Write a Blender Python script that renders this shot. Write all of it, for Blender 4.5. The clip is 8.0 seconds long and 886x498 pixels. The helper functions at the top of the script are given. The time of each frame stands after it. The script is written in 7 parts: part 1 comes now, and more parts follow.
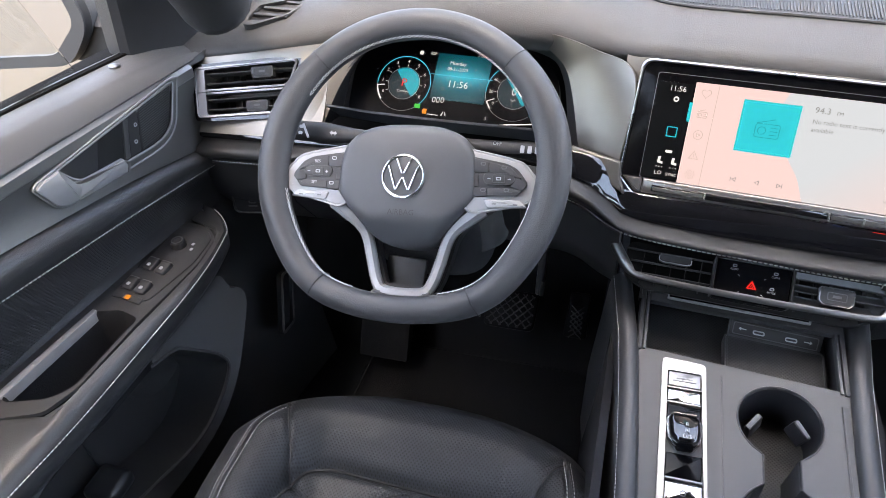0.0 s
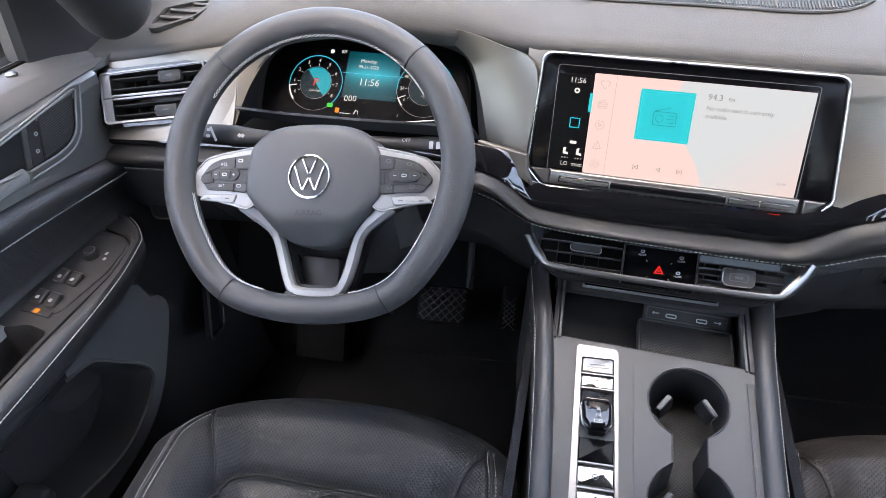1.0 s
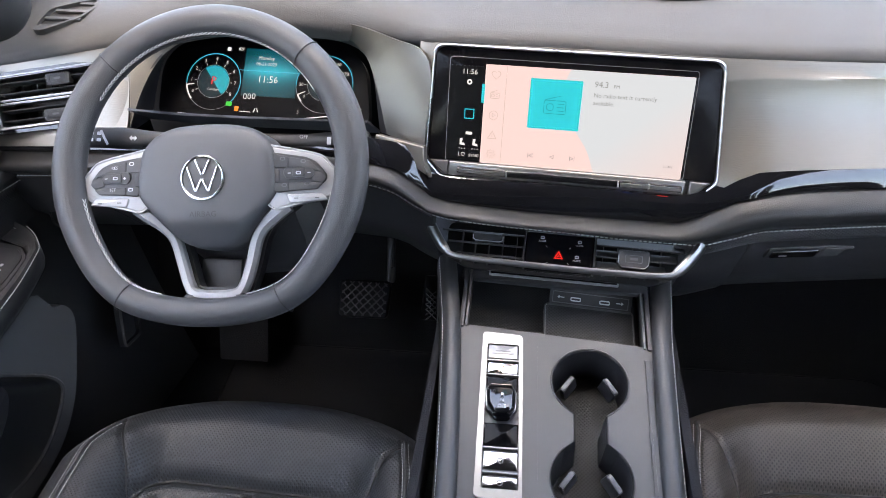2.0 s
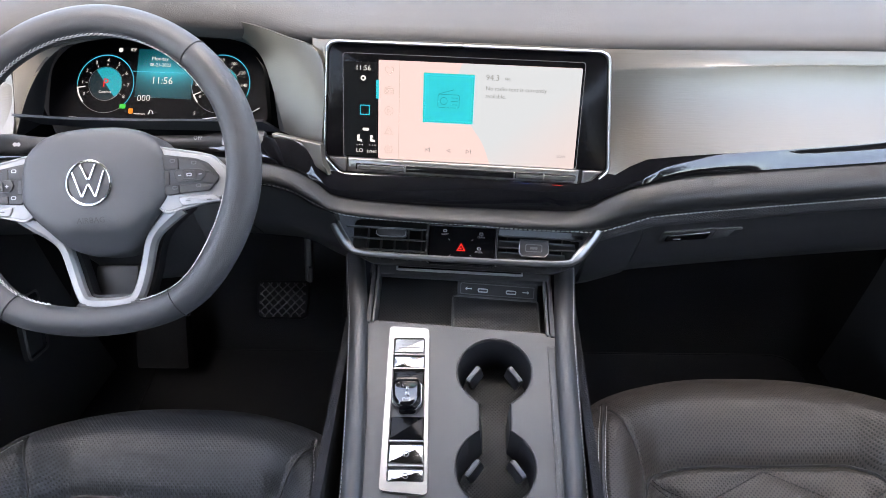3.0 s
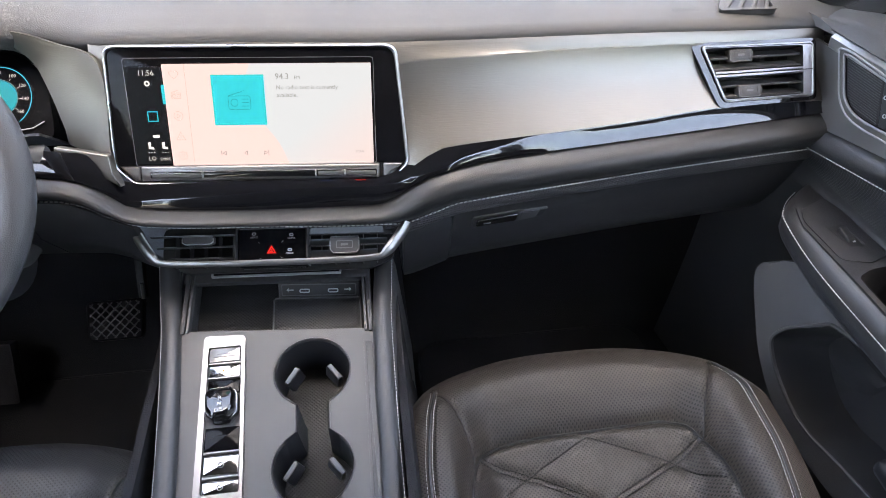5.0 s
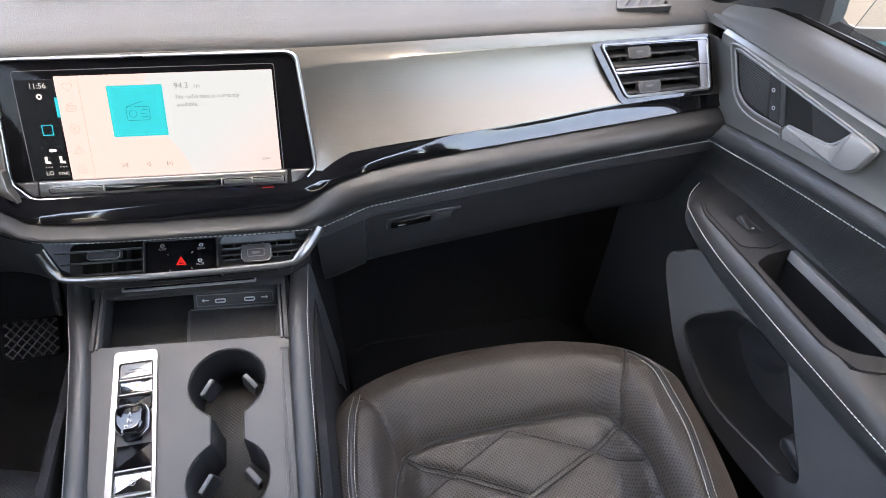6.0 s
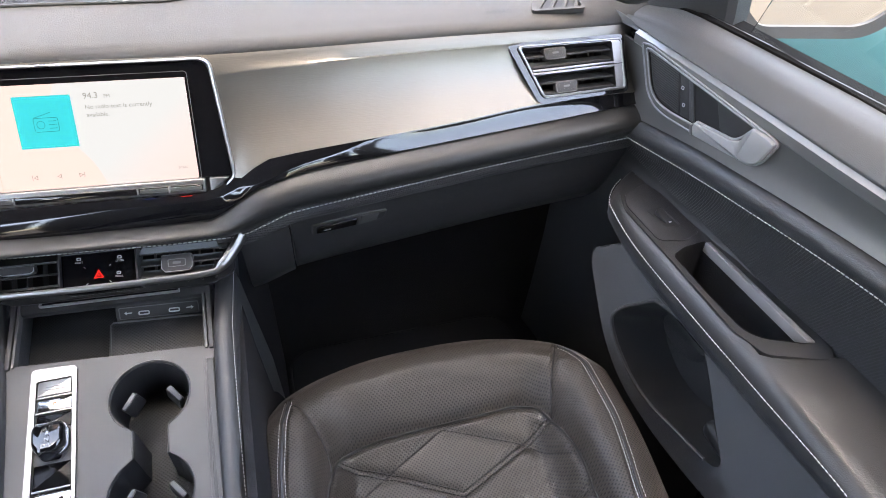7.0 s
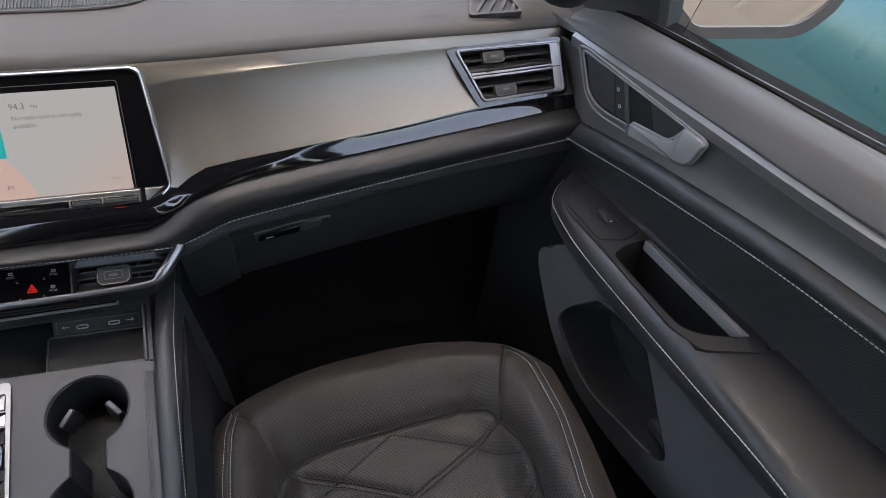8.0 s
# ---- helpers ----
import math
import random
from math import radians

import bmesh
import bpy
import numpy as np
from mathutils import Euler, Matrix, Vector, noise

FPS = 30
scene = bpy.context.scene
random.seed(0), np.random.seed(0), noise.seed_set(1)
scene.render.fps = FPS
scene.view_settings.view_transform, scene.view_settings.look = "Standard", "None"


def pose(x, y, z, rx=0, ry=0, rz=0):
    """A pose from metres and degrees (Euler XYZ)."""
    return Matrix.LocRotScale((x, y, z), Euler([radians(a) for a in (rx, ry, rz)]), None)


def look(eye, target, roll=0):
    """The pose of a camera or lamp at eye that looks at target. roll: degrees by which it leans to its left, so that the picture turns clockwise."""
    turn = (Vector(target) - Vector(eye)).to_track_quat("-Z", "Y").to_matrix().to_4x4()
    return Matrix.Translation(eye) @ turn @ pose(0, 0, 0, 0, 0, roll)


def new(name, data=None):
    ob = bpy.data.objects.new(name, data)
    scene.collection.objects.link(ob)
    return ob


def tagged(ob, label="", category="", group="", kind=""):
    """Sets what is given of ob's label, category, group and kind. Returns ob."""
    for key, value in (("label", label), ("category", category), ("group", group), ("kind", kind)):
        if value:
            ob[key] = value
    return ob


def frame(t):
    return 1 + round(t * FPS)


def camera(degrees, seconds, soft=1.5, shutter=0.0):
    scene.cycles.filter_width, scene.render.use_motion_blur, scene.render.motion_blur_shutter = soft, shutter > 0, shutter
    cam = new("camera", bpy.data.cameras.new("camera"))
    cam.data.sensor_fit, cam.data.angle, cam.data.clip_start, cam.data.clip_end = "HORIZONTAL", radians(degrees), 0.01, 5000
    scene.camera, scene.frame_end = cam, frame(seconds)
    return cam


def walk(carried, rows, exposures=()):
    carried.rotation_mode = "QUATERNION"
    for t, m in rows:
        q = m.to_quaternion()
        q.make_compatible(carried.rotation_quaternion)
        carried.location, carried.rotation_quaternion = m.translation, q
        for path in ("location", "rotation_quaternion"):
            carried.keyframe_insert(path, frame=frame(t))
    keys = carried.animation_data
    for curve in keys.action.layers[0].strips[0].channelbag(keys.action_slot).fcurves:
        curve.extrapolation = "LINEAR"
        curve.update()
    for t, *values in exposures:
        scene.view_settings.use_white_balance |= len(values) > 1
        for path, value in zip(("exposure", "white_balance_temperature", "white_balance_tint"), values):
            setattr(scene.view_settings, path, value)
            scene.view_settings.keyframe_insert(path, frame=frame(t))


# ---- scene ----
cam = camera(65.2, 8.0, 0.3)
PATH = [
    (0, (-0.1520, 0.1746, 1.0939), (-0.6488, 1.6572, -0.1531), -4.19),
    (0.5, (-0.1240, 0.1828, 1.0946), (-0.5780, 1.6728, -0.1599), -4.32),
    (1, (-0.0930, 0.1876, 1.0928), (-0.4839, 1.6891, -0.1692), -4.22),
    (1.5, (-0.0630, 0.1919, 1.0942), (-0.3851, 1.6982, -0.1814), -3.98),
    (3, (0.0230, 0.1956, 1.0926), (-0.0800, 1.7110, -0.2086), -2.41),
    (3.5, (0.0520, 0.1945, 1.0917), (0.0200, 1.7089, -0.2143), -1.72),
    (4, (0.0800, 0.1932, 1.0899), (0.1190, 1.7046, -0.2194), -1.23),
    (4.5, (0.1080, 0.1909, 1.0883), (0.2170, 1.6984, -0.2216), -0.84),
    (6, (0.1860, 0.1795, 1.0992), (0.4940, 1.6499, -0.2210), 0.38),
    (6.5, (0.2060, 0.1729, 1.1023), (0.5778, 1.6298, -0.2165), 1.03),
    (7, (0.2250, 0.1663, 1.1053), (0.6540, 1.6091, -0.2116), 1.53),
    (7.5, (0.2430, 0.1620, 1.1101), (0.7200, 1.5883, -0.2083), 1.98),
    (8, (0.2570, 0.1580, 1.1107), (0.7729, 1.5759, -0.2021), 2.34),
]
STOPS, TINT = 4.03, 12
KELVIN = 7450
FADE = [(0.0, STOPS - 0.08, KELVIN, TINT), (3.5, STOPS, KELVIN, TINT), (6.0, STOPS + 0.15, KELVIN + 300, TINT), (7.5, STOPS + 0.20, KELVIN + 350, TINT), (7.7, STOPS + 0.05, KELVIN + 350, TINT), (8.0, STOPS - 0.98, KELVIN + 350, TINT)]
walk(cam, [(t, look(eye, target, roll)) for t, eye, target, roll in PATH], FADE)

# ---------------------------------------------------------------- light
world = bpy.data.worlds.new("world")
scene.world = world
world.use_nodes = True
wn = world.node_tree.nodes
sky = wn.new("ShaderNodeTexSky")
sky.sky_type = "NISHITA"
sky.sun_disc = False
sky.sun_elevation = radians(80)
sky.sun_rotation = radians(192)
sky.air_density, sky.dust_density, sky.ozone_density = 0.9, 2.5, 0.9
wn["Background"].inputs[1].default_value = 0.15
world.node_tree.links.new(sky.outputs[0], wn["Background"].inputs[0])
sun = new("sun", bpy.data.lights.new("sun", "SUN"))
sun.data.energy, sun.data.angle, sun.data.color = 0.12, radians(60), (1, 0.96, 0.90)
sun.matrix_basis = look((-0.11, -0.517, 3.0), (0, 0, 0))

# ---------------------------------------------------------------- materials


def material(name, colour, rough=0.5, metal=0.0, grain=0.0, grain_size=900.0, vary=0.12, vary_size=9.0, stretch=(1, 1, 1), coat=0.0, spec=0.5, rough_vary=0.08):
    m = bpy.data.materials.new(name)
    m.use_nodes = True
    n, link = m.node_tree.nodes, m.node_tree.links.new
    b = n["Principled BSDF"]
    b.inputs["Roughness"].default_value, b.inputs["Metallic"].default_value = rough, metal
    b.inputs["Coat Weight"].default_value, b.inputs["Coat Roughness"].default_value = coat, 0.05
    b.inputs["Specular IOR Level"].default_value = spec
    co = n.new("ShaderNodeTexCoord")
    mp = n.new("ShaderNodeMapping")
    mp.inputs["Scale"].default_value = stretch
    link(co.outputs["Object"], mp.inputs[0])
    big, fine = n.new("ShaderNodeTexNoise"), n.new("ShaderNodeTexNoise")
    big.inputs["Scale"].default_value, big.inputs["Detail"].default_value = vary_size, 5
    fine.inputs["Scale"].default_value, fine.inputs["Detail"].default_value = grain_size, 2
    link(co.outputs["Object"], big.inputs[0])
    link(mp.outputs[0], fine.inputs[0])
    mix = n.new("ShaderNodeMix")
    mix.data_type = "RGBA"
    mix.inputs["A"].default_value = (*[c * (1 - vary) for c in colour], 1)
    mix.inputs["B"].default_value = (*[min(1, c * (1 + vary)) for c in colour], 1)
    link(big.outputs[0], mix.inputs["Factor"])
    link(mix.outputs["Result"], b.inputs["Base Color"])
    rr = n.new("ShaderNodeMapRange")
    rr.inputs["To Min"].default_value, rr.inputs["To Max"].default_value = max(0.01, rough - rough_vary), min(1, rough + rough_vary)
    link(big.outputs[0], rr.inputs["Value"])
    link(rr.outputs[0], b.inputs["Roughness"])
    if grain:
        bump = n.new("ShaderNodeBump")
        bump.inputs["Strength"].default_value, bump.inputs["Distance"].default_value = grain, 0.0006
        link(fine.outputs[0], bump.inputs["Height"])
        link(bump.outputs[0], b.inputs["Normal"])
    return m


def perforate(m, pitch, hole, depth, axes="XY", turn=45.0, dark=0.25):
    """Rows of small round holes over a material: pitch and hole in metres."""
    n, link = m.node_tree.nodes, m.node_tree.links.new
    b = n["Principled BSDF"]
    co = next(x for x in n if x.bl_idname == "ShaderNodeTexCoord")
    sep, com = n.new("ShaderNodeSeparateXYZ"), n.new("ShaderNodeCombineXYZ")
    link(co.outputs["Object"], sep.inputs[0])
    link(sep.outputs[axes[0]], com.inputs[0])
    link(sep.outputs[axes[1]], com.inputs[1])
    mp = n.new("ShaderNodeMapping")
    mp.inputs["Rotation"].default_value[2] = radians(turn)
    link(com.outputs[0], mp.inputs[0])
    vo = n.new("ShaderNodeTexVoronoi")
    vo.voronoi_dimensions = "2D"
    vo.inputs["Scale"].default_value, vo.inputs["Randomness"].default_value = 1 / pitch, 0.0
    link(mp.outputs[0], vo.inputs["Vector"])
    edge = n.new("ShaderNodeMapRange")
    edge.interpolation_type = "SMOOTHSTEP"
    edge.inputs["From Min"].default_value, edge.inputs["From Max"].default_value = 0.35 * hole / pitch, 0.65 * hole / pitch
    link(vo.outputs["Distance"], edge.inputs["Value"])
    old = b.inputs["Base Color"].links[0].from_socket
    mix = n.new("ShaderNodeMix")
    mix.data_type, mix.blend_type = "RGBA", "MIX"
    mix.inputs["A"].default_value = (0.002, 0.002, 0.002, 1)
    link(edge.outputs[0], mix.inputs["Factor"])
    link(old, mix.inputs["B"])
    link(mix.outputs["Result"], b.inputs["Base Color"])
    bump = n.new("ShaderNodeBump")
    bump.inputs["Strength"].default_value, bump.inputs["Distance"].default_value = depth, 0.001
    link(edge.outputs[0], bump.inputs["Height"])
    if b.inputs["Normal"].links:
        link(b.inputs["Normal"].links[0].from_socket, bump.inputs["Normal"])
    link(bump.outputs[0], b.inputs["Normal"])
    return m


def ribbed(m, pitch, depth, axes="YZ", turn=30.0, dark=0.45):
    """Fine parallel ribs over a material, broken into short staggered lengths."""
    n, link = m.node_tree.nodes, m.node_tree.links.new
    b = n["Principled BSDF"]
    co = next(x for x in n if x.bl_idname == "ShaderNodeTexCoord")
    sep, com = n.new("ShaderNodeSeparateXYZ"), n.new("ShaderNodeCombineXYZ")
    link(co.outputs["Object"], sep.inputs[0])
    link(sep.outputs[axes[0]], com.inputs[0])
    link(sep.outputs[axes[1]], com.inputs[1])
    mp = n.new("ShaderNodeMapping")
    mp.inputs["Rotation"].default_value[2] = radians(turn)
    link(com.outputs[0], mp.inputs[0])
    br = n.new("ShaderNodeTexBrick")
    br.inputs["Scale"].default_value = 1.0
    br.inputs["Brick Width"].default_value, br.inputs["Row Height"].default_value = pitch * 3.2, pitch
    br.inputs["Mortar Size"].default_value, br.inputs["Mortar Smooth"].default_value = pitch * 0.22, 1.0
    link(mp.outputs[0], br.inputs["Vector"])
    old = b.inputs["Base Color"].links[0].from_socket
    mix = n.new("ShaderNodeMix")
    mix.data_type, mix.blend_type = "RGBA", "MULTIPLY"
    mix.inputs["B"].default_value = (dark, dark, dark, 1)
    link(br.outputs["Fac"], mix.inputs["Factor"])
    link(old, mix.inputs["A"])
    link(mix.outputs["Result"], b.inputs["Base Color"])
    bump = n.new("ShaderNodeBump")
    bump.invert = True
    bump.inputs["Strength"].default_value, bump.inputs["Distance"].default_value = depth, 0.001
    link(br.outputs["Fac"], bump.inputs["Height"])
    link(bump.outputs[0], b.inputs["Normal"])
    return m


def glow(name, colour, strength=1.0):
    m = bpy.data.materials.new(name)
    m.use_nodes = True
    b = m.node_tree.nodes["Principled BSDF"]
    b.inputs["Base Color"].default_value = (0.002, 0.002, 0.002, 1)
    b.inputs["Roughness"].default_value = 0.35
    b.inputs["Specular IOR Level"].default_value = 0.08
    b.inputs["Emission Color"].default_value = (*colour, 1)
    b.inputs["Emission Strength"].default_value = strength * 0.064
    return m


SOFT = material("soft_touch_dash", (0.037, 0.0365, 0.036), 0.55, grain=0.85, grain_size=1100)
PAD = material("padded_leatherette", (0.020, 0.0205, 0.0215), 0.42, grain=0.5, grain_size=700)
ROLL = material("black_dash_leatherette", (0.0158, 0.0158, 0.0161), 0.42, grain=0.5, grain_size=700, spec=0.32)
DOORLOW = material("dark_grained_door_plastic", (0.078, 0.080, 0.083), 0.42, grain=0.4, grain_size=1400)
PLASTIC = material("black_grained_plastic", (0.017, 0.017, 0.018), 0.5, grain=0.4, grain_size=1600)
DARK = material("black_moulded_plastic", (0.009, 0.009, 0.010), 0.45, grain=0.2, grain_size=1200)
GREY = material("grey_satin_plastic", (0.0425, 0.0429, 0.0433), 0.48, grain=0.25, grain_size=1500)
DOORGREY = material("grey_door_plastic", (0.0552, 0.0557, 0.0570), 0.5, grain=0.5, grain_size=1400)
SILVER = material("satin_silver_paint", (0.26, 0.26, 0.264), 0.42, 0.35, vary=0.05, grain=0.06, grain_size=1500)
STRIP = material("grey_satin_metal", (0.28, 0.277, 0.27), 0.45, 1.0, vary=0.06, grain=0.1, grain_size=900)
LOUVRE = material("black_louvre_plastic", (0.024, 0.024, 0.025), 0.6, spec=0.25, grain=0.2)
GLOSS = material("piano_black", (0.003, 0.003, 0.0035), 0.05, vary=0.05, spec=0.85, rough_vary=0.02)
CHROME = material("chrome", (0.60, 0.61, 0.62), 0.12, 1.0, vary=0.04, rough_vary=0.04)
VENTFRAME = material("satin_vent_frame", (0.19, 0.19, 0.193), 0.38, 1.0, vary=0.05, grain=0.08, grain_size=1500)
SCREENRIM = material("bright_satin_chrome", (0.46, 0.46, 0.465), 0.28, 1.0, vary=0.04, grain=0.04, grain_size=1500)
SATIN = material("satin_chrome", (0.2160, 0.2136, 0.2080), 0.34, 1.0, vary=0.05, grain=0.08, grain_size=1500)
BRUSHED = material("brushed_metal", (0.1840, 0.1720, 0.1518), 0.42, 1.0, grain=0.20, grain_size=70, vary=0.06, vary_size=5, stretch=(0.08, 11, 11))
BRUSHDARK = material("dark_brushed_trim", (0.150, 0.148, 0.144), 0.42, 0.8, grain=0.3, grain_size=60, vary=0.2, vary_size=6, stretch=(18, 0.25, 18))
RIM = material("wheel_leather", (0.040, 0.041, 0.0435), 0.45, grain=0.45, grain_size=800, spec=0.38)
HUB = material("hub_plastic", (0.046, 0.048, 0.052), 0.5, grain=0.3, grain_size=1500)
# Warm and blue light from each side is put into the two seat colours.
SEATWARMLIT = perforate(material("perforated_leatherette", (0.0328, 0.0275, 0.0234), 0.48, grain=0.3, grain_size=700, spec=0.4), 0.0038, 0.0021, 0.4)
SEATBLUELIT = perforate(material("perforated_black_leatherette", (0.0161, 0.0180, 0.0213), 0.48, grain=0.3, grain_size=700, spec=0.4), 0.0038, 0.0021, 0.4)
GLOVE = material("black_glovebox_plastic", (0.018, 0.0182, 0.019), 0.45, grain=0.4, grain_size=1600)
DARKCHROME = material("dark_chrome", (0.40, 0.40, 0.41), 0.10, 1.0, vary=0.04, rough_vary=0.04)
SEATPLAIN = material("plain_leatherette", (0.018, 0.018, 0.019), 0.42, grain=0.35, grain_size=700)
CARBON = ribbed(material("woven_carbon_vinyl", (0.050, 0.050, 0.051), 0.42), 0.0034, 0.8, "XZ", 35, 0.25)
CARBONDOOR = ribbed(material("ribbed_carbon_vinyl", (0.026, 0.026, 0.027), 0.45), 0.0034, 0.7, "YZ", 62)
BARGREY = material("grey_grab_bar_plastic", (0.16, 0.161, 0.163), 0.5, grain=0.3, grain_size=1400)
POCKET = material("matt_black_pocket_plastic", (0.010, 0.010, 0.0105), 0.6, grain=0.3, grain_size=1400, spec=0.3)
SEALRUBBER = material("black_belt_rubber", (0.005, 0.005, 0.0052), 0.9, grain=0.3, spec=0.05)
FINGER = material("worn_grey_rubber", (0.09, 0.09, 0.092), 0.4, vary=0.2)
CARPET = material("black_carpet", (0.0150, 0.0152, 0.0168), 0.95, grain=1.0, grain_size=500, spec=0.1)
RUBBER = perforate(material("rubber_mat", (0.013, 0.013, 0.0135), 0.6), 0.0032, 0.0020, 0.35)
PEDAL = material("black_pedal_rubber", (0.005, 0.005, 0.0055), 0.5, grain=0.3, spec=0.06)
THREAD = material("white_thread", (0.50, 0.50, 0.49), 0.7, grain=0.3)
THREADDARK = material("black_thread", (0.006, 0.006, 0.006), 0.7)
HEADLINER = material("headliner_fabric", (0.045, 0.045, 0.047), 0.9, grain=0.5)
CEILING = material("dark_grey_headliner_fabric", (0.040, 0.041, 0.043), 0.9, grain=0.5)
GLASSBLACK = material("display_glass", (0.003, 0.003, 0.0035), 0.10, vary=0.02, rough_vary=0.02, spec=0.10)
CLUSTERGLASS = material("matt_cluster_glass", (0.002, 0.002, 0.0025), 0.4, vary=0.02, spec=0.04)
GLASS = bpy.data.materials.new("clear_window_glass")
GLASS.use_nodes = True
gb = GLASS.node_tree.nodes["Principled BSDF"]
gb.inputs["Base Color"].default_value = (0.96, 0.98, 0.97, 1)
gb.inputs["Roughness"].default_value, gb.inputs["Transmission Weight"].default_value, gb.inputs["IOR"].default_value = 0.0, 1.0, 1.45
GROUND = material("sandy_ground", (0.060, 0.047, 0.028), 0.9, grain=0.6, grain_size=40, vary=0.2, vary_size=0.8)
TEAL = material("teal_paint", (0.017, 0.088, 0.093), 0.3, vary=0.05, coat=0.4)
WHITEMARK = material("white_marking", (0.42, 0.42, 0.43), 0.5)
GREYMARK = material("grey_marking", (0.075, 0.075, 0.078), 0.5)
CREAM = glow("screen_cream", (0.98, 0.765, 0.785), 0.97)
MIST = glow("screen_mist", (0.86, 0.865, 0.87), 0.87)
# the display's own picture runs from cool white to pale pink
mn, ml = MIST.node_tree.nodes, MIST.node_tree.links.new
mco, msep, msum, mrng, mmix = (mn.new("ShaderNode" + k) for k in ("TexCoord", "SeparateXYZ", "Math", "MapRange", "Mix"))
msum.operation, mmix.data_type = "SUBTRACT", "RGBA"
mrng.inputs["From Min"].default_value, mrng.inputs["From Max"].default_value = 0.1, 0.9
mmix.inputs["A"].default_value, mmix.inputs["B"].default_value = (0.80, 0.885, 1.0, 1), (0.95, 0.835, 0.885, 1)
ml(mco.outputs["Generated"], msep.inputs[0])
ml(msep.outputs["X"], msum.inputs[0])
ml(msep.outputs["Y"], msum.inputs[1])
ml(msum.outputs[0], mrng.inputs["Value"])
ml(mrng.outputs[0], mmix.inputs["Factor"])
ml(mmix.outputs["Result"], mn["Principled BSDF"].inputs["Emission Color"])
CYAN = glow("screen_cyan", (0.0, 0.70, 0.88), 0.95)
CYANDARK = glow("screen_line", (0.02, 0.30, 0.40), 0.7)
INKGREY = glow("screen_ink", (0.30, 0.31, 0.33), 0.9)
INKPALE = glow("screen_pale_ink", (0.75, 0.62, 0.58), 0.85)
LIT = glow("screen_white", (0.95, 0.97, 1.0), 1.0)
LITRED = glow("lit_red", (1.0, 0.03, 0.03), 1.0)
LITORANGE = glow("lit_orange", (1.0, 0.32, 0.03), 1.0)
LITGREEN = glow("lit_green", (0.05, 0.8, 0.10), 0.9)
LITBLUE = glow("lit_blue", (0.05, 0.15, 0.9), 0.9)
TEALGLOW = glow("cluster_teal", (0.012, 0.030, 0.042), 0.9)
TEALBRIGHT = glow("cluster_ring", (0.04, 0.55, 0.80), 0.9)
MIRROR = material("mirror", (0.85, 0.86, 0.87), 0.02, 1.0, vary=0.01, rough_vary=0.005)
SCREENBLACK = glow("screen_black", (0.004, 0.005, 0.007), 0.6)

# ---------------------------------------------------------------- building tools
ROOT = {}


def finish(bm, name, mat, sharp=35):
    bmesh.ops.remove_doubles(bm, verts=bm.verts, dist=1e-6)
    bmesh.ops.recalc_face_normals(bm, faces=bm.faces)
    me = bpy.data.meshes.new(name)
    bm.to_mesh(me)
    bm.free()
    me.materials.append(mat)
    me.shade_smooth()
    me.set_sharp_from_angle(angle=radians(sharp))
    return me


def thing(name, m, label, category, group="", kind=""):
    """An Empty at m that carries the parts of one thing."""
    ob = tagged(new(name), label, category, group, kind)
    ob.empty_display_size = 0.05
    ob.matrix_basis = m
    ROOT[ob.name] = m
    return ob


def part(name, bm, mat, parent, label="", world_space=False, sharp=35):
    m = ROOT[parent.name]
    if world_space:
        bm.transform(m.inverted())
    ob = new(name, finish(bm, name, mat, sharp))
    ob.parent = parent
    ROOT[ob.name] = m
    return tagged(ob, label)


def loft(sections, closed=False, caps=False, bm=None):
    """A skin through rows of points, all of one length; closed joins each row's ends."""
    bm = bm or bmesh.new()
    rows = [[bm.verts.new(p) for p in row] for row in sections]
    n = len(rows[0])
    for a, b in zip(rows, rows[1:]):
        for i in range(n if closed else n - 1):
            j = (i + 1) % n
            if len({a[i], a[j], b[j], b[i]}) == 4:
                bm.faces.new((a[i], a[j], b[j], b[i]))
    if caps:
        bm.faces.new(rows[0])
        bm.faces.new(rows[-1])
    return bm


def thick(bm, depth):
    """Gives a skin a back, depth metres behind the side that faces the middle of the cabin."""
    bmesh.ops.recalc_face_normals(bm, faces=bm.faces)
    bm.normal_update()
    eye = Vector((0.0, 0.2, 0.95))
    if sum(f.normal.dot(eye - f.calc_center_median()) * f.calc_area() for f in bm.faces) < 0:
        bmesh.ops.reverse_faces(bm, faces=bm.faces[:])
        bm.normal_update()
    front = bm.faces[:]
    rim = [e for e in bm.edges if len(e.link_faces) == 1]
    twin = {v: bm.verts.new(v.co - v.normal * depth) for v in bm.verts[:]}
    for f in front:
        bm.faces.new([twin[v] for v in reversed(f.verts)])
    for e in rim:
        a, b = e.verts
        bm.faces.new((a, b, twin[b], twin[a]))
    return bm


def tube(path, r, n=8, closed=False, bm=None, flat=1.0):
    """A round bar along a path; r is one radius, or one for each point."""
    pts = [Vector(p) for p in path]
    k = len(pts)
    rs = r if isinstance(r, (list, tuple)) else [r] * k
    rows, side = [], None
    for i, p in enumerate(pts):
        a = pts[(i - 1) % k] if closed or i else p
        b = pts[(i + 1) % k] if closed or i < k - 1 else p
        d = (b - a).normalized()
        if side is None:
            side = d.orthogonal().normalized()
        side = (side - d * side.dot(d)).normalized()
        up = d.cross(side)
        rows.append([p + rs[i] * (math.cos(q) * side + flat * math.sin(q) * up) for q in (2 * math.pi * j / n for j in range(n))])
    if closed:
        rows.append(rows[0])
    return loft(rows, True, not closed, bm)


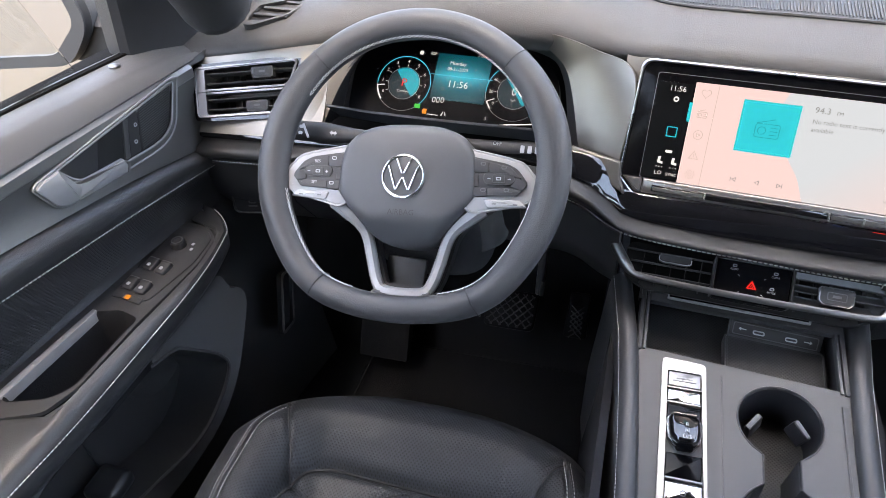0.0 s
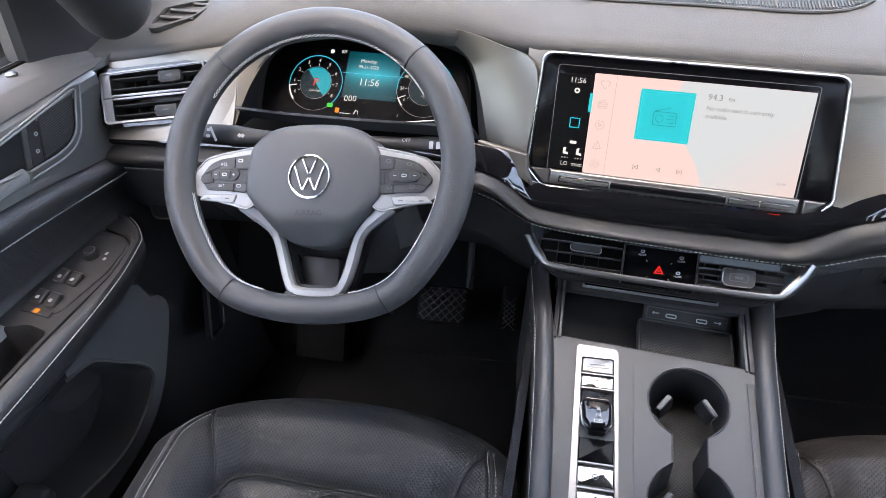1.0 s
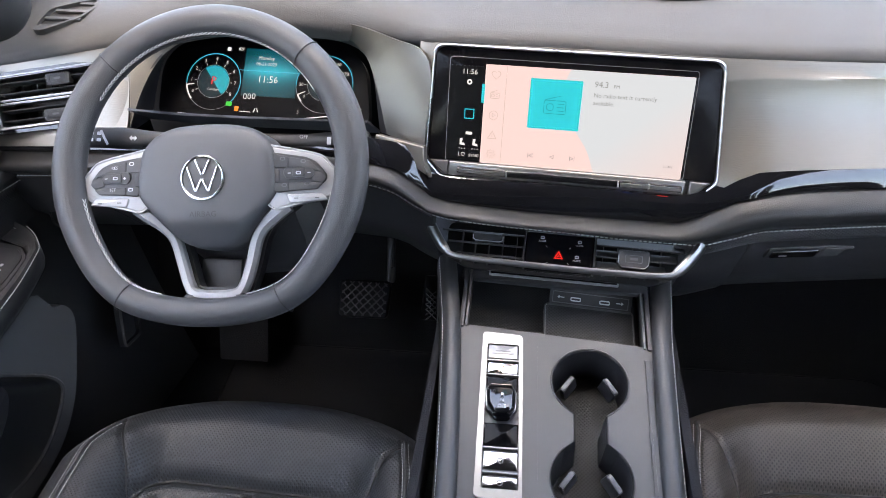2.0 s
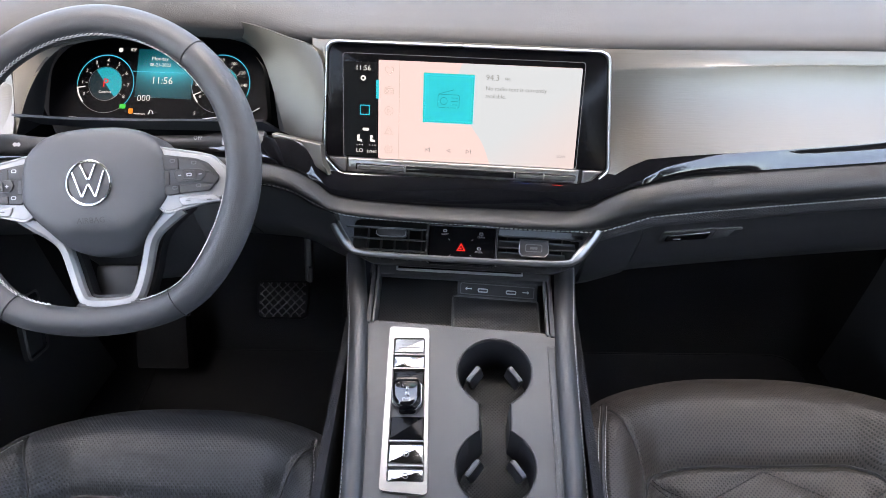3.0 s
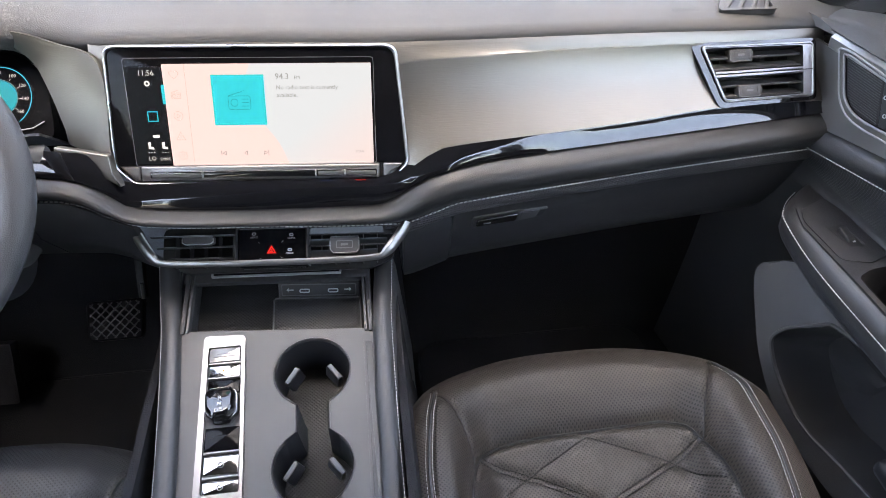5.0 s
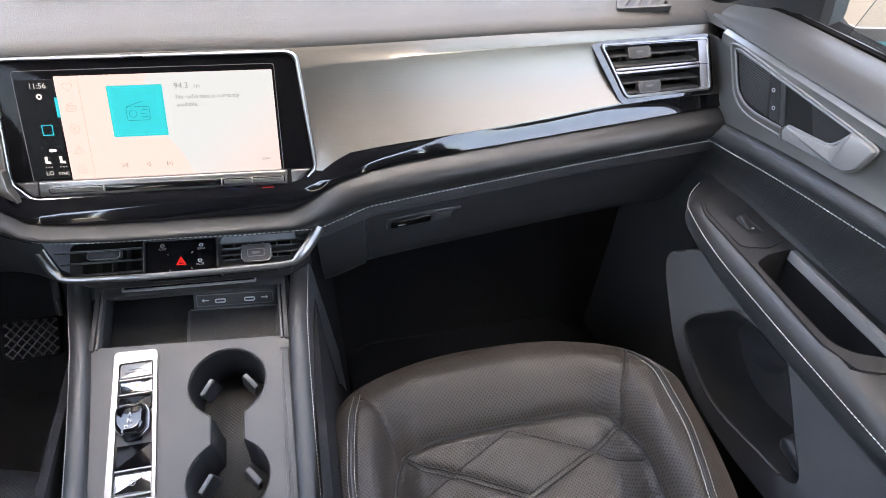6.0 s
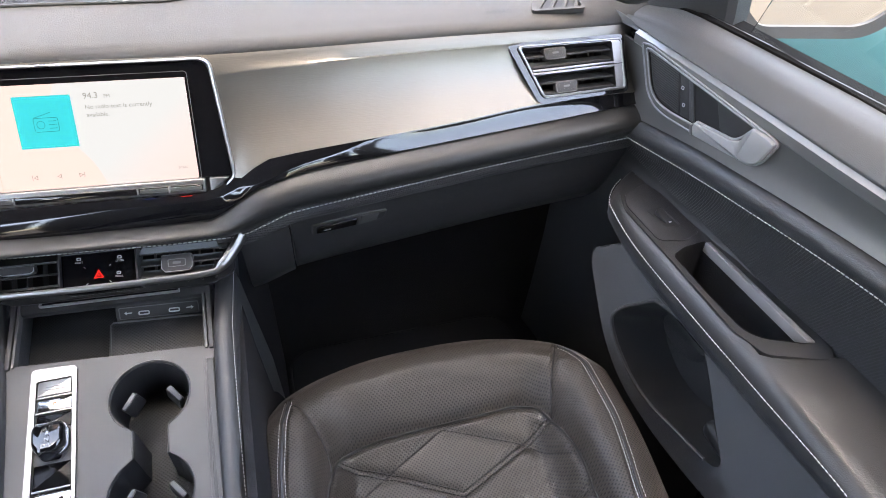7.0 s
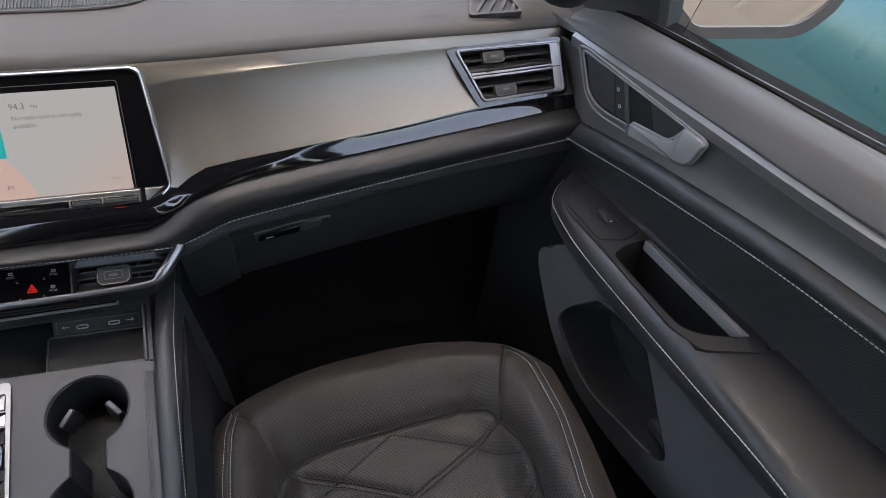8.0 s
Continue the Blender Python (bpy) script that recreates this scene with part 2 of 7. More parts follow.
def spline(ctrl, per=6, closed=False):
    """A smooth line through the control points."""
    pts = [Vector(p) for p in ctrl]
    n, out = len(pts), []
    for i in range(n if closed else n - 1):
        p0 = pts[(i - 1) % n] if closed or i else pts[0] * 2 - pts[1]
        p1, p2 = pts[i], pts[(i + 1) % n]
        p3 = pts[(i + 2) % n] if closed or i + 2 < n else p2 * 2 - p1
        for s in range(per):
            t = s / per
            out.append(0.5 * (2 * p1 + (p2 - p0) * t + (2 * p0 - 5 * p1 + 4 * p2 - p3) * t * t + (3 * p1 - p0 - 3 * p2 + p3) * t ** 3))
    if not closed:
        out.append(pts[-1])
    return out


def resample(path, n):
    """The same line with n points at even steps."""
    pts = [Vector(p) for p in path]
    run = [0.0]
    for a, b in zip(pts, pts[1:]):
        run.append(run[-1] + (b - a).length)
    out = []
    for k in range(n):
        q = run[-1] * k / (n - 1)
        i = min(max(int(np.searchsorted(run, q)) - 1, 0), len(pts) - 2)
        out.append(pts[i].lerp(pts[i + 1], (q - run[i]) / max(1e-9, run[i + 1] - run[i])))
    return out


def line(ctrl):
    """A curve over its first coordinate: {station: (a, b)} -> f(station), smooth and without overshoot."""
    xs = sorted(ctrl)
    vs = np.array([ctrl[x] for x in xs], float)
    xs = np.array(xs, float)
    d = (vs[1:] - vs[:-1]) / (xs[1:] - xs[:-1])[:, None]
    m = np.zeros_like(vs)
    m[0], m[-1] = d[0], d[-1]
    for i in range(1, len(xs) - 1):
        ok = d[i - 1] * d[i] > 0
        m[i] = np.where(ok, 2 * d[i - 1] * d[i] / np.where(ok, d[i - 1] + d[i], 1), 0)

    def f(x):
        x = min(max(x, xs[0]), xs[-1])
        i = min(max(int(np.searchsorted(xs, x)) - 1, 0), len(xs) - 2)
        h = xs[i + 1] - xs[i]
        t = (x - xs[i]) / h
        return tuple((2 * t ** 3 - 3 * t * t + 1) * vs[i] + (t ** 3 - 2 * t * t + t) * h * m[i] + (3 * t * t - 2 * t ** 3) * vs[i + 1] + (t ** 3 - t * t) * h * m[i + 1])
    return f


def outline_round(pts, r, n=4):
    """A polygon with rounded corners; r is one radius, or one for each corner."""
    k, out = len(pts), []
    rs = r if isinstance(r, (list, tuple)) else [r] * k
    for i in range(k):
        p, a, b = Vector(pts[i]), Vector(pts[i - 1]), Vector(pts[(i + 1) % k])
        u, v = (a - p), (b - p)
        q = min(rs[i], u.length * 0.49, v.length * 0.49)
        if q <= 0:
            out.append(tuple(p))
            continue
        s, e = p + u.normalized() * q, p + v.normalized() * q
        for j in range(n + 1):
            t = j / n
            out.append(tuple((1 - t) ** 2 * s + 2 * t * (1 - t) * p + t * t * e))
    return out


def rect(cx, cy, w, h, r=0.0, n=4):
    pts = [(cx - w / 2, cy - h / 2), (cx + w / 2, cy - h / 2), (cx + w / 2, cy + h / 2), (cx - w / 2, cy + h / 2)]
    return outline_round(pts, r, n) if r else pts


def plate(outline, z0, z1, edge=0.0, bm=None):
    """A slab with that outline in x, y from z0 up to z1, its upper rim rounded by edge."""
    bm = bm or bmesh.new()
    pts = [Vector((p[0], p[1])) for p in outline]

    def ring(shrink, z):
        out = []
        k = len(pts)
        for i in range(k):
            d = (pts[(i + 1) % k] - pts[i - 1])
            nrm = Vector((d.y, -d.x)).normalized() if d.length > 1e-9 else Vector((0, 0))
            out.append((*(pts[i] - nrm * shrink * sign), z))
        return out
    area = sum(pts[i - 1].x * pts[i].y - pts[i].x * pts[i - 1].y for i in range(len(pts)))
    sign = 1 if area > 0 else -1
    rows = [ring(0, z0)]
    if edge:
        for q in (0, 30, 60, 90):
            rows.append(ring(edge * (1 - math.cos(radians(q))), z1 - edge + edge * math.sin(radians(q))))
    else:
        rows.append(ring(0, z1))
    return loft(rows, True, True, bm)


def ringplate(outer, inner, z0, z1, bm=None):
    """A flat frame between two outlines with the same number of points."""
    a = [(p[0], p[1]) for p in outer]
    b = [(p[0], p[1]) for p in inner]
    rows = [[(*p, z0) for p in a], [(*p, z1) for p in a], [(*p, z1) for p in b], [(*p, z0) for p in b], [(*p, z0) for p in a]]
    return loft(rows, True, False, bm)


def box(size, centre=(0, 0, 0), edge=0.0, turn=None, bm=None):
    own = bmesh.new()
    bmesh.ops.create_cube(own, size=1.0)
    bmesh.ops.scale(own, vec=size, verts=own.verts)
    if edge:
        bmesh.ops.bevel(own, geom=own.edges[:], offset=edge, segments=2, profile=0.6, affect="EDGES")
    own.transform(Matrix.Translation(centre) @ (turn or Matrix()))
    return join(bm, own)


def join(bm, own):
    if bm is None:
        return own
    me = bpy.data.meshes.new("joined")
    own.to_mesh(me)
    own.free()
    bm.from_mesh(me)
    bpy.data.meshes.remove(me)
    return bm


def stitches(path, length=0.0042, gap=0.0022, r=0.0006, lift=None, bm=None, slant=0.0):
    """A row of thread dashes along a path."""
    pts = [Vector(p) for p in path]
    bm = bm or bmesh.new()
    run, pos = [0.0], 0.0
    for a, b in zip(pts, pts[1:]):
        run.append(run[-1] + (b - a).length)

    def at(s):
        i = min(max(int(np.searchsorted(run, s)) - 1, 0), len(pts) - 2)
        h = run[i + 1] - run[i]
        return pts[i].lerp(pts[i + 1], (s - run[i]) / h if h else 0)
    while pos + length < run[-1]:
        a, b = at(pos), at(pos + length)
        tube([a, a.lerp(b, 0.5) + (b - a).cross(Vector((0, 0, 1))) * slant, b], [r * 0.6, r, r * 0.6], 5, bm=bm)
        pos += length + gap
    return bm


def words(name, text, size, m, mat, parent, label="", align="CENTER", thin=0.0):
    """Letters in the built-in font, laid on the plane of m."""
    cu = bpy.data.curves.new(name, "FONT")
    cu.body, cu.size, cu.align_x, cu.align_y, cu.resolution_u, cu.extrude = text, size, align, "CENTER", 2, thin
    tmp = bpy.data.objects.new(name, cu)
    me = bpy.data.meshes.new_from_object(tmp)
    bpy.data.objects.remove(tmp)
    bpy.data.curves.remove(cu)
    me.name = name
    me.transform(m)
    me.materials.clear()
    me.materials.append(mat)
    ob = new(name, me)
    ob.parent = parent
    ROOT[ob.name] = ROOT[parent.name]
    return tagged(ob, label)


def smooth(t):
    t = min(1.0, max(0.0, t))
    return t * t * (3 - 2 * t)


def at2(x, y, z=0.0, turn=0.0):
    return pose(x, y, z, 0, 0, turn)

# ---------------------------------------------------------------- setting
def slab(name, a, b, mat, label="", kind="structure", category="", edge=0.0):
    a, b = Vector(a), Vector(b)
    return tagged(new(name, finish(box(b - a, (a + b) / 2, edge), name, mat)), label, category, "", kind)


def skin(name, sections, mat, depth, label=""):
    return tagged(new(name, finish(thick(loft(sections), depth), name, mat)), label, "", "", "structure")


ground = slab("ground", (-60, -60, -0.62), (60, 60, -0.60), GROUND, "pale sandy ground outside the car")
floor = slab("floor", (-0.97, -1.6, -0.05), (0.97, 1.22, 0.0), CARPET, "black carpeted car floor")
skin("wall_front", [[(x, 1.10, -0.02), (x, 1.22, 0.10), (x, 1.34, 0.32), (x, 1.36, 0.60)] for x in (-0.86, -0.4, 0, 0.4, 0.86)], CARPET, 0.02, "black carpeted firewall behind the footwells")
# Unseen wall up to the roof, added so glossy parts reflect dark.
slab("wall_back", (-0.86, -1.64, -0.05), (0.86, -1.60, 1.36), PLASTIC, "dark rear wall of the cabin")
for k, s in (("left", -1), ("right", 1)):
    rows = []
    for y in (1.30, 1.15, 0.95, 0.60, 0.20, -0.60, -1.60):
        x = 0.813 + 0.178 * (0.95 - max(y, 0.2)) + (0.0 if s > 0 else 0.028)
        rows.append([(s * (x + ox), y, z) for ox, z in ((0.0, 0.30), (0.0, 0.726), (0.003, 0.731), (0.040, 0.730), (0.048, 0.718), (0.060, 0.45), (0.050, -0.05))])
    skin("wall_" + k, rows, SEALRUBBER, 0.004, "dark outer door skin with black belt seal")
    # Unseen opaque slab, added to block light from the rear sides.
    slab("rear_side_" + k, (s * 0.885, -1.6, 0.70), (s * 0.925, -0.98, 1.36), PLASTIC, "dark rear side of the cabin with privacy glass")
    slab("pillar_" + k, (s * 0.84, -0.62, 0.70), (s * 0.93, -0.42, 1.34), HEADLINER, "black fabric covered door pillar", edge=0.02)
    rows = []
    for z, x0, y0, x1, y1 in ((0.70, 0.822, 0.915, 0.76, 1.16), (0.745, 0.822, 0.912, 0.76, 1.18), (0.80, 0.812, 0.908, 0.75, 1.17), (0.90, 0.795, 0.900, 0.73, 1.10), (1.05, 0.775, 0.86, 0.71, 0.95), (1.34, 0.72, 0.50, 0.66, 0.58)):
        a, b = Vector((s * x0, y0, z)), Vector((s * x1, y1, z))
        rows.append([a + Vector((s * 0.045, 0.012, 0)), a + Vector((s * 0.012, -0.004, 0)), a, a.lerp(b, 0.12) + Vector((-s * 0.012, 0, 0)), a.lerp(b, 0.35) + Vector((-s * 0.022, 0, 0)), a.lerp(b, 0.65) + Vector((-s * 0.03, 0, 0)), b, b + Vector((s * 0.06, 0.06, 0))])
    skin("front_pillar_" + k, rows, PLASTIC, 0.008, "dark windscreen pillar and mirror corner trim")
for k, s in (("left", -1), ("right", 1)):
    axis = spline([(s * 0.692, 0.945, 0.808), (s * 0.688, 0.915, 0.850), (s * 0.676, 0.80, 1.00), (s * 0.655, 0.60, 1.33)], 6)
    ball = [axis[0] - (axis[1] - axis[0]).normalized() * d for d in (0.034, 0.031, 0.024, 0.013)]
    tagged(new("pillar_cover_" + k, finish(tube(ball + axis, [0.008, 0.020, 0.034, 0.044] + [0.047] * len(axis), 20), "pillar_cover", PLASTIC, 60)), "black rounded windscreen pillar cover", "", "", "structure")
# Unseen roof, closed and drawn forward to hold sky out of the gloss trim.
bm = bmesh.new()
for x0, x1, y0, y1 in ((-0.72, -0.60, -1.55, 0.62), (0.60, 0.72, -1.55, 0.62), (-0.60, 0.60, -1.55, 0.80)):
    box((x1 - x0, y1 - y0, 0.04), ((x0 + x1) / 2, (y0 + y1) / 2, 1.34), 0.01, bm=bm)
tagged(new("ceiling", finish(bm, "ceiling", CEILING)), "dark grey fabric headliner", "", "", "structure")

# window panes: two side windows and the windscreen
PANES = [
    ("window_1", [(-0.862, 0.86, 0.716), (-0.9565, -0.42, 0.716), (-0.7817, -0.42, 1.335), (-0.7123, 0.52, 1.335)], "clear driver side window glass"),
    ("window_2", [(0.834, 0.88, 0.716), (0.930, -0.42, 0.716), (0.7594, -0.42, 1.335), (0.690, 0.52, 1.335)], "clear passenger side window glass"),
    ("window_3", [(-0.76, 1.40, 0.83), (0.76, 1.40, 0.83), (0.64, 0.80, 1.345), (-0.64, 0.80, 1.345)], "clear raked windscreen glass"),
    ("window_4", [(-0.875, -0.62, 0.72), (-0.875, -0.98, 0.72), (-0.80, -0.98, 1.335), (-0.80, -0.62, 1.335)], "clear rear side window glass"),
    ("window_5", [(0.875, -0.62, 0.72), (0.875, -0.98, 0.72), (0.80, -0.98, 1.335), (0.80, -0.62, 1.335)], "clear rear side window glass"),
]
for nm, corners, lab in PANES:
    bm = bmesh.new()
    bm.faces.new([bm.verts.new(c) for c in corners])
    pane = tagged(new(nm, finish(thick(bm, 0.004), nm, GLASS)), lab, "", "", "structure")
    pane.visible_shadow = False

# ---------------------------------------------------------------- dashboard
A_TOP = line({-0.80: (0.962, 0.716), -0.74: (0.965, 0.722), -0.60: (0.985, 0.738), -0.40: (1.02, 0.756), -0.28: (1.01, 0.752), -0.20: (0.985, 0.752), -0.16: (0.968, 0.757), 0.0: (0.960, 0.754), 0.18: (0.950, 0.748), 0.45: (0.967, 0.734), 0.72: (0.988, 0.716), 0.80: (0.995, 0.712)})
B_LOW = line({-0.80: (0.925, 0.622), -0.60: (0.918, 0.632), -0.25: (0.907, 0.655), -0.21: (0.901, 0.653), -0.175: (0.906, 0.636), -0.155: (0.8955, 0.6075), 0.0: (0.8895, 0.6035), 0.14: (0.8815, 0.5995), 0.18: (0.886, 0.616), 0.22: (0.891, 0.637), 0.31: (0.898, 0.640), 0.455: (0.9135, 0.640), 0.567: (0.9285, 0.642), 0.72: (0.942, 0.635), 0.80: (0.944, 0.632)})
C_SEAM = line({-0.80: (0.925, 0.612), -0.55: (0.910, 0.626), -0.30: (0.898, 0.637), -0.22: (0.886, 0.634), -0.19: (0.884, 0.622), -0.160: (0.884, 0.5915), -0.134: (0.882, 0.5845), 0.0: (0.879, 0.5735), 0.14: (0.876, 0.5695), 0.165: (0.874, 0.583), 0.20: (0.872, 0.608), 0.265: (0.882, 0.617), 0.40: (0.896, 0.619), 0.59: (0.917, 0.619), 0.72: (0.930, 0.620), 0.80: (0.936, 0.620)})
D_STITCH = line({-0.80: (0.918, 0.580), -0.60: (0.908, 0.592), -0.33: (0.896, 0.606), -0.237: (0.884, 0.608), -0.206: (0.881, 0.600), -0.178: (0.878, 0.582), -0.147: (0.876, 0.568), -0.072: (0.873, 0.560), 0.0: (0.872, 0.555), 0.08: (0.870, 0.549), 0.14: (0.869, 0.5465), 0.165: (0.868, 0.546), 0.20: (0.869, 0.556), 0.24: (0.872, 0.568), 0.385: (0.886, 0.573), 0.535: (0.902, 0.575), 0.72: (0.922, 0.573), 0.80: (0.930, 0.572)})
XS = [round(-0.80 + 0.02 * i, 3) for i in range(81)]
dash = thing("dashboard", pose(0, 1.0, 0.5), "dark grey soft-touch dashboard with stitched black roll", "dashboard")


def rows_over(xs, f):
    return [[(x, *p) for p in f(x)] for x in xs]


def top_section(x):
    y, z = A_TOP(x)
    hood = max(0.0, 1 - ((x + 0.40) / 0.235) ** 2) ** 0.7
    pts = [(y + 0.012, z - 0.02), (y + 0.004, z - 0.004), (y + 0.006, z + 0.003), (y + 0.016, z + 0.009), (y + 0.04, z + 0.017), (y + 0.08, z + 0.028), (y + 0.14, z + 0.042), (y + 0.22, z + 0.055), (1.36, z + 0.062), (1.42, z + 0.03)]
    rise = (0.0, 0.0, 0.004, 0.013, 0.024, 0.027, 0.026, 0.022, 0.016, 0.0)
    return [(a, b + k * hood) for (a, b), k in zip(pts, rise)]


part("top_pad", thick(loft(rows_over(XS, top_section)), 0.012), SOFT, dash, "grained grey soft-touch top pad", True, 60)


def roll_section(x):
    (cy, cz), (dy, dz) = C_SEAM(x), D_STITCH(x)
    n = 12
    out = []
    for i in range(n + 1):
        t = i / n
        bulge = math.sin(math.pi * min(1, t * 1.02)) ** 0.8
        out.append((cy + (dy - cy) * t - 0.020 * bulge + 0.008 * (1 - t) ** 6, cz + (dz - cz) * t + 0.004 * math.sin(math.pi * t)))
    return out


part("knee_roll", thick(loft(rows_over(XS, roll_section)), 0.01), ROLL, dash, "padded black leatherette roll", True, 60)
part("stitching", stitches([(x, D_STITCH(x)[0] - 0.0035, D_STITCH(x)[1] - 0.0005) for x in np.linspace(-0.79, 0.75, 240)], 0.0042, 0.0016, 0.0009), THREAD, dash, "white thread seam", True)


def weave_section(x):
    y, z = D_STITCH(x)
    return [(y + 0.001, z + 0.0015), (y + 0.003, z - 0.009), (y + 0.0055, z - 0.018), (y + 0.009, z - 0.027), (y + 0.016, z - 0.030)]


part("weave_strip", thick(loft(rows_over([x for x in XS if x > 0.13], weave_section)), 0.004), CARBON, dash, "woven black strip under the seam", True, 60)


def gloss_section(x):
    (by, bz), (cy, cz) = B_LOW(x), C_SEAM(x)
    hollow = 0.0022 * (-1 + 1.7 * smooth((x - 0.30) / 0.12))
    face = [(by - 0.002 + (cy - by + 0.001) * t + hollow * 4 * t * (1 - t), bz + (cz + 0.001 - bz) * t) for t in (k / 8 for k in range(9))]
    return [(by + 0.004, bz + 0.004)] + face + [(cy + 0.004, cz - 0.003)]


part("gloss_strip", thick(loft(rows_over(XS, gloss_section)), 0.006), GLOSS, dash, "piano black trim strip", True, 60)


def metal_section(x):
    (ay, az), (by, bz) = A_TOP(x), B_LOW(x)
    out = [(ay + 0.006, az - 0.002), (ay + 0.0005, az - 0.008), (ay - 0.003, az - 0.018)]
    for t in [0.15 + 0.85 * k / 30 for k in range(31)]:
        out.append((ay + (by - ay) * t + 0.012 * math.sin(math.pi * t) - 0.003, az - 0.004 + (bz - az + 0.004) * t))
    return out


def inside(pts, x, y):
    hit = False
    for (x0, y0), (x1, y1) in zip(pts, pts[1:] + pts[:1]):
        if (y0 > y) != (y1 > y) and x < x0 + (x1 - x0) * (y - y0) / (y1 - y0):
            hit = not hit
    return hit


def facing(x, y, z, lean, turn=0.0, roll=0.0):
    """A plane with x to the right and y up, leaning back by lean degrees."""
    return pose(x, y, z, 90 - lean, 0, turn) @ pose(0, 0, 0, 0, 0, roll)


VENT_R, VENT_L = facing(0.637, 0.953, 0.674, 34, 2.3, -1.1), facing(-0.682, 0.950, 0.681, 32, 8.0, 4.5)


def metal_skin(xs, m, f):
    """A dash panel with the opening of a side vent cut through it."""
    rows = rows_over(xs, metal_section)
    if f > 0:
        n = len(rows[0])
        rows[0] = [(0.1655 + 0.0125 * k / n, y, z) for k, (x, y, z) in enumerate(rows[0])]
    bm = loft(rows)
    back = m.inverted()
    hole = [(-0.086 * f, 0.0385), (0.0755 * f, 0.0365), (0.0755 * f, -0.0365), (-0.0535 * f, -0.0385)]
    gone = []
    for face in bm.faces:
        q = back @ face.calc_center_median()
        if inside(hole, q.x, q.y):
            gone.append(face)
    bmesh.ops.delete(bm, geom=gone, context="FACES")
    return thick(bm, 0.008)


part("metal_panel", metal_skin([0.165, 0.185] + [x for x in XS if 0.19 < x < 0.53] + [round(0.53 + 0.005 * i, 3) for i in range(42)], VENT_R, 1), BRUSHED, dash, "brushed metal dash panel", True, 60)
part("metal_strip", thick(loft(rows_over([round(-0.175 + 0.02 * i, 3) for i in range(18)], lambda x: metal_section(x)[:5])), 0.004), BRUSHED, dash, "thin brushed strip behind the screen", True, 60)
part("metal_panel", metal_skin([round(-0.80 + 0.005 * i, 3) for i in range(48)], VENT_L, -1), BRUSHED, dash, "brushed metal dash panel", True, 60)

# lower passenger side: the glovebox and its latch
glove = thing("glovebox", pose(0.45, 1.0, 0.45), "black glovebox with recessed latch under the dash", "glovebox")


def glove_section(x):
    y, z = D_STITCH(x)
    y += 0.0105
    return [(y + 0.018, z - 0.0255), (y + 0.0118, z - 0.0270), (y + 0.0168, z - 0.038), (y + 0.0275, z - 0.062), (y + 0.0375, z - 0.085), (y + 0.048, z - 0.110), (y + 0.063, z - 0.138), (y + 0.086, z - 0.165), (y + 0.125, z - 0.187), (y + 0.30, z - 0.205)]


part("glovebox_lid", thick(loft(rows_over([round(0.232 + 0.02 * i, 3) for i in range(28)], glove_section)), 0.01), GLOVE, glove, "", True, 60)


def cheek_section(x):
    return [(y - 0.004, z) for y, z in glove_section(x)]


part("side_cheek", thick(loft(rows_over([0.165, 0.18, 0.20, 0.222, 0.228], cheek_section)), 0.01), GLOVE, dash, "black moulded cheek", True, 60)
GX, GY, GZ = Vector((0.99476, 0.09649, 0.03382)), Vector((0.00624, -0.38746, 0.92187)), Vector((0.10206, -0.91682, -0.38603))
LATCH = Matrix(((GX.x, GY.x, GZ.x, 0.2882), (GX.y, GY.y, GZ.y, 0.9067), (GX.z, GY.z, GZ.z, 0.4970), (0, 0, 0, 1)))


def latch_part(name, pts, rad, z0, z1, edge, mat, parent, label=""):
    bm = plate(outline_round(pts, rad), z0, z1, edge)
    bm.transform(LATCH)
    return part(name, bm, mat, parent, label, True)


latch_part("latch_recess", [(-0.0300, 0.003), (0.036, 0.0015), (0.071, 0.004), (0.0755, 0.024), (0.037, 0.0295), (-0.0290, 0.0295)], 0.004, -0.02, 0.0016, 0.001, GREY, glove, "grey rim of the recessed latch bowl")
latch_part("latch_bowl", [(-0.0285, 0.0048), (0.034, 0.0033), (0.036, 0.0275), (-0.0275, 0.0280)], 0.003, -0.01, 0.0020, 0.0, DARK, glove, "black latch bowl")
latch = latch_part("latch", [(-0.0245, 0.0085), (0.031, 0.0070), (0.033, 0.0235), (-0.0235, 0.0240)], 0.003, 0.0, 0.004, 0.0015, GLOSS, glove, "gloss black latch paddle")
latch_part("latch_bevel", [(0.0375, 0.0040), (0.060, 0.0058), (0.064, 0.0225), (0.0385, 0.0265)], 0.002, 0.0, 0.0022, 0.0005, DOORGREY, glove, "grey finger bevel")
latch_part("latch_end", [(0.0605, 0.0060), (0.0695, 0.0065), (0.0735, 0.0225), (0.0645, 0.0235)], 0.002, 0.0, 0.0022, 0.0, DARK, glove)
latch_part("lock_mark", [(-0.0145, 0.0135), (-0.0045, 0.0130), (-0.0045, 0.0155), (-0.0145, 0.0160)], 0.0006, 0.004, 0.0044, 0.0, WHITEMARK, latch)

# lower driver side and column cover
skin_left = thing("knee_panel", pose(-0.45, 1.0, 0.45), "black lower dash panel below the steering column", "trim panel")


def knee_section(x):
    y, z = D_STITCH(x)
    return [(y + 0.004, z + 0.002), (y + 0.012, z - 0.02), (y + 0.026, z - 0.07), (y + 0.07, z - 0.13), (y + 0.20, z - 0.17), (y + 0.40, z - 0.18)]


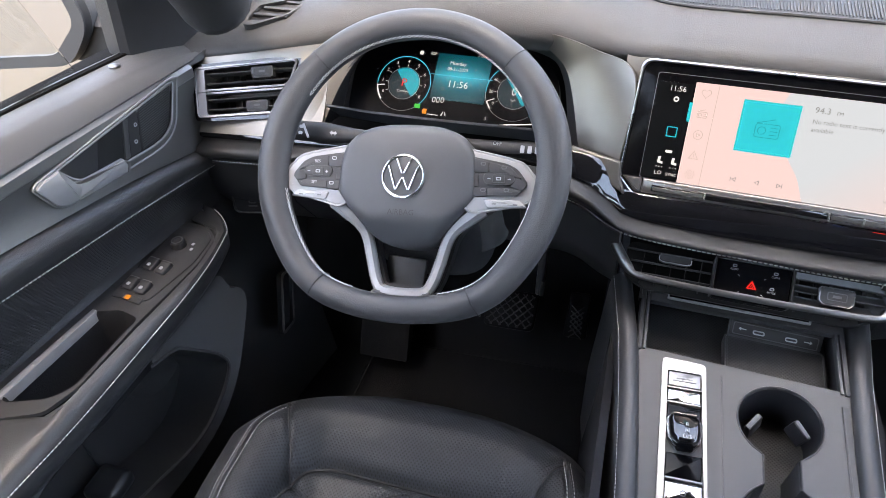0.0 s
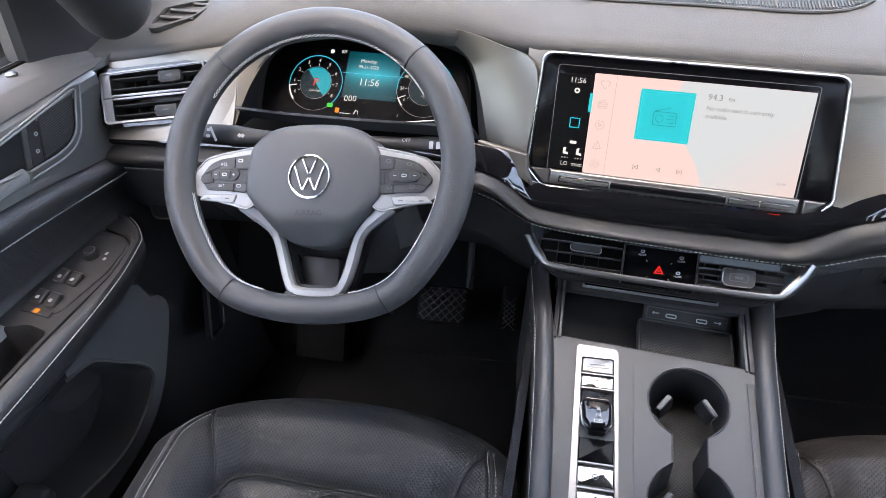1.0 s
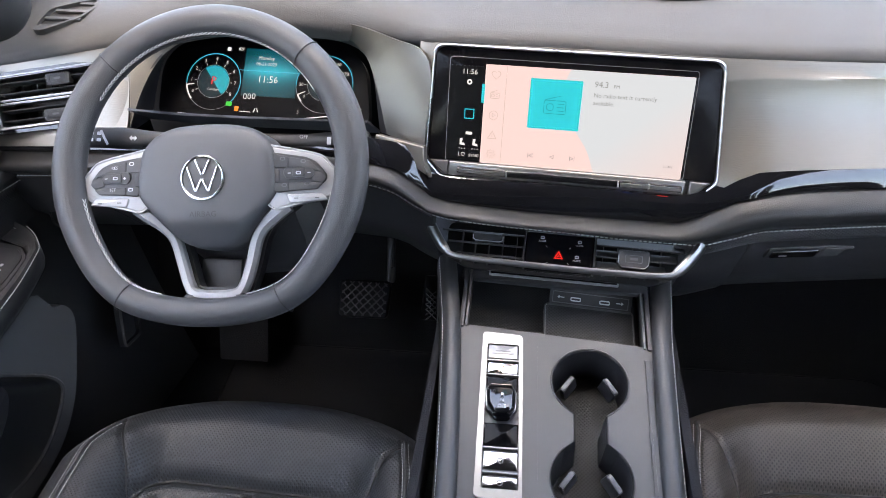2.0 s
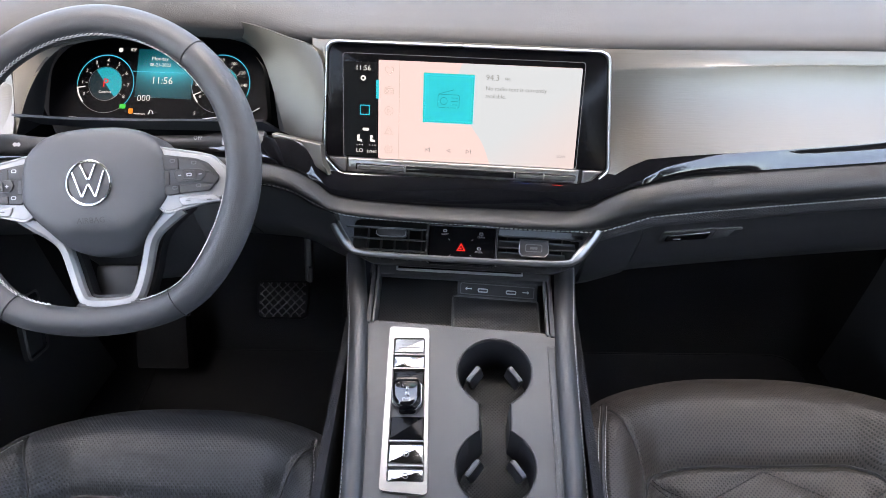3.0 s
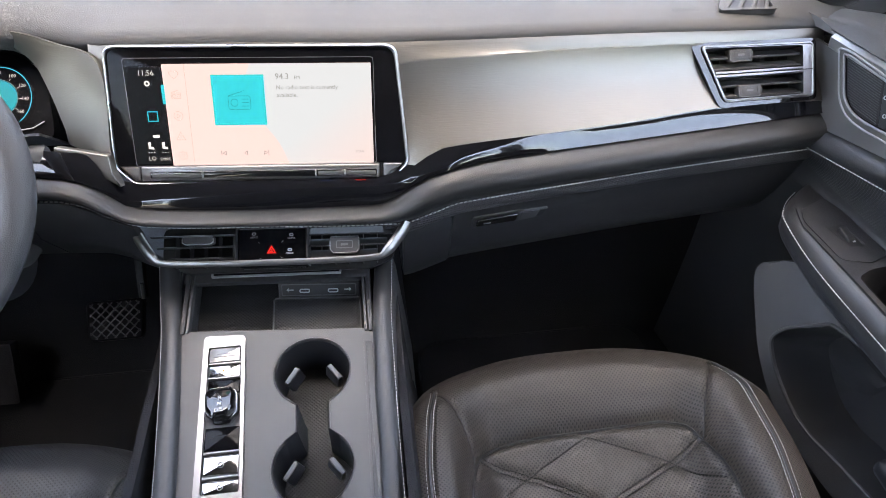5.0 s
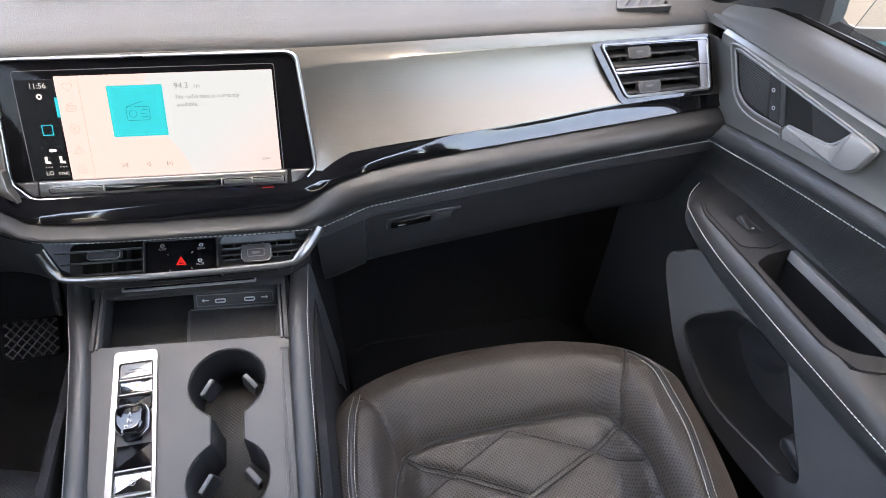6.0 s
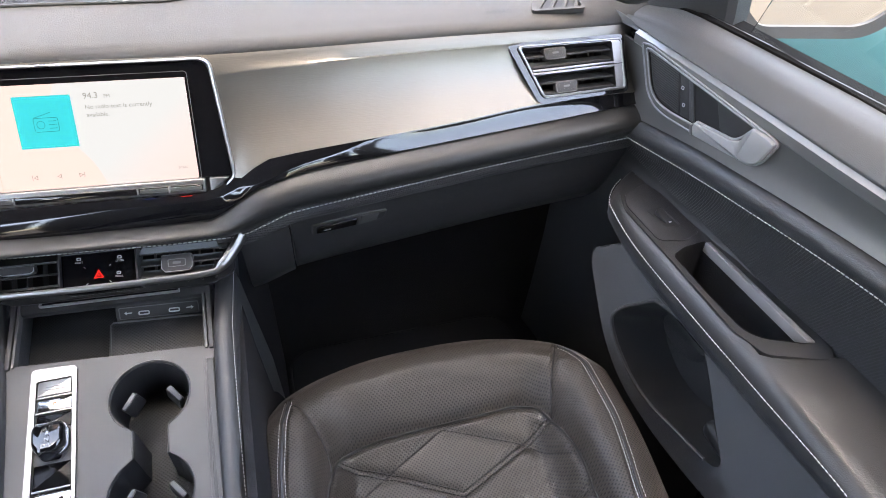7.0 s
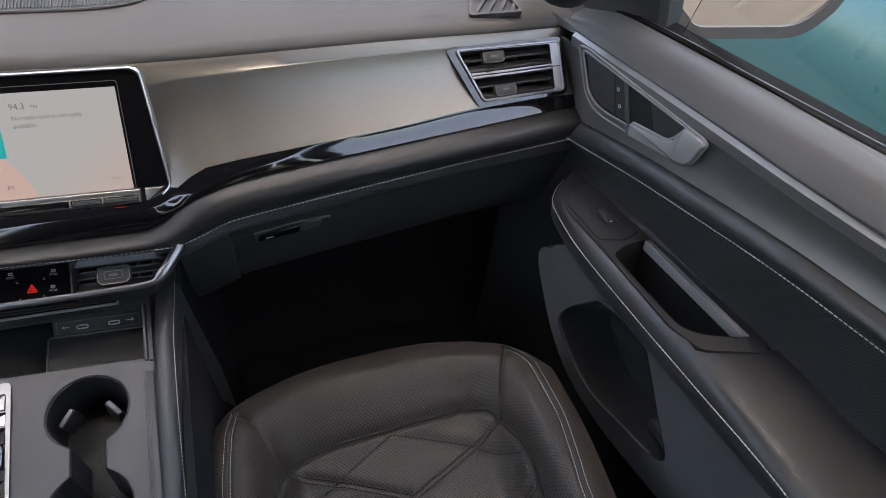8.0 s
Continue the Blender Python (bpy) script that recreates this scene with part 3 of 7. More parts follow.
for a, b, nm, mt in ((-0.80, -0.63, "side_panel", PLASTIC), (-0.628, -0.285, "middle_panel", DARK), (-0.283, -0.155, "tunnel_panel", PLASTIC)):
    part(nm, thick(loft(rows_over(list(np.linspace(a, b, 12)), knee_section)), 0.01), mt, skin_left, "", True, 60)

# ---------------------------------------------------------------- air vents
def side_vent(name, m, flip, label):
    """A two-storey side vent in its own plane: x along the dash, y up, z to the cabin."""
    t = thing(name, m, label, "air vent", "dashboard side vents")
    f = flip
    outer = [(-0.080 * f, 0.037), (0.073 * f, 0.0345), (0.073 * f, -0.0345), (-0.050 * f, -0.035)]
    shell = outline_round([(-0.094 * f, 0.041), (0.078 * f, 0.039), (0.078 * f, -0.039), (-0.057 * f, -0.0415)], 0.008)
    hole = outline_round([(x * 0.99, y * 0.985) for x, y in outer], 0.006)
    part("surround", ringplate(shell, hole, -0.012, 0.003), GLOSS, t, "gloss black vent surround")
    rim_in = outline_round([(-0.0755 * f, 0.0335), (0.0585 * f, 0.0310), (0.0585 * f, -0.0310), (-0.0480 * f, -0.0315)], 0.004)
    part("frame", ringplate(hole, rim_in, -0.03, 0.005), VENTFRAME, t, "satin chrome vent frame")
    part("frame_edge", tube([(x * 0.985, y * 0.965, 0.005) for x, y in outline_round(outer, 0.006)], 0.0017, 6, True), SATIN, t, "rounded bright frame edge")
    for y in (0.0021, -0.0021):
        part("bar", box((0.121, 0.0036, 0.016), (-0.0025 * f, y, -0.001), 0.0014), VENTFRAME, t, "satin chrome middle bar")
    part("cap_groove", box((0.0145, 0.0012, 0.003), (0.0655 * f, 0.0, 0.0045)), DARK, t)
    part("backing", plate([(x * 0.98, y * 0.95) for x, y in outer], -0.06, -0.05), DARK, t)
    for row, y0 in enumerate((0.0175, -0.0180)):
        for k in (0, 1):
            y = y0 + 0.0068 - 0.0135 * k
            x0 = -0.0745 + 0.0275 * (0.0335 - y) / 0.065
            blade = loft([[(f * x, y + dy, z) for dy, z in ((0.0040, -0.016), (0.0046, -0.0155), (-0.0030, 0.0010), (-0.0050, 0.0005), (-0.0055, -0.0010), (0.0020, -0.018))] for x in (x0 + 0.001, 0.0575)], True, True)
            if f < 0:
                blade = box((0.0575 - x0, 0.0018, 0.018), (f * (0.0575 + x0) / 2, y, -0.008), 0.0006, pose(0, 0, 0, -6))
            part("slat", blade, LOUVRE, t, "black angled louvre")
        tx, ty = ((-0.026, y0 + 0.0055), (-0.015, y0 - 0.0040))[row]
        tab = part("tab", box((0.032, 0.0155, 0.012), (f * tx, ty, -0.0015), 0.003), PLASTIC, t, "black sliding tab")
        part("tab_line", tube([(f * (tx + x), ty + y, 0.0040) for x, y in ((-0.0155, 0.004), (-0.0145, -0.006), (-0.012, -0.0075), (0.012, -0.0075), (0.0145, -0.006), (0.0155, 0.004))], 0.0008, 5), GREY, tab, "thin grey lower edge")
        part("tab_mark", ringplate(rect(f * tx, ty + 0.0005, 0.021, 0.008, 0.001), rect(f * tx, ty + 0.0005, 0.020, 0.007, 0.001), 0.0043, 0.0050), DARK, tab)
        part("tab_mark", plate(rect(f * tx, ty + 0.0005, 0.009, 0.0026, 0.001), 0.0044, 0.0048), GREYMARK, tab)
        for k in range(6):
            part("fin", box((0.0015, 0.026, 0.02), (f * (-0.036 + 0.019 * k), y0, -0.038)), PLASTIC, t)
    return t


side_vent("air_vent", VENT_R, 1, "satin chrome framed passenger side air vent")
side_vent("air_vent", VENT_L, -1, "satin chrome framed driver side air vent")

# centre vents with a bright U-shaped frame
CV = facing(0.002, 0.867, 0.530, 50, -3.2, -1.0)
cv = thing("air_vent", CV, "wide centre air vent in a bright U-shaped frame", "air vent", "dashboard centre vents")
path = spline([(-0.168, 0.020, 0.004), (-0.160, 0.006, 0.006), (-0.143, -0.016, 0.010), (-0.126, -0.0240, 0.012), (-0.06, -0.0265, 0.014), (0, -0.0270, 0.015), (0.06, -0.0265, 0.014), (0.126, -0.0240, 0.012), (0.143, -0.016, 0.010), (0.160, 0.006, 0.006), (0.168, 0.020, 0.004)], 8)
rs = [0.0075 if i < 18 or i > len(path) - 19 else 0.0042 for i in range(len(path))]
for _ in range(6):
    rs = [rs[0]] + [(a + b + c) / 3 for a, b, c in zip(rs, rs[1:], rs[2:])] + [rs[-1]]
part("frame", tube(path, rs, 10, flat=0.8), SATIN, cv, "satin chrome U-shaped frame")
part("backing", plate(outline_round([(-0.150, 0.03), (-0.150, -0.016), (-0.120, -0.030), (0.120, -0.030), (0.150, -0.016), (0.150, 0.03)], 0.01), -0.06, -0.045), POCKET, cv)
for side in (-1, 1):
    for k, (y, a) in enumerate(((0.0135, 0.150), (-0.0010, 0.142), (-0.0155, 0.130))):
        x0, x1 = sorted((side * 0.0455, side * a))
        form = ((0.0062, -0.016), (0.0066, -0.0150), (-0.0040, 0.0012), (-0.0056, 0.0010), (-0.0060, -0.0008), (0.0040, -0.018)) if side > 0 else ((0.0020, -0.020), (0.0026, -0.0195), (-0.0018, 0.0008), (-0.0030, 0.0010), (-0.0034, -0.0008), (0.0, -0.021))
        part("slat", loft([[(x, y + dy, z) for dy, z in form] for x in (x0, x1)], True, True), LOUVRE, cv, "black angled louvre")
        part("slat_edge", box((x1 - x0 - 0.002, 0.0011, 0.0012), ((x0 + x1) / 2, y - (0.0048 if side > 0 else 0.0026), 0.0014), 0.0004), GREY, cv)
    for k in range(5):
        part("fin", box((0.0014, 0.040, 0.016), (side * (0.056 + 0.018 * k), -0.004, -0.034)), LOUVRE, cv)
    w, h, ty = (0.036, 0.021, -0.006) if side > 0 else (0.038, 0.010, 0.0045)
    tx = side * 0.090
    tab = part("tab", plate(outline_round([(tx - w / 2, ty + h / 2), (tx - w / 2, ty - h * 0.28), (tx - w * 0.38, ty - h / 2), (tx + w * 0.38, ty - h / 2), (tx + w / 2, ty - h * 0.28), (tx + w / 2, ty + h / 2)], 0.0022), -0.004, 0.0085, 0.0018), PLASTIC, cv, "black thumb tab")
    part("tab_edge", tube([(tx + w * fx, ty + h * fy, 0.0072) for fx, fy in ((-0.49, 0.2), (-0.49, -0.27), (-0.385, -0.48), (0.385, -0.48), (0.49, -0.27), (0.49, 0.2))], 0.0009, 5), SATIN if side > 0 else SILVER, tab, "thin bright lower edge")
    if side > 0:
        part("tab_mark", ringplate(rect(tx, ty, w * 0.58, h * 0.46, 0.002), rect(tx, ty, w * 0.53, h * 0.38, 0.0018), 0.0085, 0.0090), GREYMARK, tab)
        part("tab_mark", plate(rect(tx, ty, w * 0.26, h * 0.14, 0.001), 0.0085, 0.0089), GREYMARK, tab)
    part("divider", box((0.002, 0.046, 0.03), (side * 0.0435, -0.005, -0.006)), DARK, cv)
panel = thing("switch_panel", CV @ at2(0, -0.006, 0.0), "black centre switch panel with red hazard button", "switch panel")
part("face", plate(rect(0, 0, 0.084, 0.048, 0.003), -0.02, 0.004, 0.002), GLASSBLACK, panel)
bm = bmesh.new()
tri = [(-0.0065, -0.008), (0.0055, -0.008), (-0.0005, 0.0025)]
inner = [(-0.0040, -0.0067), (0.0030, -0.0067), (-0.0005, -0.0007)]
part("hazard_mark", ringplate(tri, inner, 0.004, 0.0046), LITRED, panel, "lit red hazard triangle")
part("hazard_dot", ringplate([(-0.0023, -0.0058), (0.0013, -0.0058), (-0.0005, -0.0025)], [(-0.0013, -0.0052), (0.0003, -0.0052), (-0.0005, -0.0038)], 0.004, 0.0046), LITRED, panel)
for (x, y, w) in ((-0.022, 0.016, "ASSIST"), (0.024, 0.014, "CLIMA"), (0.022, -0.005, "MODE")):
    words("marking", w, 0.0033, at2(x, y - 0.0035, 0.0046), WHITEMARK, panel)
    part("icon", ringplate(rect(x, y + 0.001, 0.0048, 0.0036, 0.0015), rect(x, y + 0.001, 0.0032, 0.0020, 0.0008), 0.004, 0.0046), WHITEMARK, panel)

for x, y in ((-0.016, 0.006), (0.013, 0.0065), (-0.014, -0.014), (0.012, -0.0135)):
    part("key_corner", box((0.0026, 0.0006, 0.0006), (x, y, 0.0043), turn=pose(0, 0, 0, 0, 0, 40 if x * y > 0 else -40)), WHITEMARK, panel)

# storage shelf lip and tray below the vents
lip = thing("storage_shelf", pose(-0.003, 0.8785, 0.4700, 16, 0, -4.2), "black storage shelf with a thin bright slot", "shelf")
part("shelf", box((0.240, 0.052, 0.010), (0.0, 0.0135, -0.0050), 0.002), PLASTIC, lip)
part("slot_frame", ringplate(rect(0.0, 0.0, 0.169, 0.0125, 0.002), rect(0.0, 0.0, 0.1650, 0.0078, 0.001), -0.003, 0.0030), SILVER, lip, "thin satin slot frame")
part("slot", plate(rect(0.0, 0.0, 0.1635, 0.0062, 0.001), -0.006, 0.0004), GLOSS, lip)

# speaker grille and demisters on the top pad
def on_top(x, d):
    """A point of the top pad d metres behind its front edge."""
    sec = top_section(x)
    y = A_TOP(x)[0] + d
    for (a, b), (c, e) in zip(sec, sec[1:]):
        if a <= y <= c:
            return Vector((x, y, b + (e - b) * (y - a) / (c - a)))
    return Vector((x, y, sec[-2][1]))


gr = thing("speaker_grille", pose(0.0, 1.15, 0.80), "finely ribbed dash-top speaker grille", "speaker grille")
xs = np.linspace(-0.18, 0.205, 15)


def grille_front(x):
    return 0.084 + 0.03 * abs((x - 0.0125) / 0.195) ** 6


bm = thick(loft([[on_top(x, d) + Vector((0, 0, 0.0025)) for d in np.linspace(grille_front(x), 0.24, 5)] for x in xs]), 0.003)
part("mesh_base", bm, DARK, gr, "", True)
bm = bmesh.new()
for x in np.arange(-0.176, 0.2011, 0.0036):
    d0 = grille_front(x) + 0.002
    up = Vector((0, 0, 0.0034))
    tube([on_top(x, d0) + up, on_top(x, (d0 + 0.235) / 2) + up, on_top(x, 0.235) + up], 0.0009, 4, bm=bm)
tagged(part("ribs", bm, SOFT, gr, "thin grey ribs", True), kind="stuff")
rim = [on_top(x, grille_front(x) - 0.002) + Vector((0, 0, 0.0015)) for x in np.linspace(-0.184, 0.209, 40)]
part("rim", tube([on_top(-0.184, 0.235)] + rim + [on_top(0.209, 0.235)], 0.002, 6), SOFT, gr, "", True)


def demister(s, label):
    t = thing("demister_vent", pose(s * 0.635, 1.03, 0.735), label, "air vent", "demister vents")
    o = Vector((0.583, 1.012, on_top(0.62, 1.012 - A_TOP(0.62)[0]).z + 0.0050)) if s > 0 else Vector((-0.707, 1.005, on_top(-0.67, 1.005 - A_TOP(-0.67)[0]).z + 0.0050))
    m = Matrix.Translation(o) @ Euler((math.atan(0.27), 0, 0)).to_matrix().to_4x4()
    out = [(0.003, -0.013), (0.082, -0.0165), (0.076, 0.022), (0.022, 0.032)] if s > 0 else [(0.004, 0.003), (0.019, 0.001), (0.064, 0.028), (0.078, 0.050), (0.080, 0.074), (0.051, 0.068), (0.010, 0.050), (0.004, 0.020)]
    cx, cy = sum(p[0] for p in out) / len(out), sum(p[1] for p in out) / len(out)
    inn = [(cx + (x - cx) * 0.88, cy + (y - cy) * 0.80) for x, y in out]
    rd = 0.007
    bm = ringplate(outline_round(out, rd), outline_round(inn, rd * 0.8), -0.006, 0.002)
    bm.transform(m)
    part("frame", bm, SOFT, t, "", True)
    bm = plate(outline_round(inn, rd * 0.8), -0.008, -0.0035)
    bm.transform(m)
    part("opening", bm, DARK, t, "", True)
    for k in range(4):
        if s > 0:
            a, b = Vector((0.012 + 0.0180 * k, -0.0105 - 0.0010 * k, -0.001)), Vector((0.040 + 0.0125 * k, 0.023 - 0.0055 * k, -0.001))
        else:
            a, b = [(Vector((0.010, 0.012, -0.001)), Vector((0.035, 0.013, -0.001))), (Vector((0.011, 0.030, -0.001)), Vector((0.064, 0.027, -0.001))), (Vector((0.020, 0.046, -0.001)), Vector((0.074, 0.042, -0.001))), (Vector((0.050, 0.061, -0.001)), Vector((0.079, 0.058, -0.001)))][k]
        d = b - a
        bm = box((d.length, 0.0052, 0.004), (a + b) / 2, 0.001, pose(0, 0, 0, 0, 0, math.degrees(math.atan2(d.y, d.x))))
        bm.transform(m)
        part("slat", bm, SOFT, t, "", True)


demister(1, "grey slatted demister vent beside the passenger airbag")
demister(-1, "grey slatted demister vent near the driver door")
o = on_top(0.540, 0.024)
words("airbag_word", "AIRBAG", 0.0105, Matrix.Translation(o + Vector((0, 0, 0.0042))) @ Euler((radians(17), 0, 0)).to_matrix().to_4x4(), DARK, dash).matrix_basis = Matrix()
for ob in dash.children:
    if ob.name == "airbag_word":
        ob.data.transform(ROOT[dash.name].inverted())

# ---------------------------------------------------------------- touch screen
SM = Matrix(((0.9974, 0.0500, -0.0513, 0.0072), (-0.0665, 0.3811, -0.9221, 0.9298), (-0.0266, 0.9232, 0.3834, 0.6840), (0, 0, 0, 1)))
scr = thing("touch_screen", SM, "wide dash touch screen showing a radio page", "touch screen")
OUT = [(-0.1735, -0.068), (-0.153, -0.0895), (0.153, -0.0895), (0.1755, -0.068), (0.163, 0.0715), (-0.168, 0.0715)]
INN = [(-0.1703, -0.0668), (-0.1515, -0.0862), (0.1515, -0.0862), (0.1717, -0.0668), (0.1592, 0.0681), (-0.1645, 0.0681)]
RR = [0.006, 0.006, 0.006, 0.006, 0.014, 0.014]
part("housing", plate(outline_round([(x * 0.99, y * 0.98) for x, y in OUT], RR), -0.05, -0.002), DARK, scr)
fo, fi = outline_round(OUT, RR, 6), outline_round(INN, RR, 6)
rows = [[(p[0] + (q[0] - p[0]) * k, p[1] + (q[1] - p[1]) * k, z) for p, q in zip(fo, fi)] for k, z in ((0.0, -0.02), (0.0, 0.0025), (0.15, 0.0042), (0.45, 0.0052), (0.75, 0.0046), (1.0, 0.0028), (1.0, -0.004))]
part("frame", loft(rows, True), SCREENRIM, scr, "bright satin chrome screen frame", sharp=50)
part("glass", plate(outline_round([(-0.1695, -0.066), (0.171, -0.066), (0.159, 0.0678), (-0.1642, 0.0678)], [0.002, 0.002, 0.012, 0.012]), -0.004, 0.0015, 0.0008), GLASSBLACK, scr, "black display glass")
part("inner_edge", ringplate(rect(-0.006, -0.005, 0.284, 0.125, 0.004), rect(-0.006, -0.005, 0.2824, 0.1234, 0.004), 0.0015, 0.0019), GREYMARK, scr)
disp = part("display", plate(rect(0.0140, -0.0080, 0.2375, 0.117, 0.001), 0.0015, 0.0020), CREAM, scr, "lit display with a pale pink page")
E1 = 0.0021


def ui(name, outline, mat, z=E1, h=0.0001, label="", par=None):
    return part(name, plate(outline, z, z + h), mat, par or disp, label)


ui("mist_area", [(p.x, p.y) for p in spline([(-0.006, 0.0505, 0), (-0.012, 0.030, 0), (-0.006, 0.000, 0), (0.008, -0.022, 0), (0.022, -0.042, 0), (0.032, -0.0663, 0)], 5)] + [(0.1327, -0.0663), (0.1327, 0.0503)], MIST, label="pale blue-grey area of the page")
ui("cover_tile", rect(-0.0208, 0.0094, 0.060, 0.0575, 0.001), CYAN, E1 + 0.0002, label="cyan radio tile")
Z2 = E1 + 0.00035


def ui_frame(name, x, y, w, h, r, t, mat, z=Z2):
    return part(name, ringplate(rect(x, y, w, h, r), rect(x, y, w - 2 * t, h - 2 * t, max(0.0002, r - t)), z, z + 0.0001), mat, disp)


def ui_ring(name, x, y, r, t, mat, z=Z2, k=20, par=None):
    a = [(x + r * math.cos(2 * math.pi * i / k), y + r * math.sin(2 * math.pi * i / k)) for i in range(k)]
    b = [(x + (r - t) * math.cos(2 * math.pi * i / k), y + (r - t) * math.sin(2 * math.pi * i / k)) for i in range(k)]
    return part(name, ringplate(a, b, z, z + 0.0001), mat, par or disp)


ui_frame("radio_icon", -0.0205, 0.0065, 0.026, 0.016, 0.003, 0.0007, CYANDARK)
ui_ring("radio_dial", -0.0262, 0.0065, 0.0045, 0.0007, CYANDARK)
for k in range(3):
    ui("radio_line", rect(-0.0138, 0.0105 - 0.004 * k, 0.008, 0.0007), CYANDARK, Z2)
part("radio_aerial", box((0.019, 0.0007, 0.0001), (-0.0235, 0.0172, Z2), turn=pose(0, 0, 0, 0, 0, 17)), CYANDARK, disp)
words("station_word", "94.3", 0.0095, at2(0.0222, 0.0355, Z2), INKGREY, disp, align="LEFT")
words("band_word", "FM", 0.0055, at2(0.0440, 0.0343, Z2), INKGREY, disp, align="LEFT")
words("message", "No radio text is currently", 0.0068, at2(0.0225, 0.0232, Z2), INKGREY, disp, align="LEFT")
words("message", "available.", 0.0068, at2(0.0228, 0.0145, Z2), INKGREY, disp, align="LEFT")
words("scan_word", "SCAN", 0.0038, at2(0.1165, -0.0525, Z2), INKGREY, disp)
for x, f in ((-0.0438, -1), (-0.0187, 0), (0.0053, 1)):
    s = f or -1
    t = [(x - 0.0026 * s, -0.0550), (x + 0.0022 * s, -0.0523), (x - 0.0026 * s, -0.0496)]
    u = [(x - 0.0019 * s, -0.0540), (x + 0.0010 * s, -0.0523), (x - 0.0019 * s, -0.0506)]
    part("control_icon", ringplate(t, u, Z2, Z2 + 0.0001), INKGREY, disp)
    if f:
        ui("control_bar", rect(x + 0.0030 * f, -0.0523, 0.0006, 0.0056), INKGREY, Z2)
MX = -0.0918
heart = [(MX + 0.0056 * math.sin(q) ** 3, 0.0390 + 0.00036 * (13 * math.cos(q) - 5 * math.cos(2 * q) - 2 * math.cos(3 * q) - math.cos(4 * q))) for q in (2 * math.pi * i / 28 for i in range(28))]
part("menu_icon", ringplate(heart, [(MX + (x - MX) * 0.86, 0.0388 + (y - 0.0388) * 0.86) for x, y in heart], Z2, Z2 + 0.0001), INKPALE, disp)
ui_frame("menu_icon", MX, 0.0150, 0.0110, 0.0070, 0.0014, 0.0006, INKPALE)
ui_ring("menu_icon", MX - 0.0024, 0.0150, 0.0021, 0.0006, INKPALE)
for k in (0, 1):
    ui("menu_icon", rect(MX + 0.0026, 0.0163 - 0.0024 * k, 0.0030, 0.0006), INKPALE, Z2)
part("menu_icon", box((0.0080, 0.0006, 0.0001), (MX - 0.0012, 0.0200, Z2), turn=pose(0, 0, 0, 0, 0, 17)), INKPALE, disp)
ui_ring("menu_icon", MX, -0.0080, 0.0054, 0.0006, INKPALE)
part("menu_icon", ringplate([(MX - 0.0018, -0.0106), (MX + 0.0028, -0.0080), (MX - 0.0018, -0.0054)], [(MX - 0.0012, -0.0096), (MX + 0.0017, -0.0080), (MX - 0.0012, -0.0064)], Z2, Z2 + 0.0001), INKPALE, disp)
part("menu_icon", ringplate([(MX - 0.0056, -0.0362), (MX + 0.0056, -0.0362), (MX, -0.0262)], [(MX - 0.0044, -0.0355), (MX + 0.0044, -0.0355), (MX, -0.0276)], Z2, Z2 + 0.0001), INKPALE, disp)
ui("menu_icon", rect(MX, -0.0318, 0.0006, 0.0034), INKPALE, Z2)
ui_ring("menu_icon", MX, -0.0546, 0.0022, 0.0006, INKPALE)
cog = [(MX + r * math.cos(q), -0.0546 + r * math.sin(q)) for k in range(8) for r, q in ((0.0056, 2 * math.pi * (k - 0.16) / 8), (0.0056, 2 * math.pi * (k + 0.16) / 8), (0.0045, 2 * math.pi * (k + 0.30) / 8), (0.0045, 2 * math.pi * (k + 0.70) / 8))]
part("menu_icon", ringplate(cog, [(MX + (x - MX) * 0.86, -0.0546 + (y + 0.0546) * 0.86) for x, y in cog], Z2, Z2 + 0.0001), INKPALE, disp)
ui("menu_divider", rect(-0.0795, -0.0080, 0.0005, 0.1165), INKPALE, Z2)
bar = part("status_bar", plate(rect(-0.1265, -0.0085, 0.0400, 0.112, 0.001), 0.0015, 0.0020), SCREENBLACK, scr, "black status column of the display")
words("clock_word", "11:56", 0.0085, at2(-0.1232, 0.0405, Z2), LIT, bar)
ui_ring("status_dot", -0.1230, 0.0290, 0.0032, 0.0018, LIT, par=bar)
ui_ring("home_square", -0.1211, -0.0084, 0.0085, 0.0016, CYAN, k=4, par=bar).data.transform(Matrix.Translation((-0.1211, -0.0084, 0)) @ Matrix.Rotation(radians(45), 4, "Z") @ Matrix.Translation((0.1211, 0.0084, 0)))
ui("menu_tab", rect(-0.1060, 0.0165, 0.0035, 0.022), CYAN, Z2, par=bar)
part("car_icon", plate(rect(-0.120, -0.0315, 0.0080, 0.0035, 0.0015), Z2, Z2 + 0.0001), LIT, bar)
for x in (-0.1277, -0.1118):
    part("seat_icon", plate(outline_round([(x - 0.003, -0.046), (x + 0.0035, -0.047), (x + 0.003, -0.044), (x, -0.0435), (x + 0.0005, -0.038), (x - 0.003, -0.0385)], 0.0006), Z2, Z2 + 0.0001), LIT, bar)
    for k in (-1, 0, 1):
        ui_ring("seat_dot", x + 0.0032 * k, -0.0505, 0.0007, 0.0006, LIT, k=8, par=bar)
words("temperature_word", "LO", 0.0068, at2(-0.1277, -0.0578, Z2), LIT, bar)
words("sync_word", "SYNC", 0.0050, at2(-0.1125, -0.0586, Z2), LIT, bar)
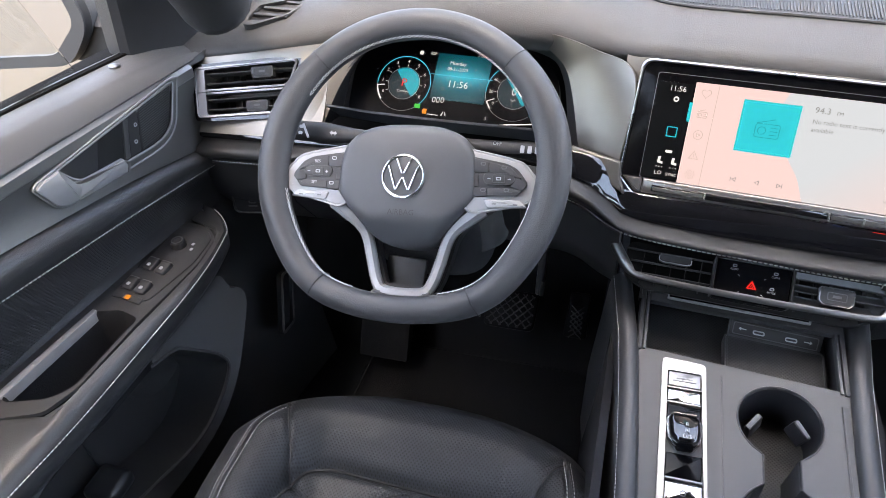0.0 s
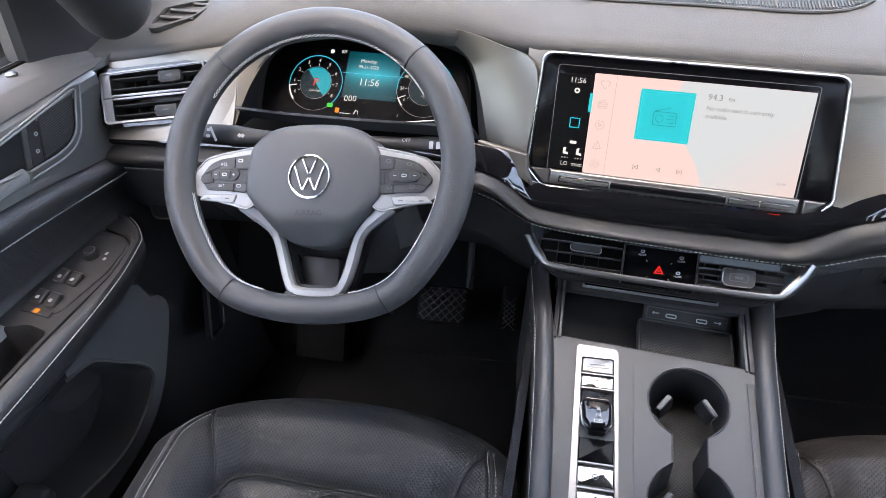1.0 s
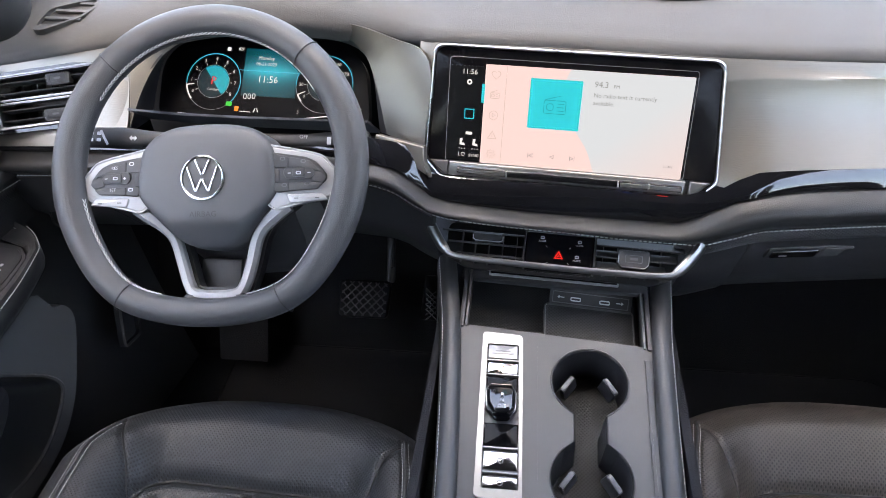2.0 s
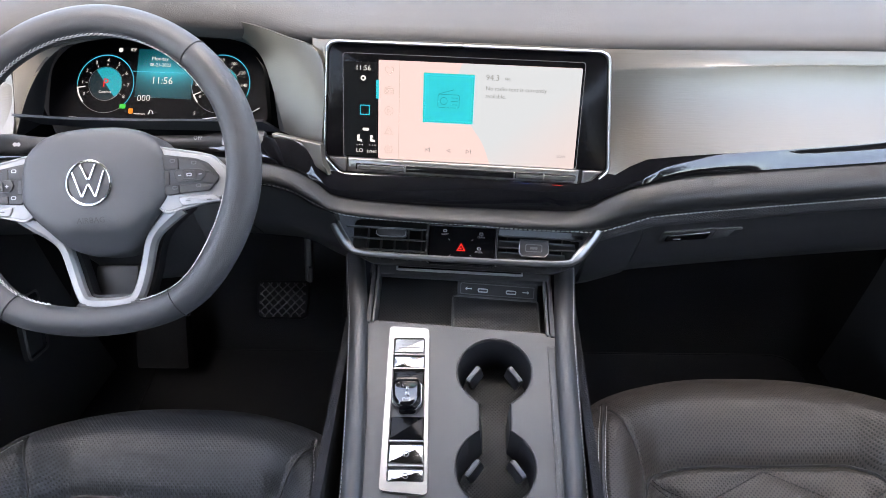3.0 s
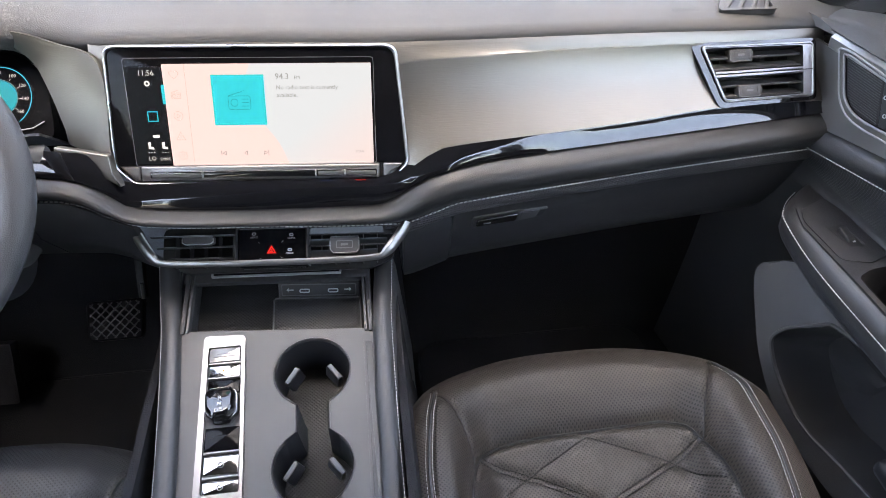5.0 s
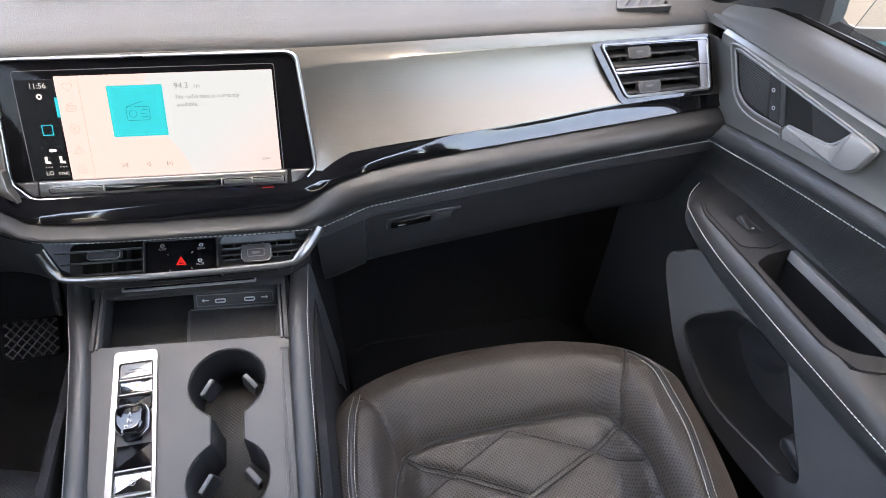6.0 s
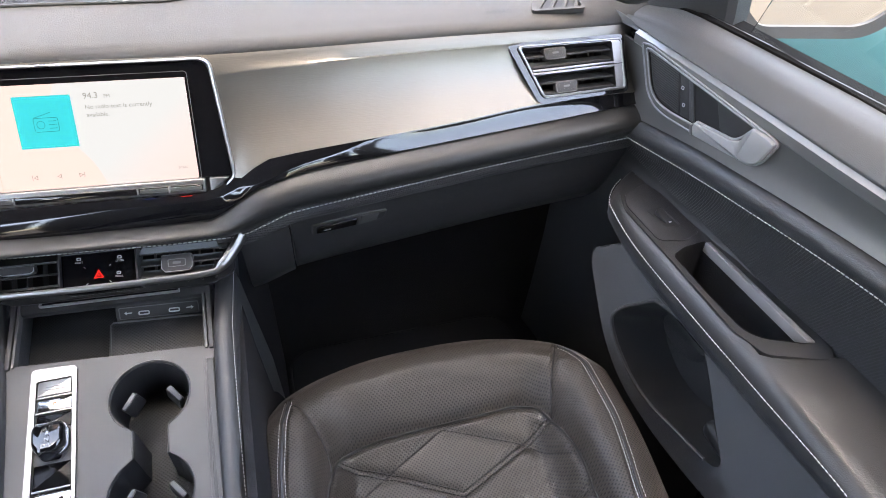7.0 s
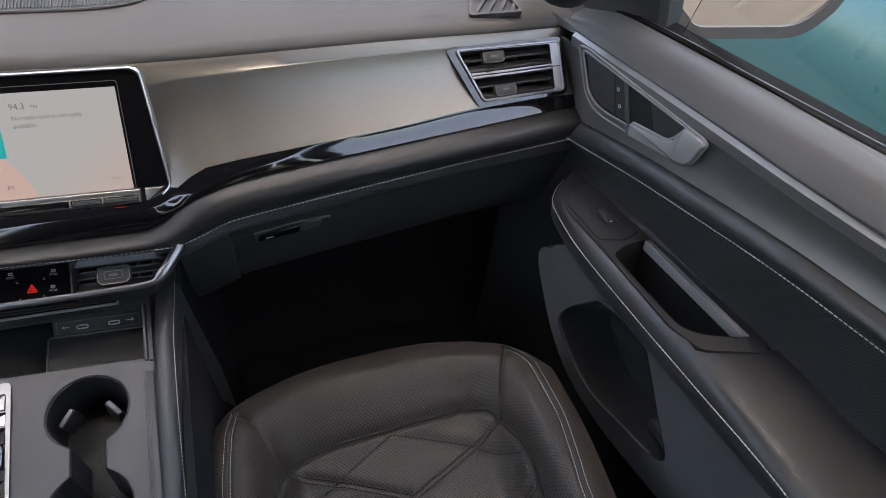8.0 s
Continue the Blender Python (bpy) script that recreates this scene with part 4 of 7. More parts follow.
# slider ledge under the glass
ledge = part("slider_ledge", plate(outline_round([(-0.1425, -0.0675), (0.1395, -0.0675), (0.1385, -0.0845), (-0.1435, -0.0845)], 0.002), -0.01, 0.0042, 0.002), SATIN, scr, "glossy silver slider ledge")
for s in (-1, 1):
    part("ledge_end", plate(outline_round([(s * 0.144, -0.0675), (s * 0.1675, -0.0675), (s * 0.151, -0.0842), (s * 0.144, -0.0842)], 0.002), -0.01, 0.0035, 0.0015), GREY if s < 0 else SATIN, scr, "satin corner piece")
part("slider_glass", plate(rect(0.0020, -0.0770, 0.268, 0.0080, 0.002), 0.0042, 0.0062, 0.001), GLOSS, ledge, "gloss black touch slider")
part("slider_track", plate(rect(-0.1010, -0.0775, 0.058, 0.0052, 0.001), 0.0060, 0.0072, 0.0006), GREY, ledge)
part("slider_track", plate(rect(0.1000, -0.0775, 0.070, 0.0052, 0.001), 0.0060, 0.0072, 0.0006), GREY, ledge)
for x in (-0.0705, 0.0628, 0.098):
    part("slider_mark", plate(rect(x, -0.0775, 0.0020, 0.0085, 0.0006), 0.0062, 0.0085, 0.0006), SATIN, ledge)
for x, mt, w in ((-0.064, WHITEMARK, 0.012), (0.0443, WHITEMARK, 0.012), (0.0744, LITBLUE, 0.013), (0.1154, LITRED, 0.013)):
    part("temperature_mark", plate(rect(x, -0.0873, w, 0.0016), 0.0040, 0.0052), mt, scr)

# ---------------------------------------------------------------- centre console
CM = pose(-0.001, 0.792, 0.451, math.degrees(math.atan(0.19)))
con = thing("centre_console", CM, "centre console with grey top plate and stitched sides", "centre console")
PLATE = [(-0.121, 0.011), (0.120, -0.010), (0.118, -0.36), (-0.100, -0.36)]
CUP1, CUP2, CR = (0.0430, -0.0620), (0.0430, -0.1790), 0.0445


def cup_outline(grow=0.0, n=40):
    """One outline round both cups and the neck between them."""
    pts = []
    r = CR + grow
    w = 0.0185 + grow
    a0 = math.degrees(math.acos(min(1, 0.027 / r)))
    for q in np.linspace(-50, 230, n):
        pts.append((CUP1[0] + r * math.cos(radians(q)), CUP1[1] + r * math.sin(radians(q))))
    pts += [(CUP1[0] - w, -0.104), (CUP1[0] - w, -0.137)]
    for q in np.linspace(130, 410, n):
        pts.append((CUP2[0] + r * math.cos(radians(q)), CUP2[1] + r * math.sin(radians(q))))
    pts += [(CUP1[0] + w, -0.137), (CUP1[0] + w, -0.104)]
    return pts


def with_hole(outer, hole, z0, z1):
    """A slab with one opening through it."""
    bm = bmesh.new()
    loops = []
    for pts in (outer, hole):
        vs = [bm.verts.new((p[0], p[1], z1)) for p in pts]
        loops.append([bm.edges.new((vs[i - 1], vs[i])) for i in range(len(vs))])
    bmesh.ops.triangle_fill(bm, use_beauty=True, edges=loops[0] + loops[1])
    ext = bmesh.ops.extrude_face_region(bm, geom=bm.faces[:])
    for v in ext["geom"]:
        if isinstance(v, bmesh.types.BMVert):
            v.co.z = z0
    return bm


part("top_plate", with_hole(outline_round(PLATE, 0.003), cup_outline(), -0.006, 0.0), GREY, con, "grey satin console plate", sharp=25)
part("cup_field", with_hole(outline_round([(-0.0195, -0.0125), (0.1055, -0.0225), (0.1035, -0.35), (-0.011, -0.35)], 0.003), cup_outline(0.0004), -0.001, 0.0011), GREY, con, "slightly raised field round the cups", sharp=25)
part("plate_step", plate(outline_round([(0.108, -0.028), (0.1165, -0.028), (0.1155, -0.35), (0.107, -0.35)], 0.001), -0.001, 0.0016, 0.001), GREY, con)
cup = thing("cup_holder", CM, "black twin cup holder with rubber floor", "cup holder")
rows = [[(x, y, z) for x, y in cup_outline(g)] for g, z in ((0.0012, 0.0008), (0.0, 0.001), (-0.0015, -0.001), (-0.003, -0.05), (-0.004, -0.066))]
part("well", loft(rows, True), DARK, cup, "glossy black well wall")
part("rim", tube([(x, y, 0.0008) for x, y in cup_outline(0.0006)], 0.0011, 6, True), PLASTIC, cup)
part("floor_mat", plate(cup_outline(-0.0035), -0.072, -0.066), RUBBER, cup, "ribbed rubber floor")
for cx, cy in (CUP1, CUP2):
    for s in (-1, 1):
        m = pose(cx + s * 0.0235, cy + 0.004, -0.024, 0, 0, s * 38) @ pose(0, 0, 0, 12)
        bm = box((0.0080, 0.024, 0.030), (0, 0, 0), 0.003)
        bm.transform(m)
        arm = part("holding_finger", bm, DARK, cup, "sprung black holding finger")
        # Grey cap puts the glint on the finger's tip into colour.
        bm = box((0.0050, 0.021, 0.004), (0, 0.0, 0.0145), 0.001)
        bm.transform(m)
        part("finger_cap", bm, FINGER, arm, "pale worn finger tip")

# gear selector
gs = thing("gear_selector", CM, "silver-framed shift-by-wire gear selector with buttons", "gear selector")
FO = outline_round([(-0.0870, -0.002), (-0.0375, -0.005), (-0.0305, -0.2125), (-0.0825, -0.2085)], 0.006)
FI = outline_round([(-0.0805, -0.019), (-0.0420, -0.019), (-0.0345, -0.1990), (-0.0755, -0.1990)], 0.003)
part("frame", ringplate(FO, FI, -0.004, 0.0042), SATIN, gs, "satin silver frame")
part("base", plate(FI, -0.014, -0.009), DARK, gs)
CELLS = [("start_button", 0.019, 0.040, SATIN, 0.0035), ("park_button", 0.0425, 0.0590, CHROME, 0.0015), ("cell", 0.0620, 0.0810, GLASSBLACK, 0.0014), ("cell", 0.1215, 0.1500, GLASSBLACK, 0.0014), ("brake_button", 0.1550, 0.1775, CHROME, 0.0015), ("hold_button", 0.1835, 0.1985, CHROME, 0.0015)]
for nm, a, b, mt, z in CELLS:
    k = (a + b) / 2
    x0, x1 = -0.0803 + (k - 0.019) * 0.028 + 0.0008, -0.0422 + (k - 0.019) * 0.040 - 0.0008
    x0, x1 = -0.0800 + (k - 0.019) * 0.026, -0.0422 + (k - 0.019) * 0.0415
    bm = plate(rect(0, 0, x1 - x0 - 0.0016, b - a - 0.0012, 0.0012), -0.008, 0, 0.0012)
    bm.transform(pose((x0 + x1) / 2, -k, z))
    cell = part(nm, bm, DARKCHROME if nm in ("park_button", "brake_button", "hold_button") else mt, gs)
    if nm == "park_button":
        words("marking", "P", 0.0075, at2((x0 + x1) / 2, -k, z + 0.0003), LITORANGE, cell)
    if nm == "start_button":
        for j in (0, 1):
            part("marking", plate(rect((x0 + x1) / 2, -k + 0.001 - 0.0035 * j, 0.018 + 0.008 * j, 0.0012), z, z + 0.0003), GREYMARK, cell)
    if nm in ("brake_button", "hold_button"):
        part("marking", ringplate([((x0 + x1) / 2 + 0.0035 * math.cos(q), -k + 0.0035 * math.sin(q)) for q in np.linspace(0, 6.02, 16)], [((x0 + x1) / 2 + 0.0025 * math.cos(q), -k + 0.0025 * math.sin(q)) for q in np.linspace(0, 6.02, 16)], z, z + 0.0003), GREYMARK, cell)
for a in (0.0410, 0.0604, 0.1523, 0.1805):
    part("cross_bar", box((0.0385, 0.0024, 0.006), (-0.0610 + (a - 0.019) * 0.033, -a, 0.0005), 0.0008), SATIN, gs)
kn = outline_round([(-0.0765, -0.079), (-0.0450, -0.078), (-0.0410, -0.085), (-0.0405, -0.108), (-0.0480, -0.1195), (-0.0670, -0.1200), (-0.0760, -0.108), (-0.0785, -0.086)], 0.004)
kx, ky = -0.0595, -0.099


def shrink(pts, f):
    return [(kx + (x - kx) * f, ky + (y - ky) * f) for x, y in pts]


part("toggle_base", loft([[(x, y, z) for x, y in shrink(kn, f)] for f, z in ((1.0, -0.004), (1.0, 0.006), (0.94, 0.010))], True, True), CHROME, gs, "chrome toggle skirt")
tg = part("toggle", loft([[(x, y, z - (y - ky) * 0.12) for x, y in shrink(kn, f)] for f, z in ((0.94, 0.008), (0.92, 0.015), (0.84, 0.019), (0.70, 0.021))], True, True), GLOSS, gs, "gloss black toggle")
part("toggle_trim", tube([(kx - 0.012, ky + 0.0175, 0.0165), (kx + 0.012, ky + 0.0175, 0.0165)], 0.0012, 6), CHROME, tg)
for j, w in enumerate(("R", "N", "D/S")):
    words("marking", w, 0.0068, pose(kx + 0.002, ky + 0.003 - 0.0078 * j, 0.0222 + 0.00095 * j, -7), WHITEMARK, tg)

# storage tray ahead of the plate
tray = thing("storage_tray", CM, "open black storage tray with rubber mats", "storage tray")
part("tray_floor", plate([(-0.112, 0.013), (0.112, -0.008), (0.112, 0.105), (-0.112, 0.125)], -0.052, -0.046), RUBBER, tray, "rubber tray mat")
part("raised_mat", plate(outline_round([(-0.012, 0.012), (0.104, 0.002), (0.104, 0.060), (-0.012, 0.070)], 0.004), -0.046, -0.030, 0.002), PLASTIC, tray)
part("mat_edge", tube([(-0.0105, 0.014, -0.0292), (-0.0105, 0.066, -0.0292), (-0.008, 0.0685, -0.0292), (0.101, 0.059, -0.0292), (0.103, 0.056, -0.0292), (0.103, 0.006, -0.0292)], 0.0012, 6), GREY, tray, "thin grey lip of the mat")
part("mat", plate(outline_round([(-0.007, 0.012), (0.100, 0.002), (0.100, 0.055), (-0.007, 0.064)], 0.003), -0.032, -0.0290), RUBBER, tray, "dotted rubber mat")
part("back_wall", box((0.226, 0.006, 0.075), (0, 0.128, -0.030), 0.002), PLASTIC, tray)
for s in (-1, 1):
    part("side_wall", box((0.006, 0.125, 0.055), (s * 0.1155, 0.058 - 0.010 * s, -0.024), 0.002), PLASTIC, tray)
    part("rail", box((0.0035, 0.110, 0.012), (s * 0.1095, 0.052 - 0.010 * s, -0.003), 0.0012), GREY, tray, "grey side rail")
um = CM @ pose(0.0490, 0.0780, -0.030, 50, 0, -5)
usb = thing("usb_panel", um, "black panel with two usb sockets", "usb panel")
part("face", plate(rect(0, 0.004, 0.108, 0.040, 0.003), -0.02, 0.002, 0.001), PLASTIC, usb)
part("inset", ringplate(rect(0, 0, 0.100, 0.016, 0.002), rect(0, 0, 0.098, 0.014, 0.002), 0.002, 0.0026), GREYMARK, usb)
for s in (-1, 1):
    part("socket", ringplate(rect(s * 0.019, -0.001, 0.014, 0.0055, 0.0025), rect(s * 0.019, -0.001, 0.0115, 0.0030, 0.0014), 0.002, 0.0036), WHITEMARK, usb, "pale socket rim")
    part("socket_mark", plate([(s * 0.034, -0.0005), (s * 0.041, -0.0005), (s * 0.041, 0.0008), (s * 0.034, 0.0008)], 0.002, 0.0024), WHITEMARK, usb)
    part("socket_mark", plate([(s * 0.0405, -0.0022), (s * 0.0435, 0.0002), (s * 0.0405, 0.0026)], 0.002, 0.0024), WHITEMARK, usb)

# padded console sides
for s, ctrl in ((-1, [(-0.146, 0.118, -0.004), (-0.136, 0.055, 0.000), (-0.128, 0.0, 0.001), (-0.118, -0.12, 0.001), (-0.111, -0.25, 0.001), (-0.108, -0.40, 0.0)]), (1, [(0.139, 0.100, -0.004), (0.134, 0.04, 0.000), (0.131, 0.0, 0.001), (0.1285, -0.12, 0.001), (0.1280, -0.25, 0.001), (0.128, -0.40, 0.0)])):
    p = spline(ctrl, 8)
    sect = [(-0.0085, -0.012), (-0.0085, 0.000), (-0.006, 0.0045), (0.0, 0.0055), (0.006, 0.003), (0.0095, -0.004), (0.012, -0.020), (0.014, -0.05), (0.020, -0.12), (0.030, -0.24), (0.035, -0.42)]
    rows = [[(q.x + s * a, q.y, q.z + b) for a, b in sect] for q in p]
    part("side_pad", thick(loft(rows), 0.004), PAD, con, "black padded side with white seam", sharp=60)
    part("side_stitching", stitches([(q.x + s * 0.0112, q.y, q.z + 0.0019) for q in resample(p, 90)], 0.0034, 0.0015, 0.00055), THREAD, con, "white thread seam")

# ---------------------------------------------------------------- steering wheel
WM = pose(-0.405, 0.8206, 0.6688, 47)
wheel = thing("steering_wheel", WM @ pose(0, 0, 0, 0, 0, 3.5), "black leather steering wheel with white stitching", "steering wheel")
RC, RT = 0.1700, 0.0178


def rim_point(a, r=RC):
    low = max(0.0, -math.sin(a))
    off = math.degrees(math.acos(min(1.0, low)))
    r *= 1 + 0.038 * math.exp(-((off - 35) / 17) ** 2) * (low > 0)
    x, y = r * math.cos(a), r * math.sin(a) * (1 - 0.018 * low ** 8)
    return Vector((x, y, 0))


ANG = [2 * math.pi * i / 120 for i in range(120)]
bm = bmesh.new()
rows = []
for a in ANG:
    c, q = rim_point(a), rim_point(a, 1.0).normalized()
    grip = 1 + 0.10 * (abs(math.cos(a)) > 0.6) * (abs(math.cos(a)) - 0.6) / 0.4
    grip *= 1 - 0.10 * max(0.0, -math.sin(a)) ** 3
    rows.append([c + q * (RT * grip * math.cos(b)) + Vector((0, 0, 0.0172 * math.sin(b))) for b in (2 * math.pi * j / 16 for j in range(16))])
part("rim", loft(rows + [rows[0]], True), RIM, wheel, "smooth dark grey leather rim", sharp=80)
for deg in (46.5, 133.5, 237.0, 301.0):
    a = radians(deg)
    c, q = rim_point(a), rim_point(a, 1.0).normalized()
    part("rim_seam", tube([c + q * (RT * 1.035 * math.cos(b)) + Vector((0, 0, 0.0177 * math.sin(b))) for b in np.linspace(0, 2 * math.pi, 25)[:-1]], 0.0007, 5, True), DARK, wheel)


def inner_stitch(d0, d1):
    bm = bmesh.new()
    n = int(abs(d1 - d0) * RC * math.pi / 180 / 0.0062)
    for i in range(n):
        a, b = (radians(d0 + (d1 - d0) * (i + k) / n) for k in (0, 1))
        for s in (-1, 1):
            p = [rim_point(t, 1.0).normalized() for t in (a, b)]
            ca, cb = rim_point(a), rim_point(b)
            ga, gb = (RT * (1 + 0.10 * max(0.0, abs(math.cos(q)) - 0.6) / 0.4) for q in (a, b))
            tube([ca - p[0] * (ga * (0.945 - 0.030 * s) + 0.0004) + Vector((0, 0, 0.0056 + s * 0.0021)), cb - p[1] * (gb * 0.945 + 0.0004) + Vector((0, 0, 0.0056))], 0.0005, 4, bm=bm)
    return bm


for d0, d1 in ((32, 148), (193, 251), (289, 347)):
    part("rim_stitching", inner_stitch(d0, d1), THREAD, wheel, "white cross stitching")
HALF = [(0.030, 0.0488), (0.050, 0.0445), (0.067, 0.0350), (0.079, 0.0190), (0.0830, 0.0), (0.0835, -0.0290), (0.0765, -0.0420), (0.052, -0.0715), (0.035, -0.0865), (0.018, -0.0930)]
HO = spline([(0, 0.0503, 0)] + [(x, y, 0) for x, y in HALF] + [(0, -0.0945, 0)] + [(-x, y, 0) for x, y in HALF[::-1]], 3, True)


def facet(x, y):
    """The chin of the cover falls away below a crease."""
    return 0.75 * max(0.0, -y - 0.064 + 0.50 * max(0.0, abs(x) - 0.042)) + 0.10 * max(0.0, y - 0.020)


rows = []
for f, z in ((1.0, -0.050), (1.0, -0.012), (0.985, -0.004), (0.955, 0.0), (0.90, 0.002), (0.84, 0.003), (0.78, 0.0035), (0.70, 0.004), (0.6, 0.0045), (0.45, 0.005), (0.3, 0.0055), (0.05, 0.0055)):
    rows.append([(p.x * f, -0.02 + (p.y + 0.02) * f, z - facet(p.x * f, -0.02 + (p.y + 0.02) * f)) for p in HO])
hub = part("airbag_cover", loft(rows, True, True), HUB, wheel, "grained grey airbag cover", sharp=50)
hub.location = hub.location + Vector((0, 0, 0.0045))
words("airbag_word", "AIRBAG", 0.0092, pose(0, -0.0560, 0.0053, 3), DARK, hub)
BC = Vector((0, -0.0145, 0.0060))


def disc(r0, r1, z0, z1, c, k=40):
    a = [(c[0] + r0 * math.cos(2 * math.pi * i / k), c[1] + r0 * math.sin(2 * math.pi * i / k)) for i in range(k)]
    b = [(c[0] + r1 * math.cos(2 * math.pi * i / k), c[1] + r1 * math.sin(2 * math.pi * i / k)) for i in range(k)]
    return ringplate(a, b, z0, z1)


part("badge_disc", plate([(BC.x + 0.025 * math.cos(2 * math.pi * i / 40), BC.y + 0.025 * math.sin(2 * math.pi * i / 40)) for i in range(40)], 0.003, 0.0065, 0.001), HUB, hub, "grey badge disc")
badge = part("badge_ring", tube([(BC.x + 0.0245 * math.cos(q), BC.y + 0.0245 * math.sin(q), 0.0066) for q in (2 * math.pi * i / 40 for i in range(40))], 0.0016, 8, True), CHROME, hub, "chrome badge ring")
for (x0, y0), (x1, y1) in (((-0.0088, 0.0205), (-0.0008, 0.0035)), ((0.0088, 0.0205), (0.0008, 0.0035)), ((-0.0180, 0.0125), (-0.0078, -0.0155)), ((-0.0074, -0.0155), (-0.0004, -0.0015)), ((0.0004, -0.0015), (0.0074, -0.0155)), ((0.0180, 0.0125), (0.0078, -0.0155))):
    d = Vector((x1 - x0, y1 - y0, 0))
    part("badge_bar", box((d.length, 0.0026, 0.0022), (BC.x + (x0 + x1) / 2, BC.y + (y0 + y1) / 2, 0.0070), 0.0008, pose(0, 0, 0, 0, 0, math.degrees(math.atan2(d.y, d.x)))), CHROME, badge)

for s, side in ((-1, "left"), (1, "right")):
    def mirror(pts):
        return [(s * x, y) for x, y in pts]
    blank = outline_round(mirror([(0.060, 0.0250), (0.118, 0.0135), (0.136, 0.0085), (0.1515, -0.0083), (0.1555, -0.021), (0.151, -0.0300), (0.140, -0.0382), (0.103, -0.0462), (0.080, -0.0520), (0.066, -0.040)]), 0.006)
    sp = part("spoke", plate(blank, -0.020, -0.006, 0.003), SILVER, wheel, "satin silver spoke bezel")
    sp.location = sp.location + Vector((0, 0, 0.0050))
    part("spoke_edge", tube([(x, y, -0.0068) for x, y in blank], 0.0013, 6, True), SILVER, sp, "rounded bright bezel edge")
    pad = part("button_pad", plate(outline_round(mirror([(0.0740, 0.0142), (0.117, 0.0072), (0.1300, 0.0012), (0.1425, -0.0150), (0.1385, -0.0225), (0.124, -0.0285), (0.0820, -0.0330), (0.076, -0.01)]), 0.005), -0.008, -0.0040, 0.001), DARK, wheel, "black steering wheel button pad")
    pad.location = pad.location + Vector((0, 0, 0.0055))
    for key in ([(0.0798, 0.0148), (0.1004, 0.0104), (0.1004, -0.0020), (0.0815, -0.0020)], [(0.1012, 0.0102), (0.1262, 0.0050), (0.1400, -0.0078), (0.1270, -0.0050), (0.1012, -0.0020)], [(0.0815, -0.0195), (0.1004, -0.0195), (0.1004, -0.0288), (0.0850, -0.0296)], [(0.1012, -0.0195), (0.1262, -0.0190), (0.1415, -0.0212), (0.1355, -0.0272), (0.1012, -0.0287)], [(0.0815, -0.0030), (0.0895, -0.0035), (0.0895, -0.0185), (0.0820, -0.0185)], [(0.1305, -0.0062), (0.1400, -0.0090), (0.1468, -0.0150), (0.1415, -0.0202), (0.1290, -0.0180)]):
        part("key", plate(outline_round(mirror([(x * 0.965, y - 0.0025) for x, y in key]), 0.0016), -0.005, -0.0030, 0.0006), PLASTIC, pad)
    loz = outline_round(mirror([(0.0935, -0.0040), (0.1235, -0.0050), (0.1285, -0.0112), (0.1235, -0.0175), (0.0950, -0.0178), (0.0910, -0.0112)]), 0.003)
    mid = [s * 0.1095, -0.0112]
    part("key", plate(loz, -0.005, -0.0024, 0.0008), PLASTIC, pad)
    part("key_ring", ringplate(loz, [(mid[0] + (x - mid[0]) * 0.965, mid[1] + (y - mid[1]) * 0.92) for x, y in loz], -0.004, -0.0019), GREY, pad, "thin grey key outline")
    part("key_centre", plate(rect(s * 0.1095, -0.0112, 0.0135, 0.0088, 0.001), -0.004, -0.0014, 0.0006), PLASTIC, pad)
    part("key_ring", ringplate(rect(s * 0.1095, -0.0112, 0.0137, 0.0090, 0.001), rect(s * 0.1095, -0.0112, 0.0128, 0.0081, 0.001), -0.003, -0.0011), GREY, pad)
    part("marking", ringplate(rect(s * 0.1095, -0.0112, 0.0058, 0.0036, 0.0012), rect(s * 0.1095, -0.0112, 0.0040, 0.0020, 0.0008), -0.002, -0.0010), WHITEMARK, pad)
    for x in (0.0985, 0.1215):
        part("marking", plate(rect(s * x, -0.0112, 0.0036, 0.0009), -0.003, -0.0020), WHITEMARK, pad)
    if s < 0:
        part("marking", plate(rect(s * 0.0985, -0.0112, 0.0009, 0.0036), -0.003, -0.0020), WHITEMARK, pad)
        words("marking", "RES", 0.0050, at2(-0.1115, 0.0010, -0.0028), WHITEMARK, pad)
        words("marking", "SET", 0.0050, at2(-0.1135, -0.0245, -0.0028), WHITEMARK, pad)
    for x, y in (((0.0905, 0.0055), (0.0915, -0.0245)) if s < 0 else ((0.1145, 0.0020), (0.1190, -0.0235), (0.0905, 0.0055), (0.0925, -0.0245))):
        part("marking", ringplate(rect(s * x, y, 0.0060, 0.0040, 0.0018), rect(s * x, y, 0.0042, 0.0024, 0.001), -0.0032, -0.0026), WHITEMARK if s < 0 else GREYMARK, pad)
    for x in (0.106, 0.130):
        part("paddle_mark", plate(rect(s * x, -0.0395, 0.005, 0.0014), -0.0042, -0.0037), GREYMARK, pad)
    part("paddle", plate(outline_round(mirror([(0.094, -0.0345), (0.136, -0.034), (0.143, -0.042), (0.098, -0.0450)]), 0.003), -0.008, -0.0040, 0.0015), SILVER, sp, "silver rocker switch")
    part("spoke_back", plate(outline_round(mirror([(0.06, 0.020), (0.168, 0.006), (0.172, -0.034), (0.06, -0.045)]), 0.006), -0.036, -0.014, 0.004), DARK, wheel)
bm = bmesh.new()
half = [(0.092, -0.0440, -0.006), (0.077, -0.0540, -0.008), (0.060, -0.0680, -0.013), (0.050, -0.083, -0.018), (0.0425, -0.110, -0.021), (0.0350, -0.134, -0.021), (0.0255, -0.1455, -0.020), (0.0, -0.1480, -0.019)]
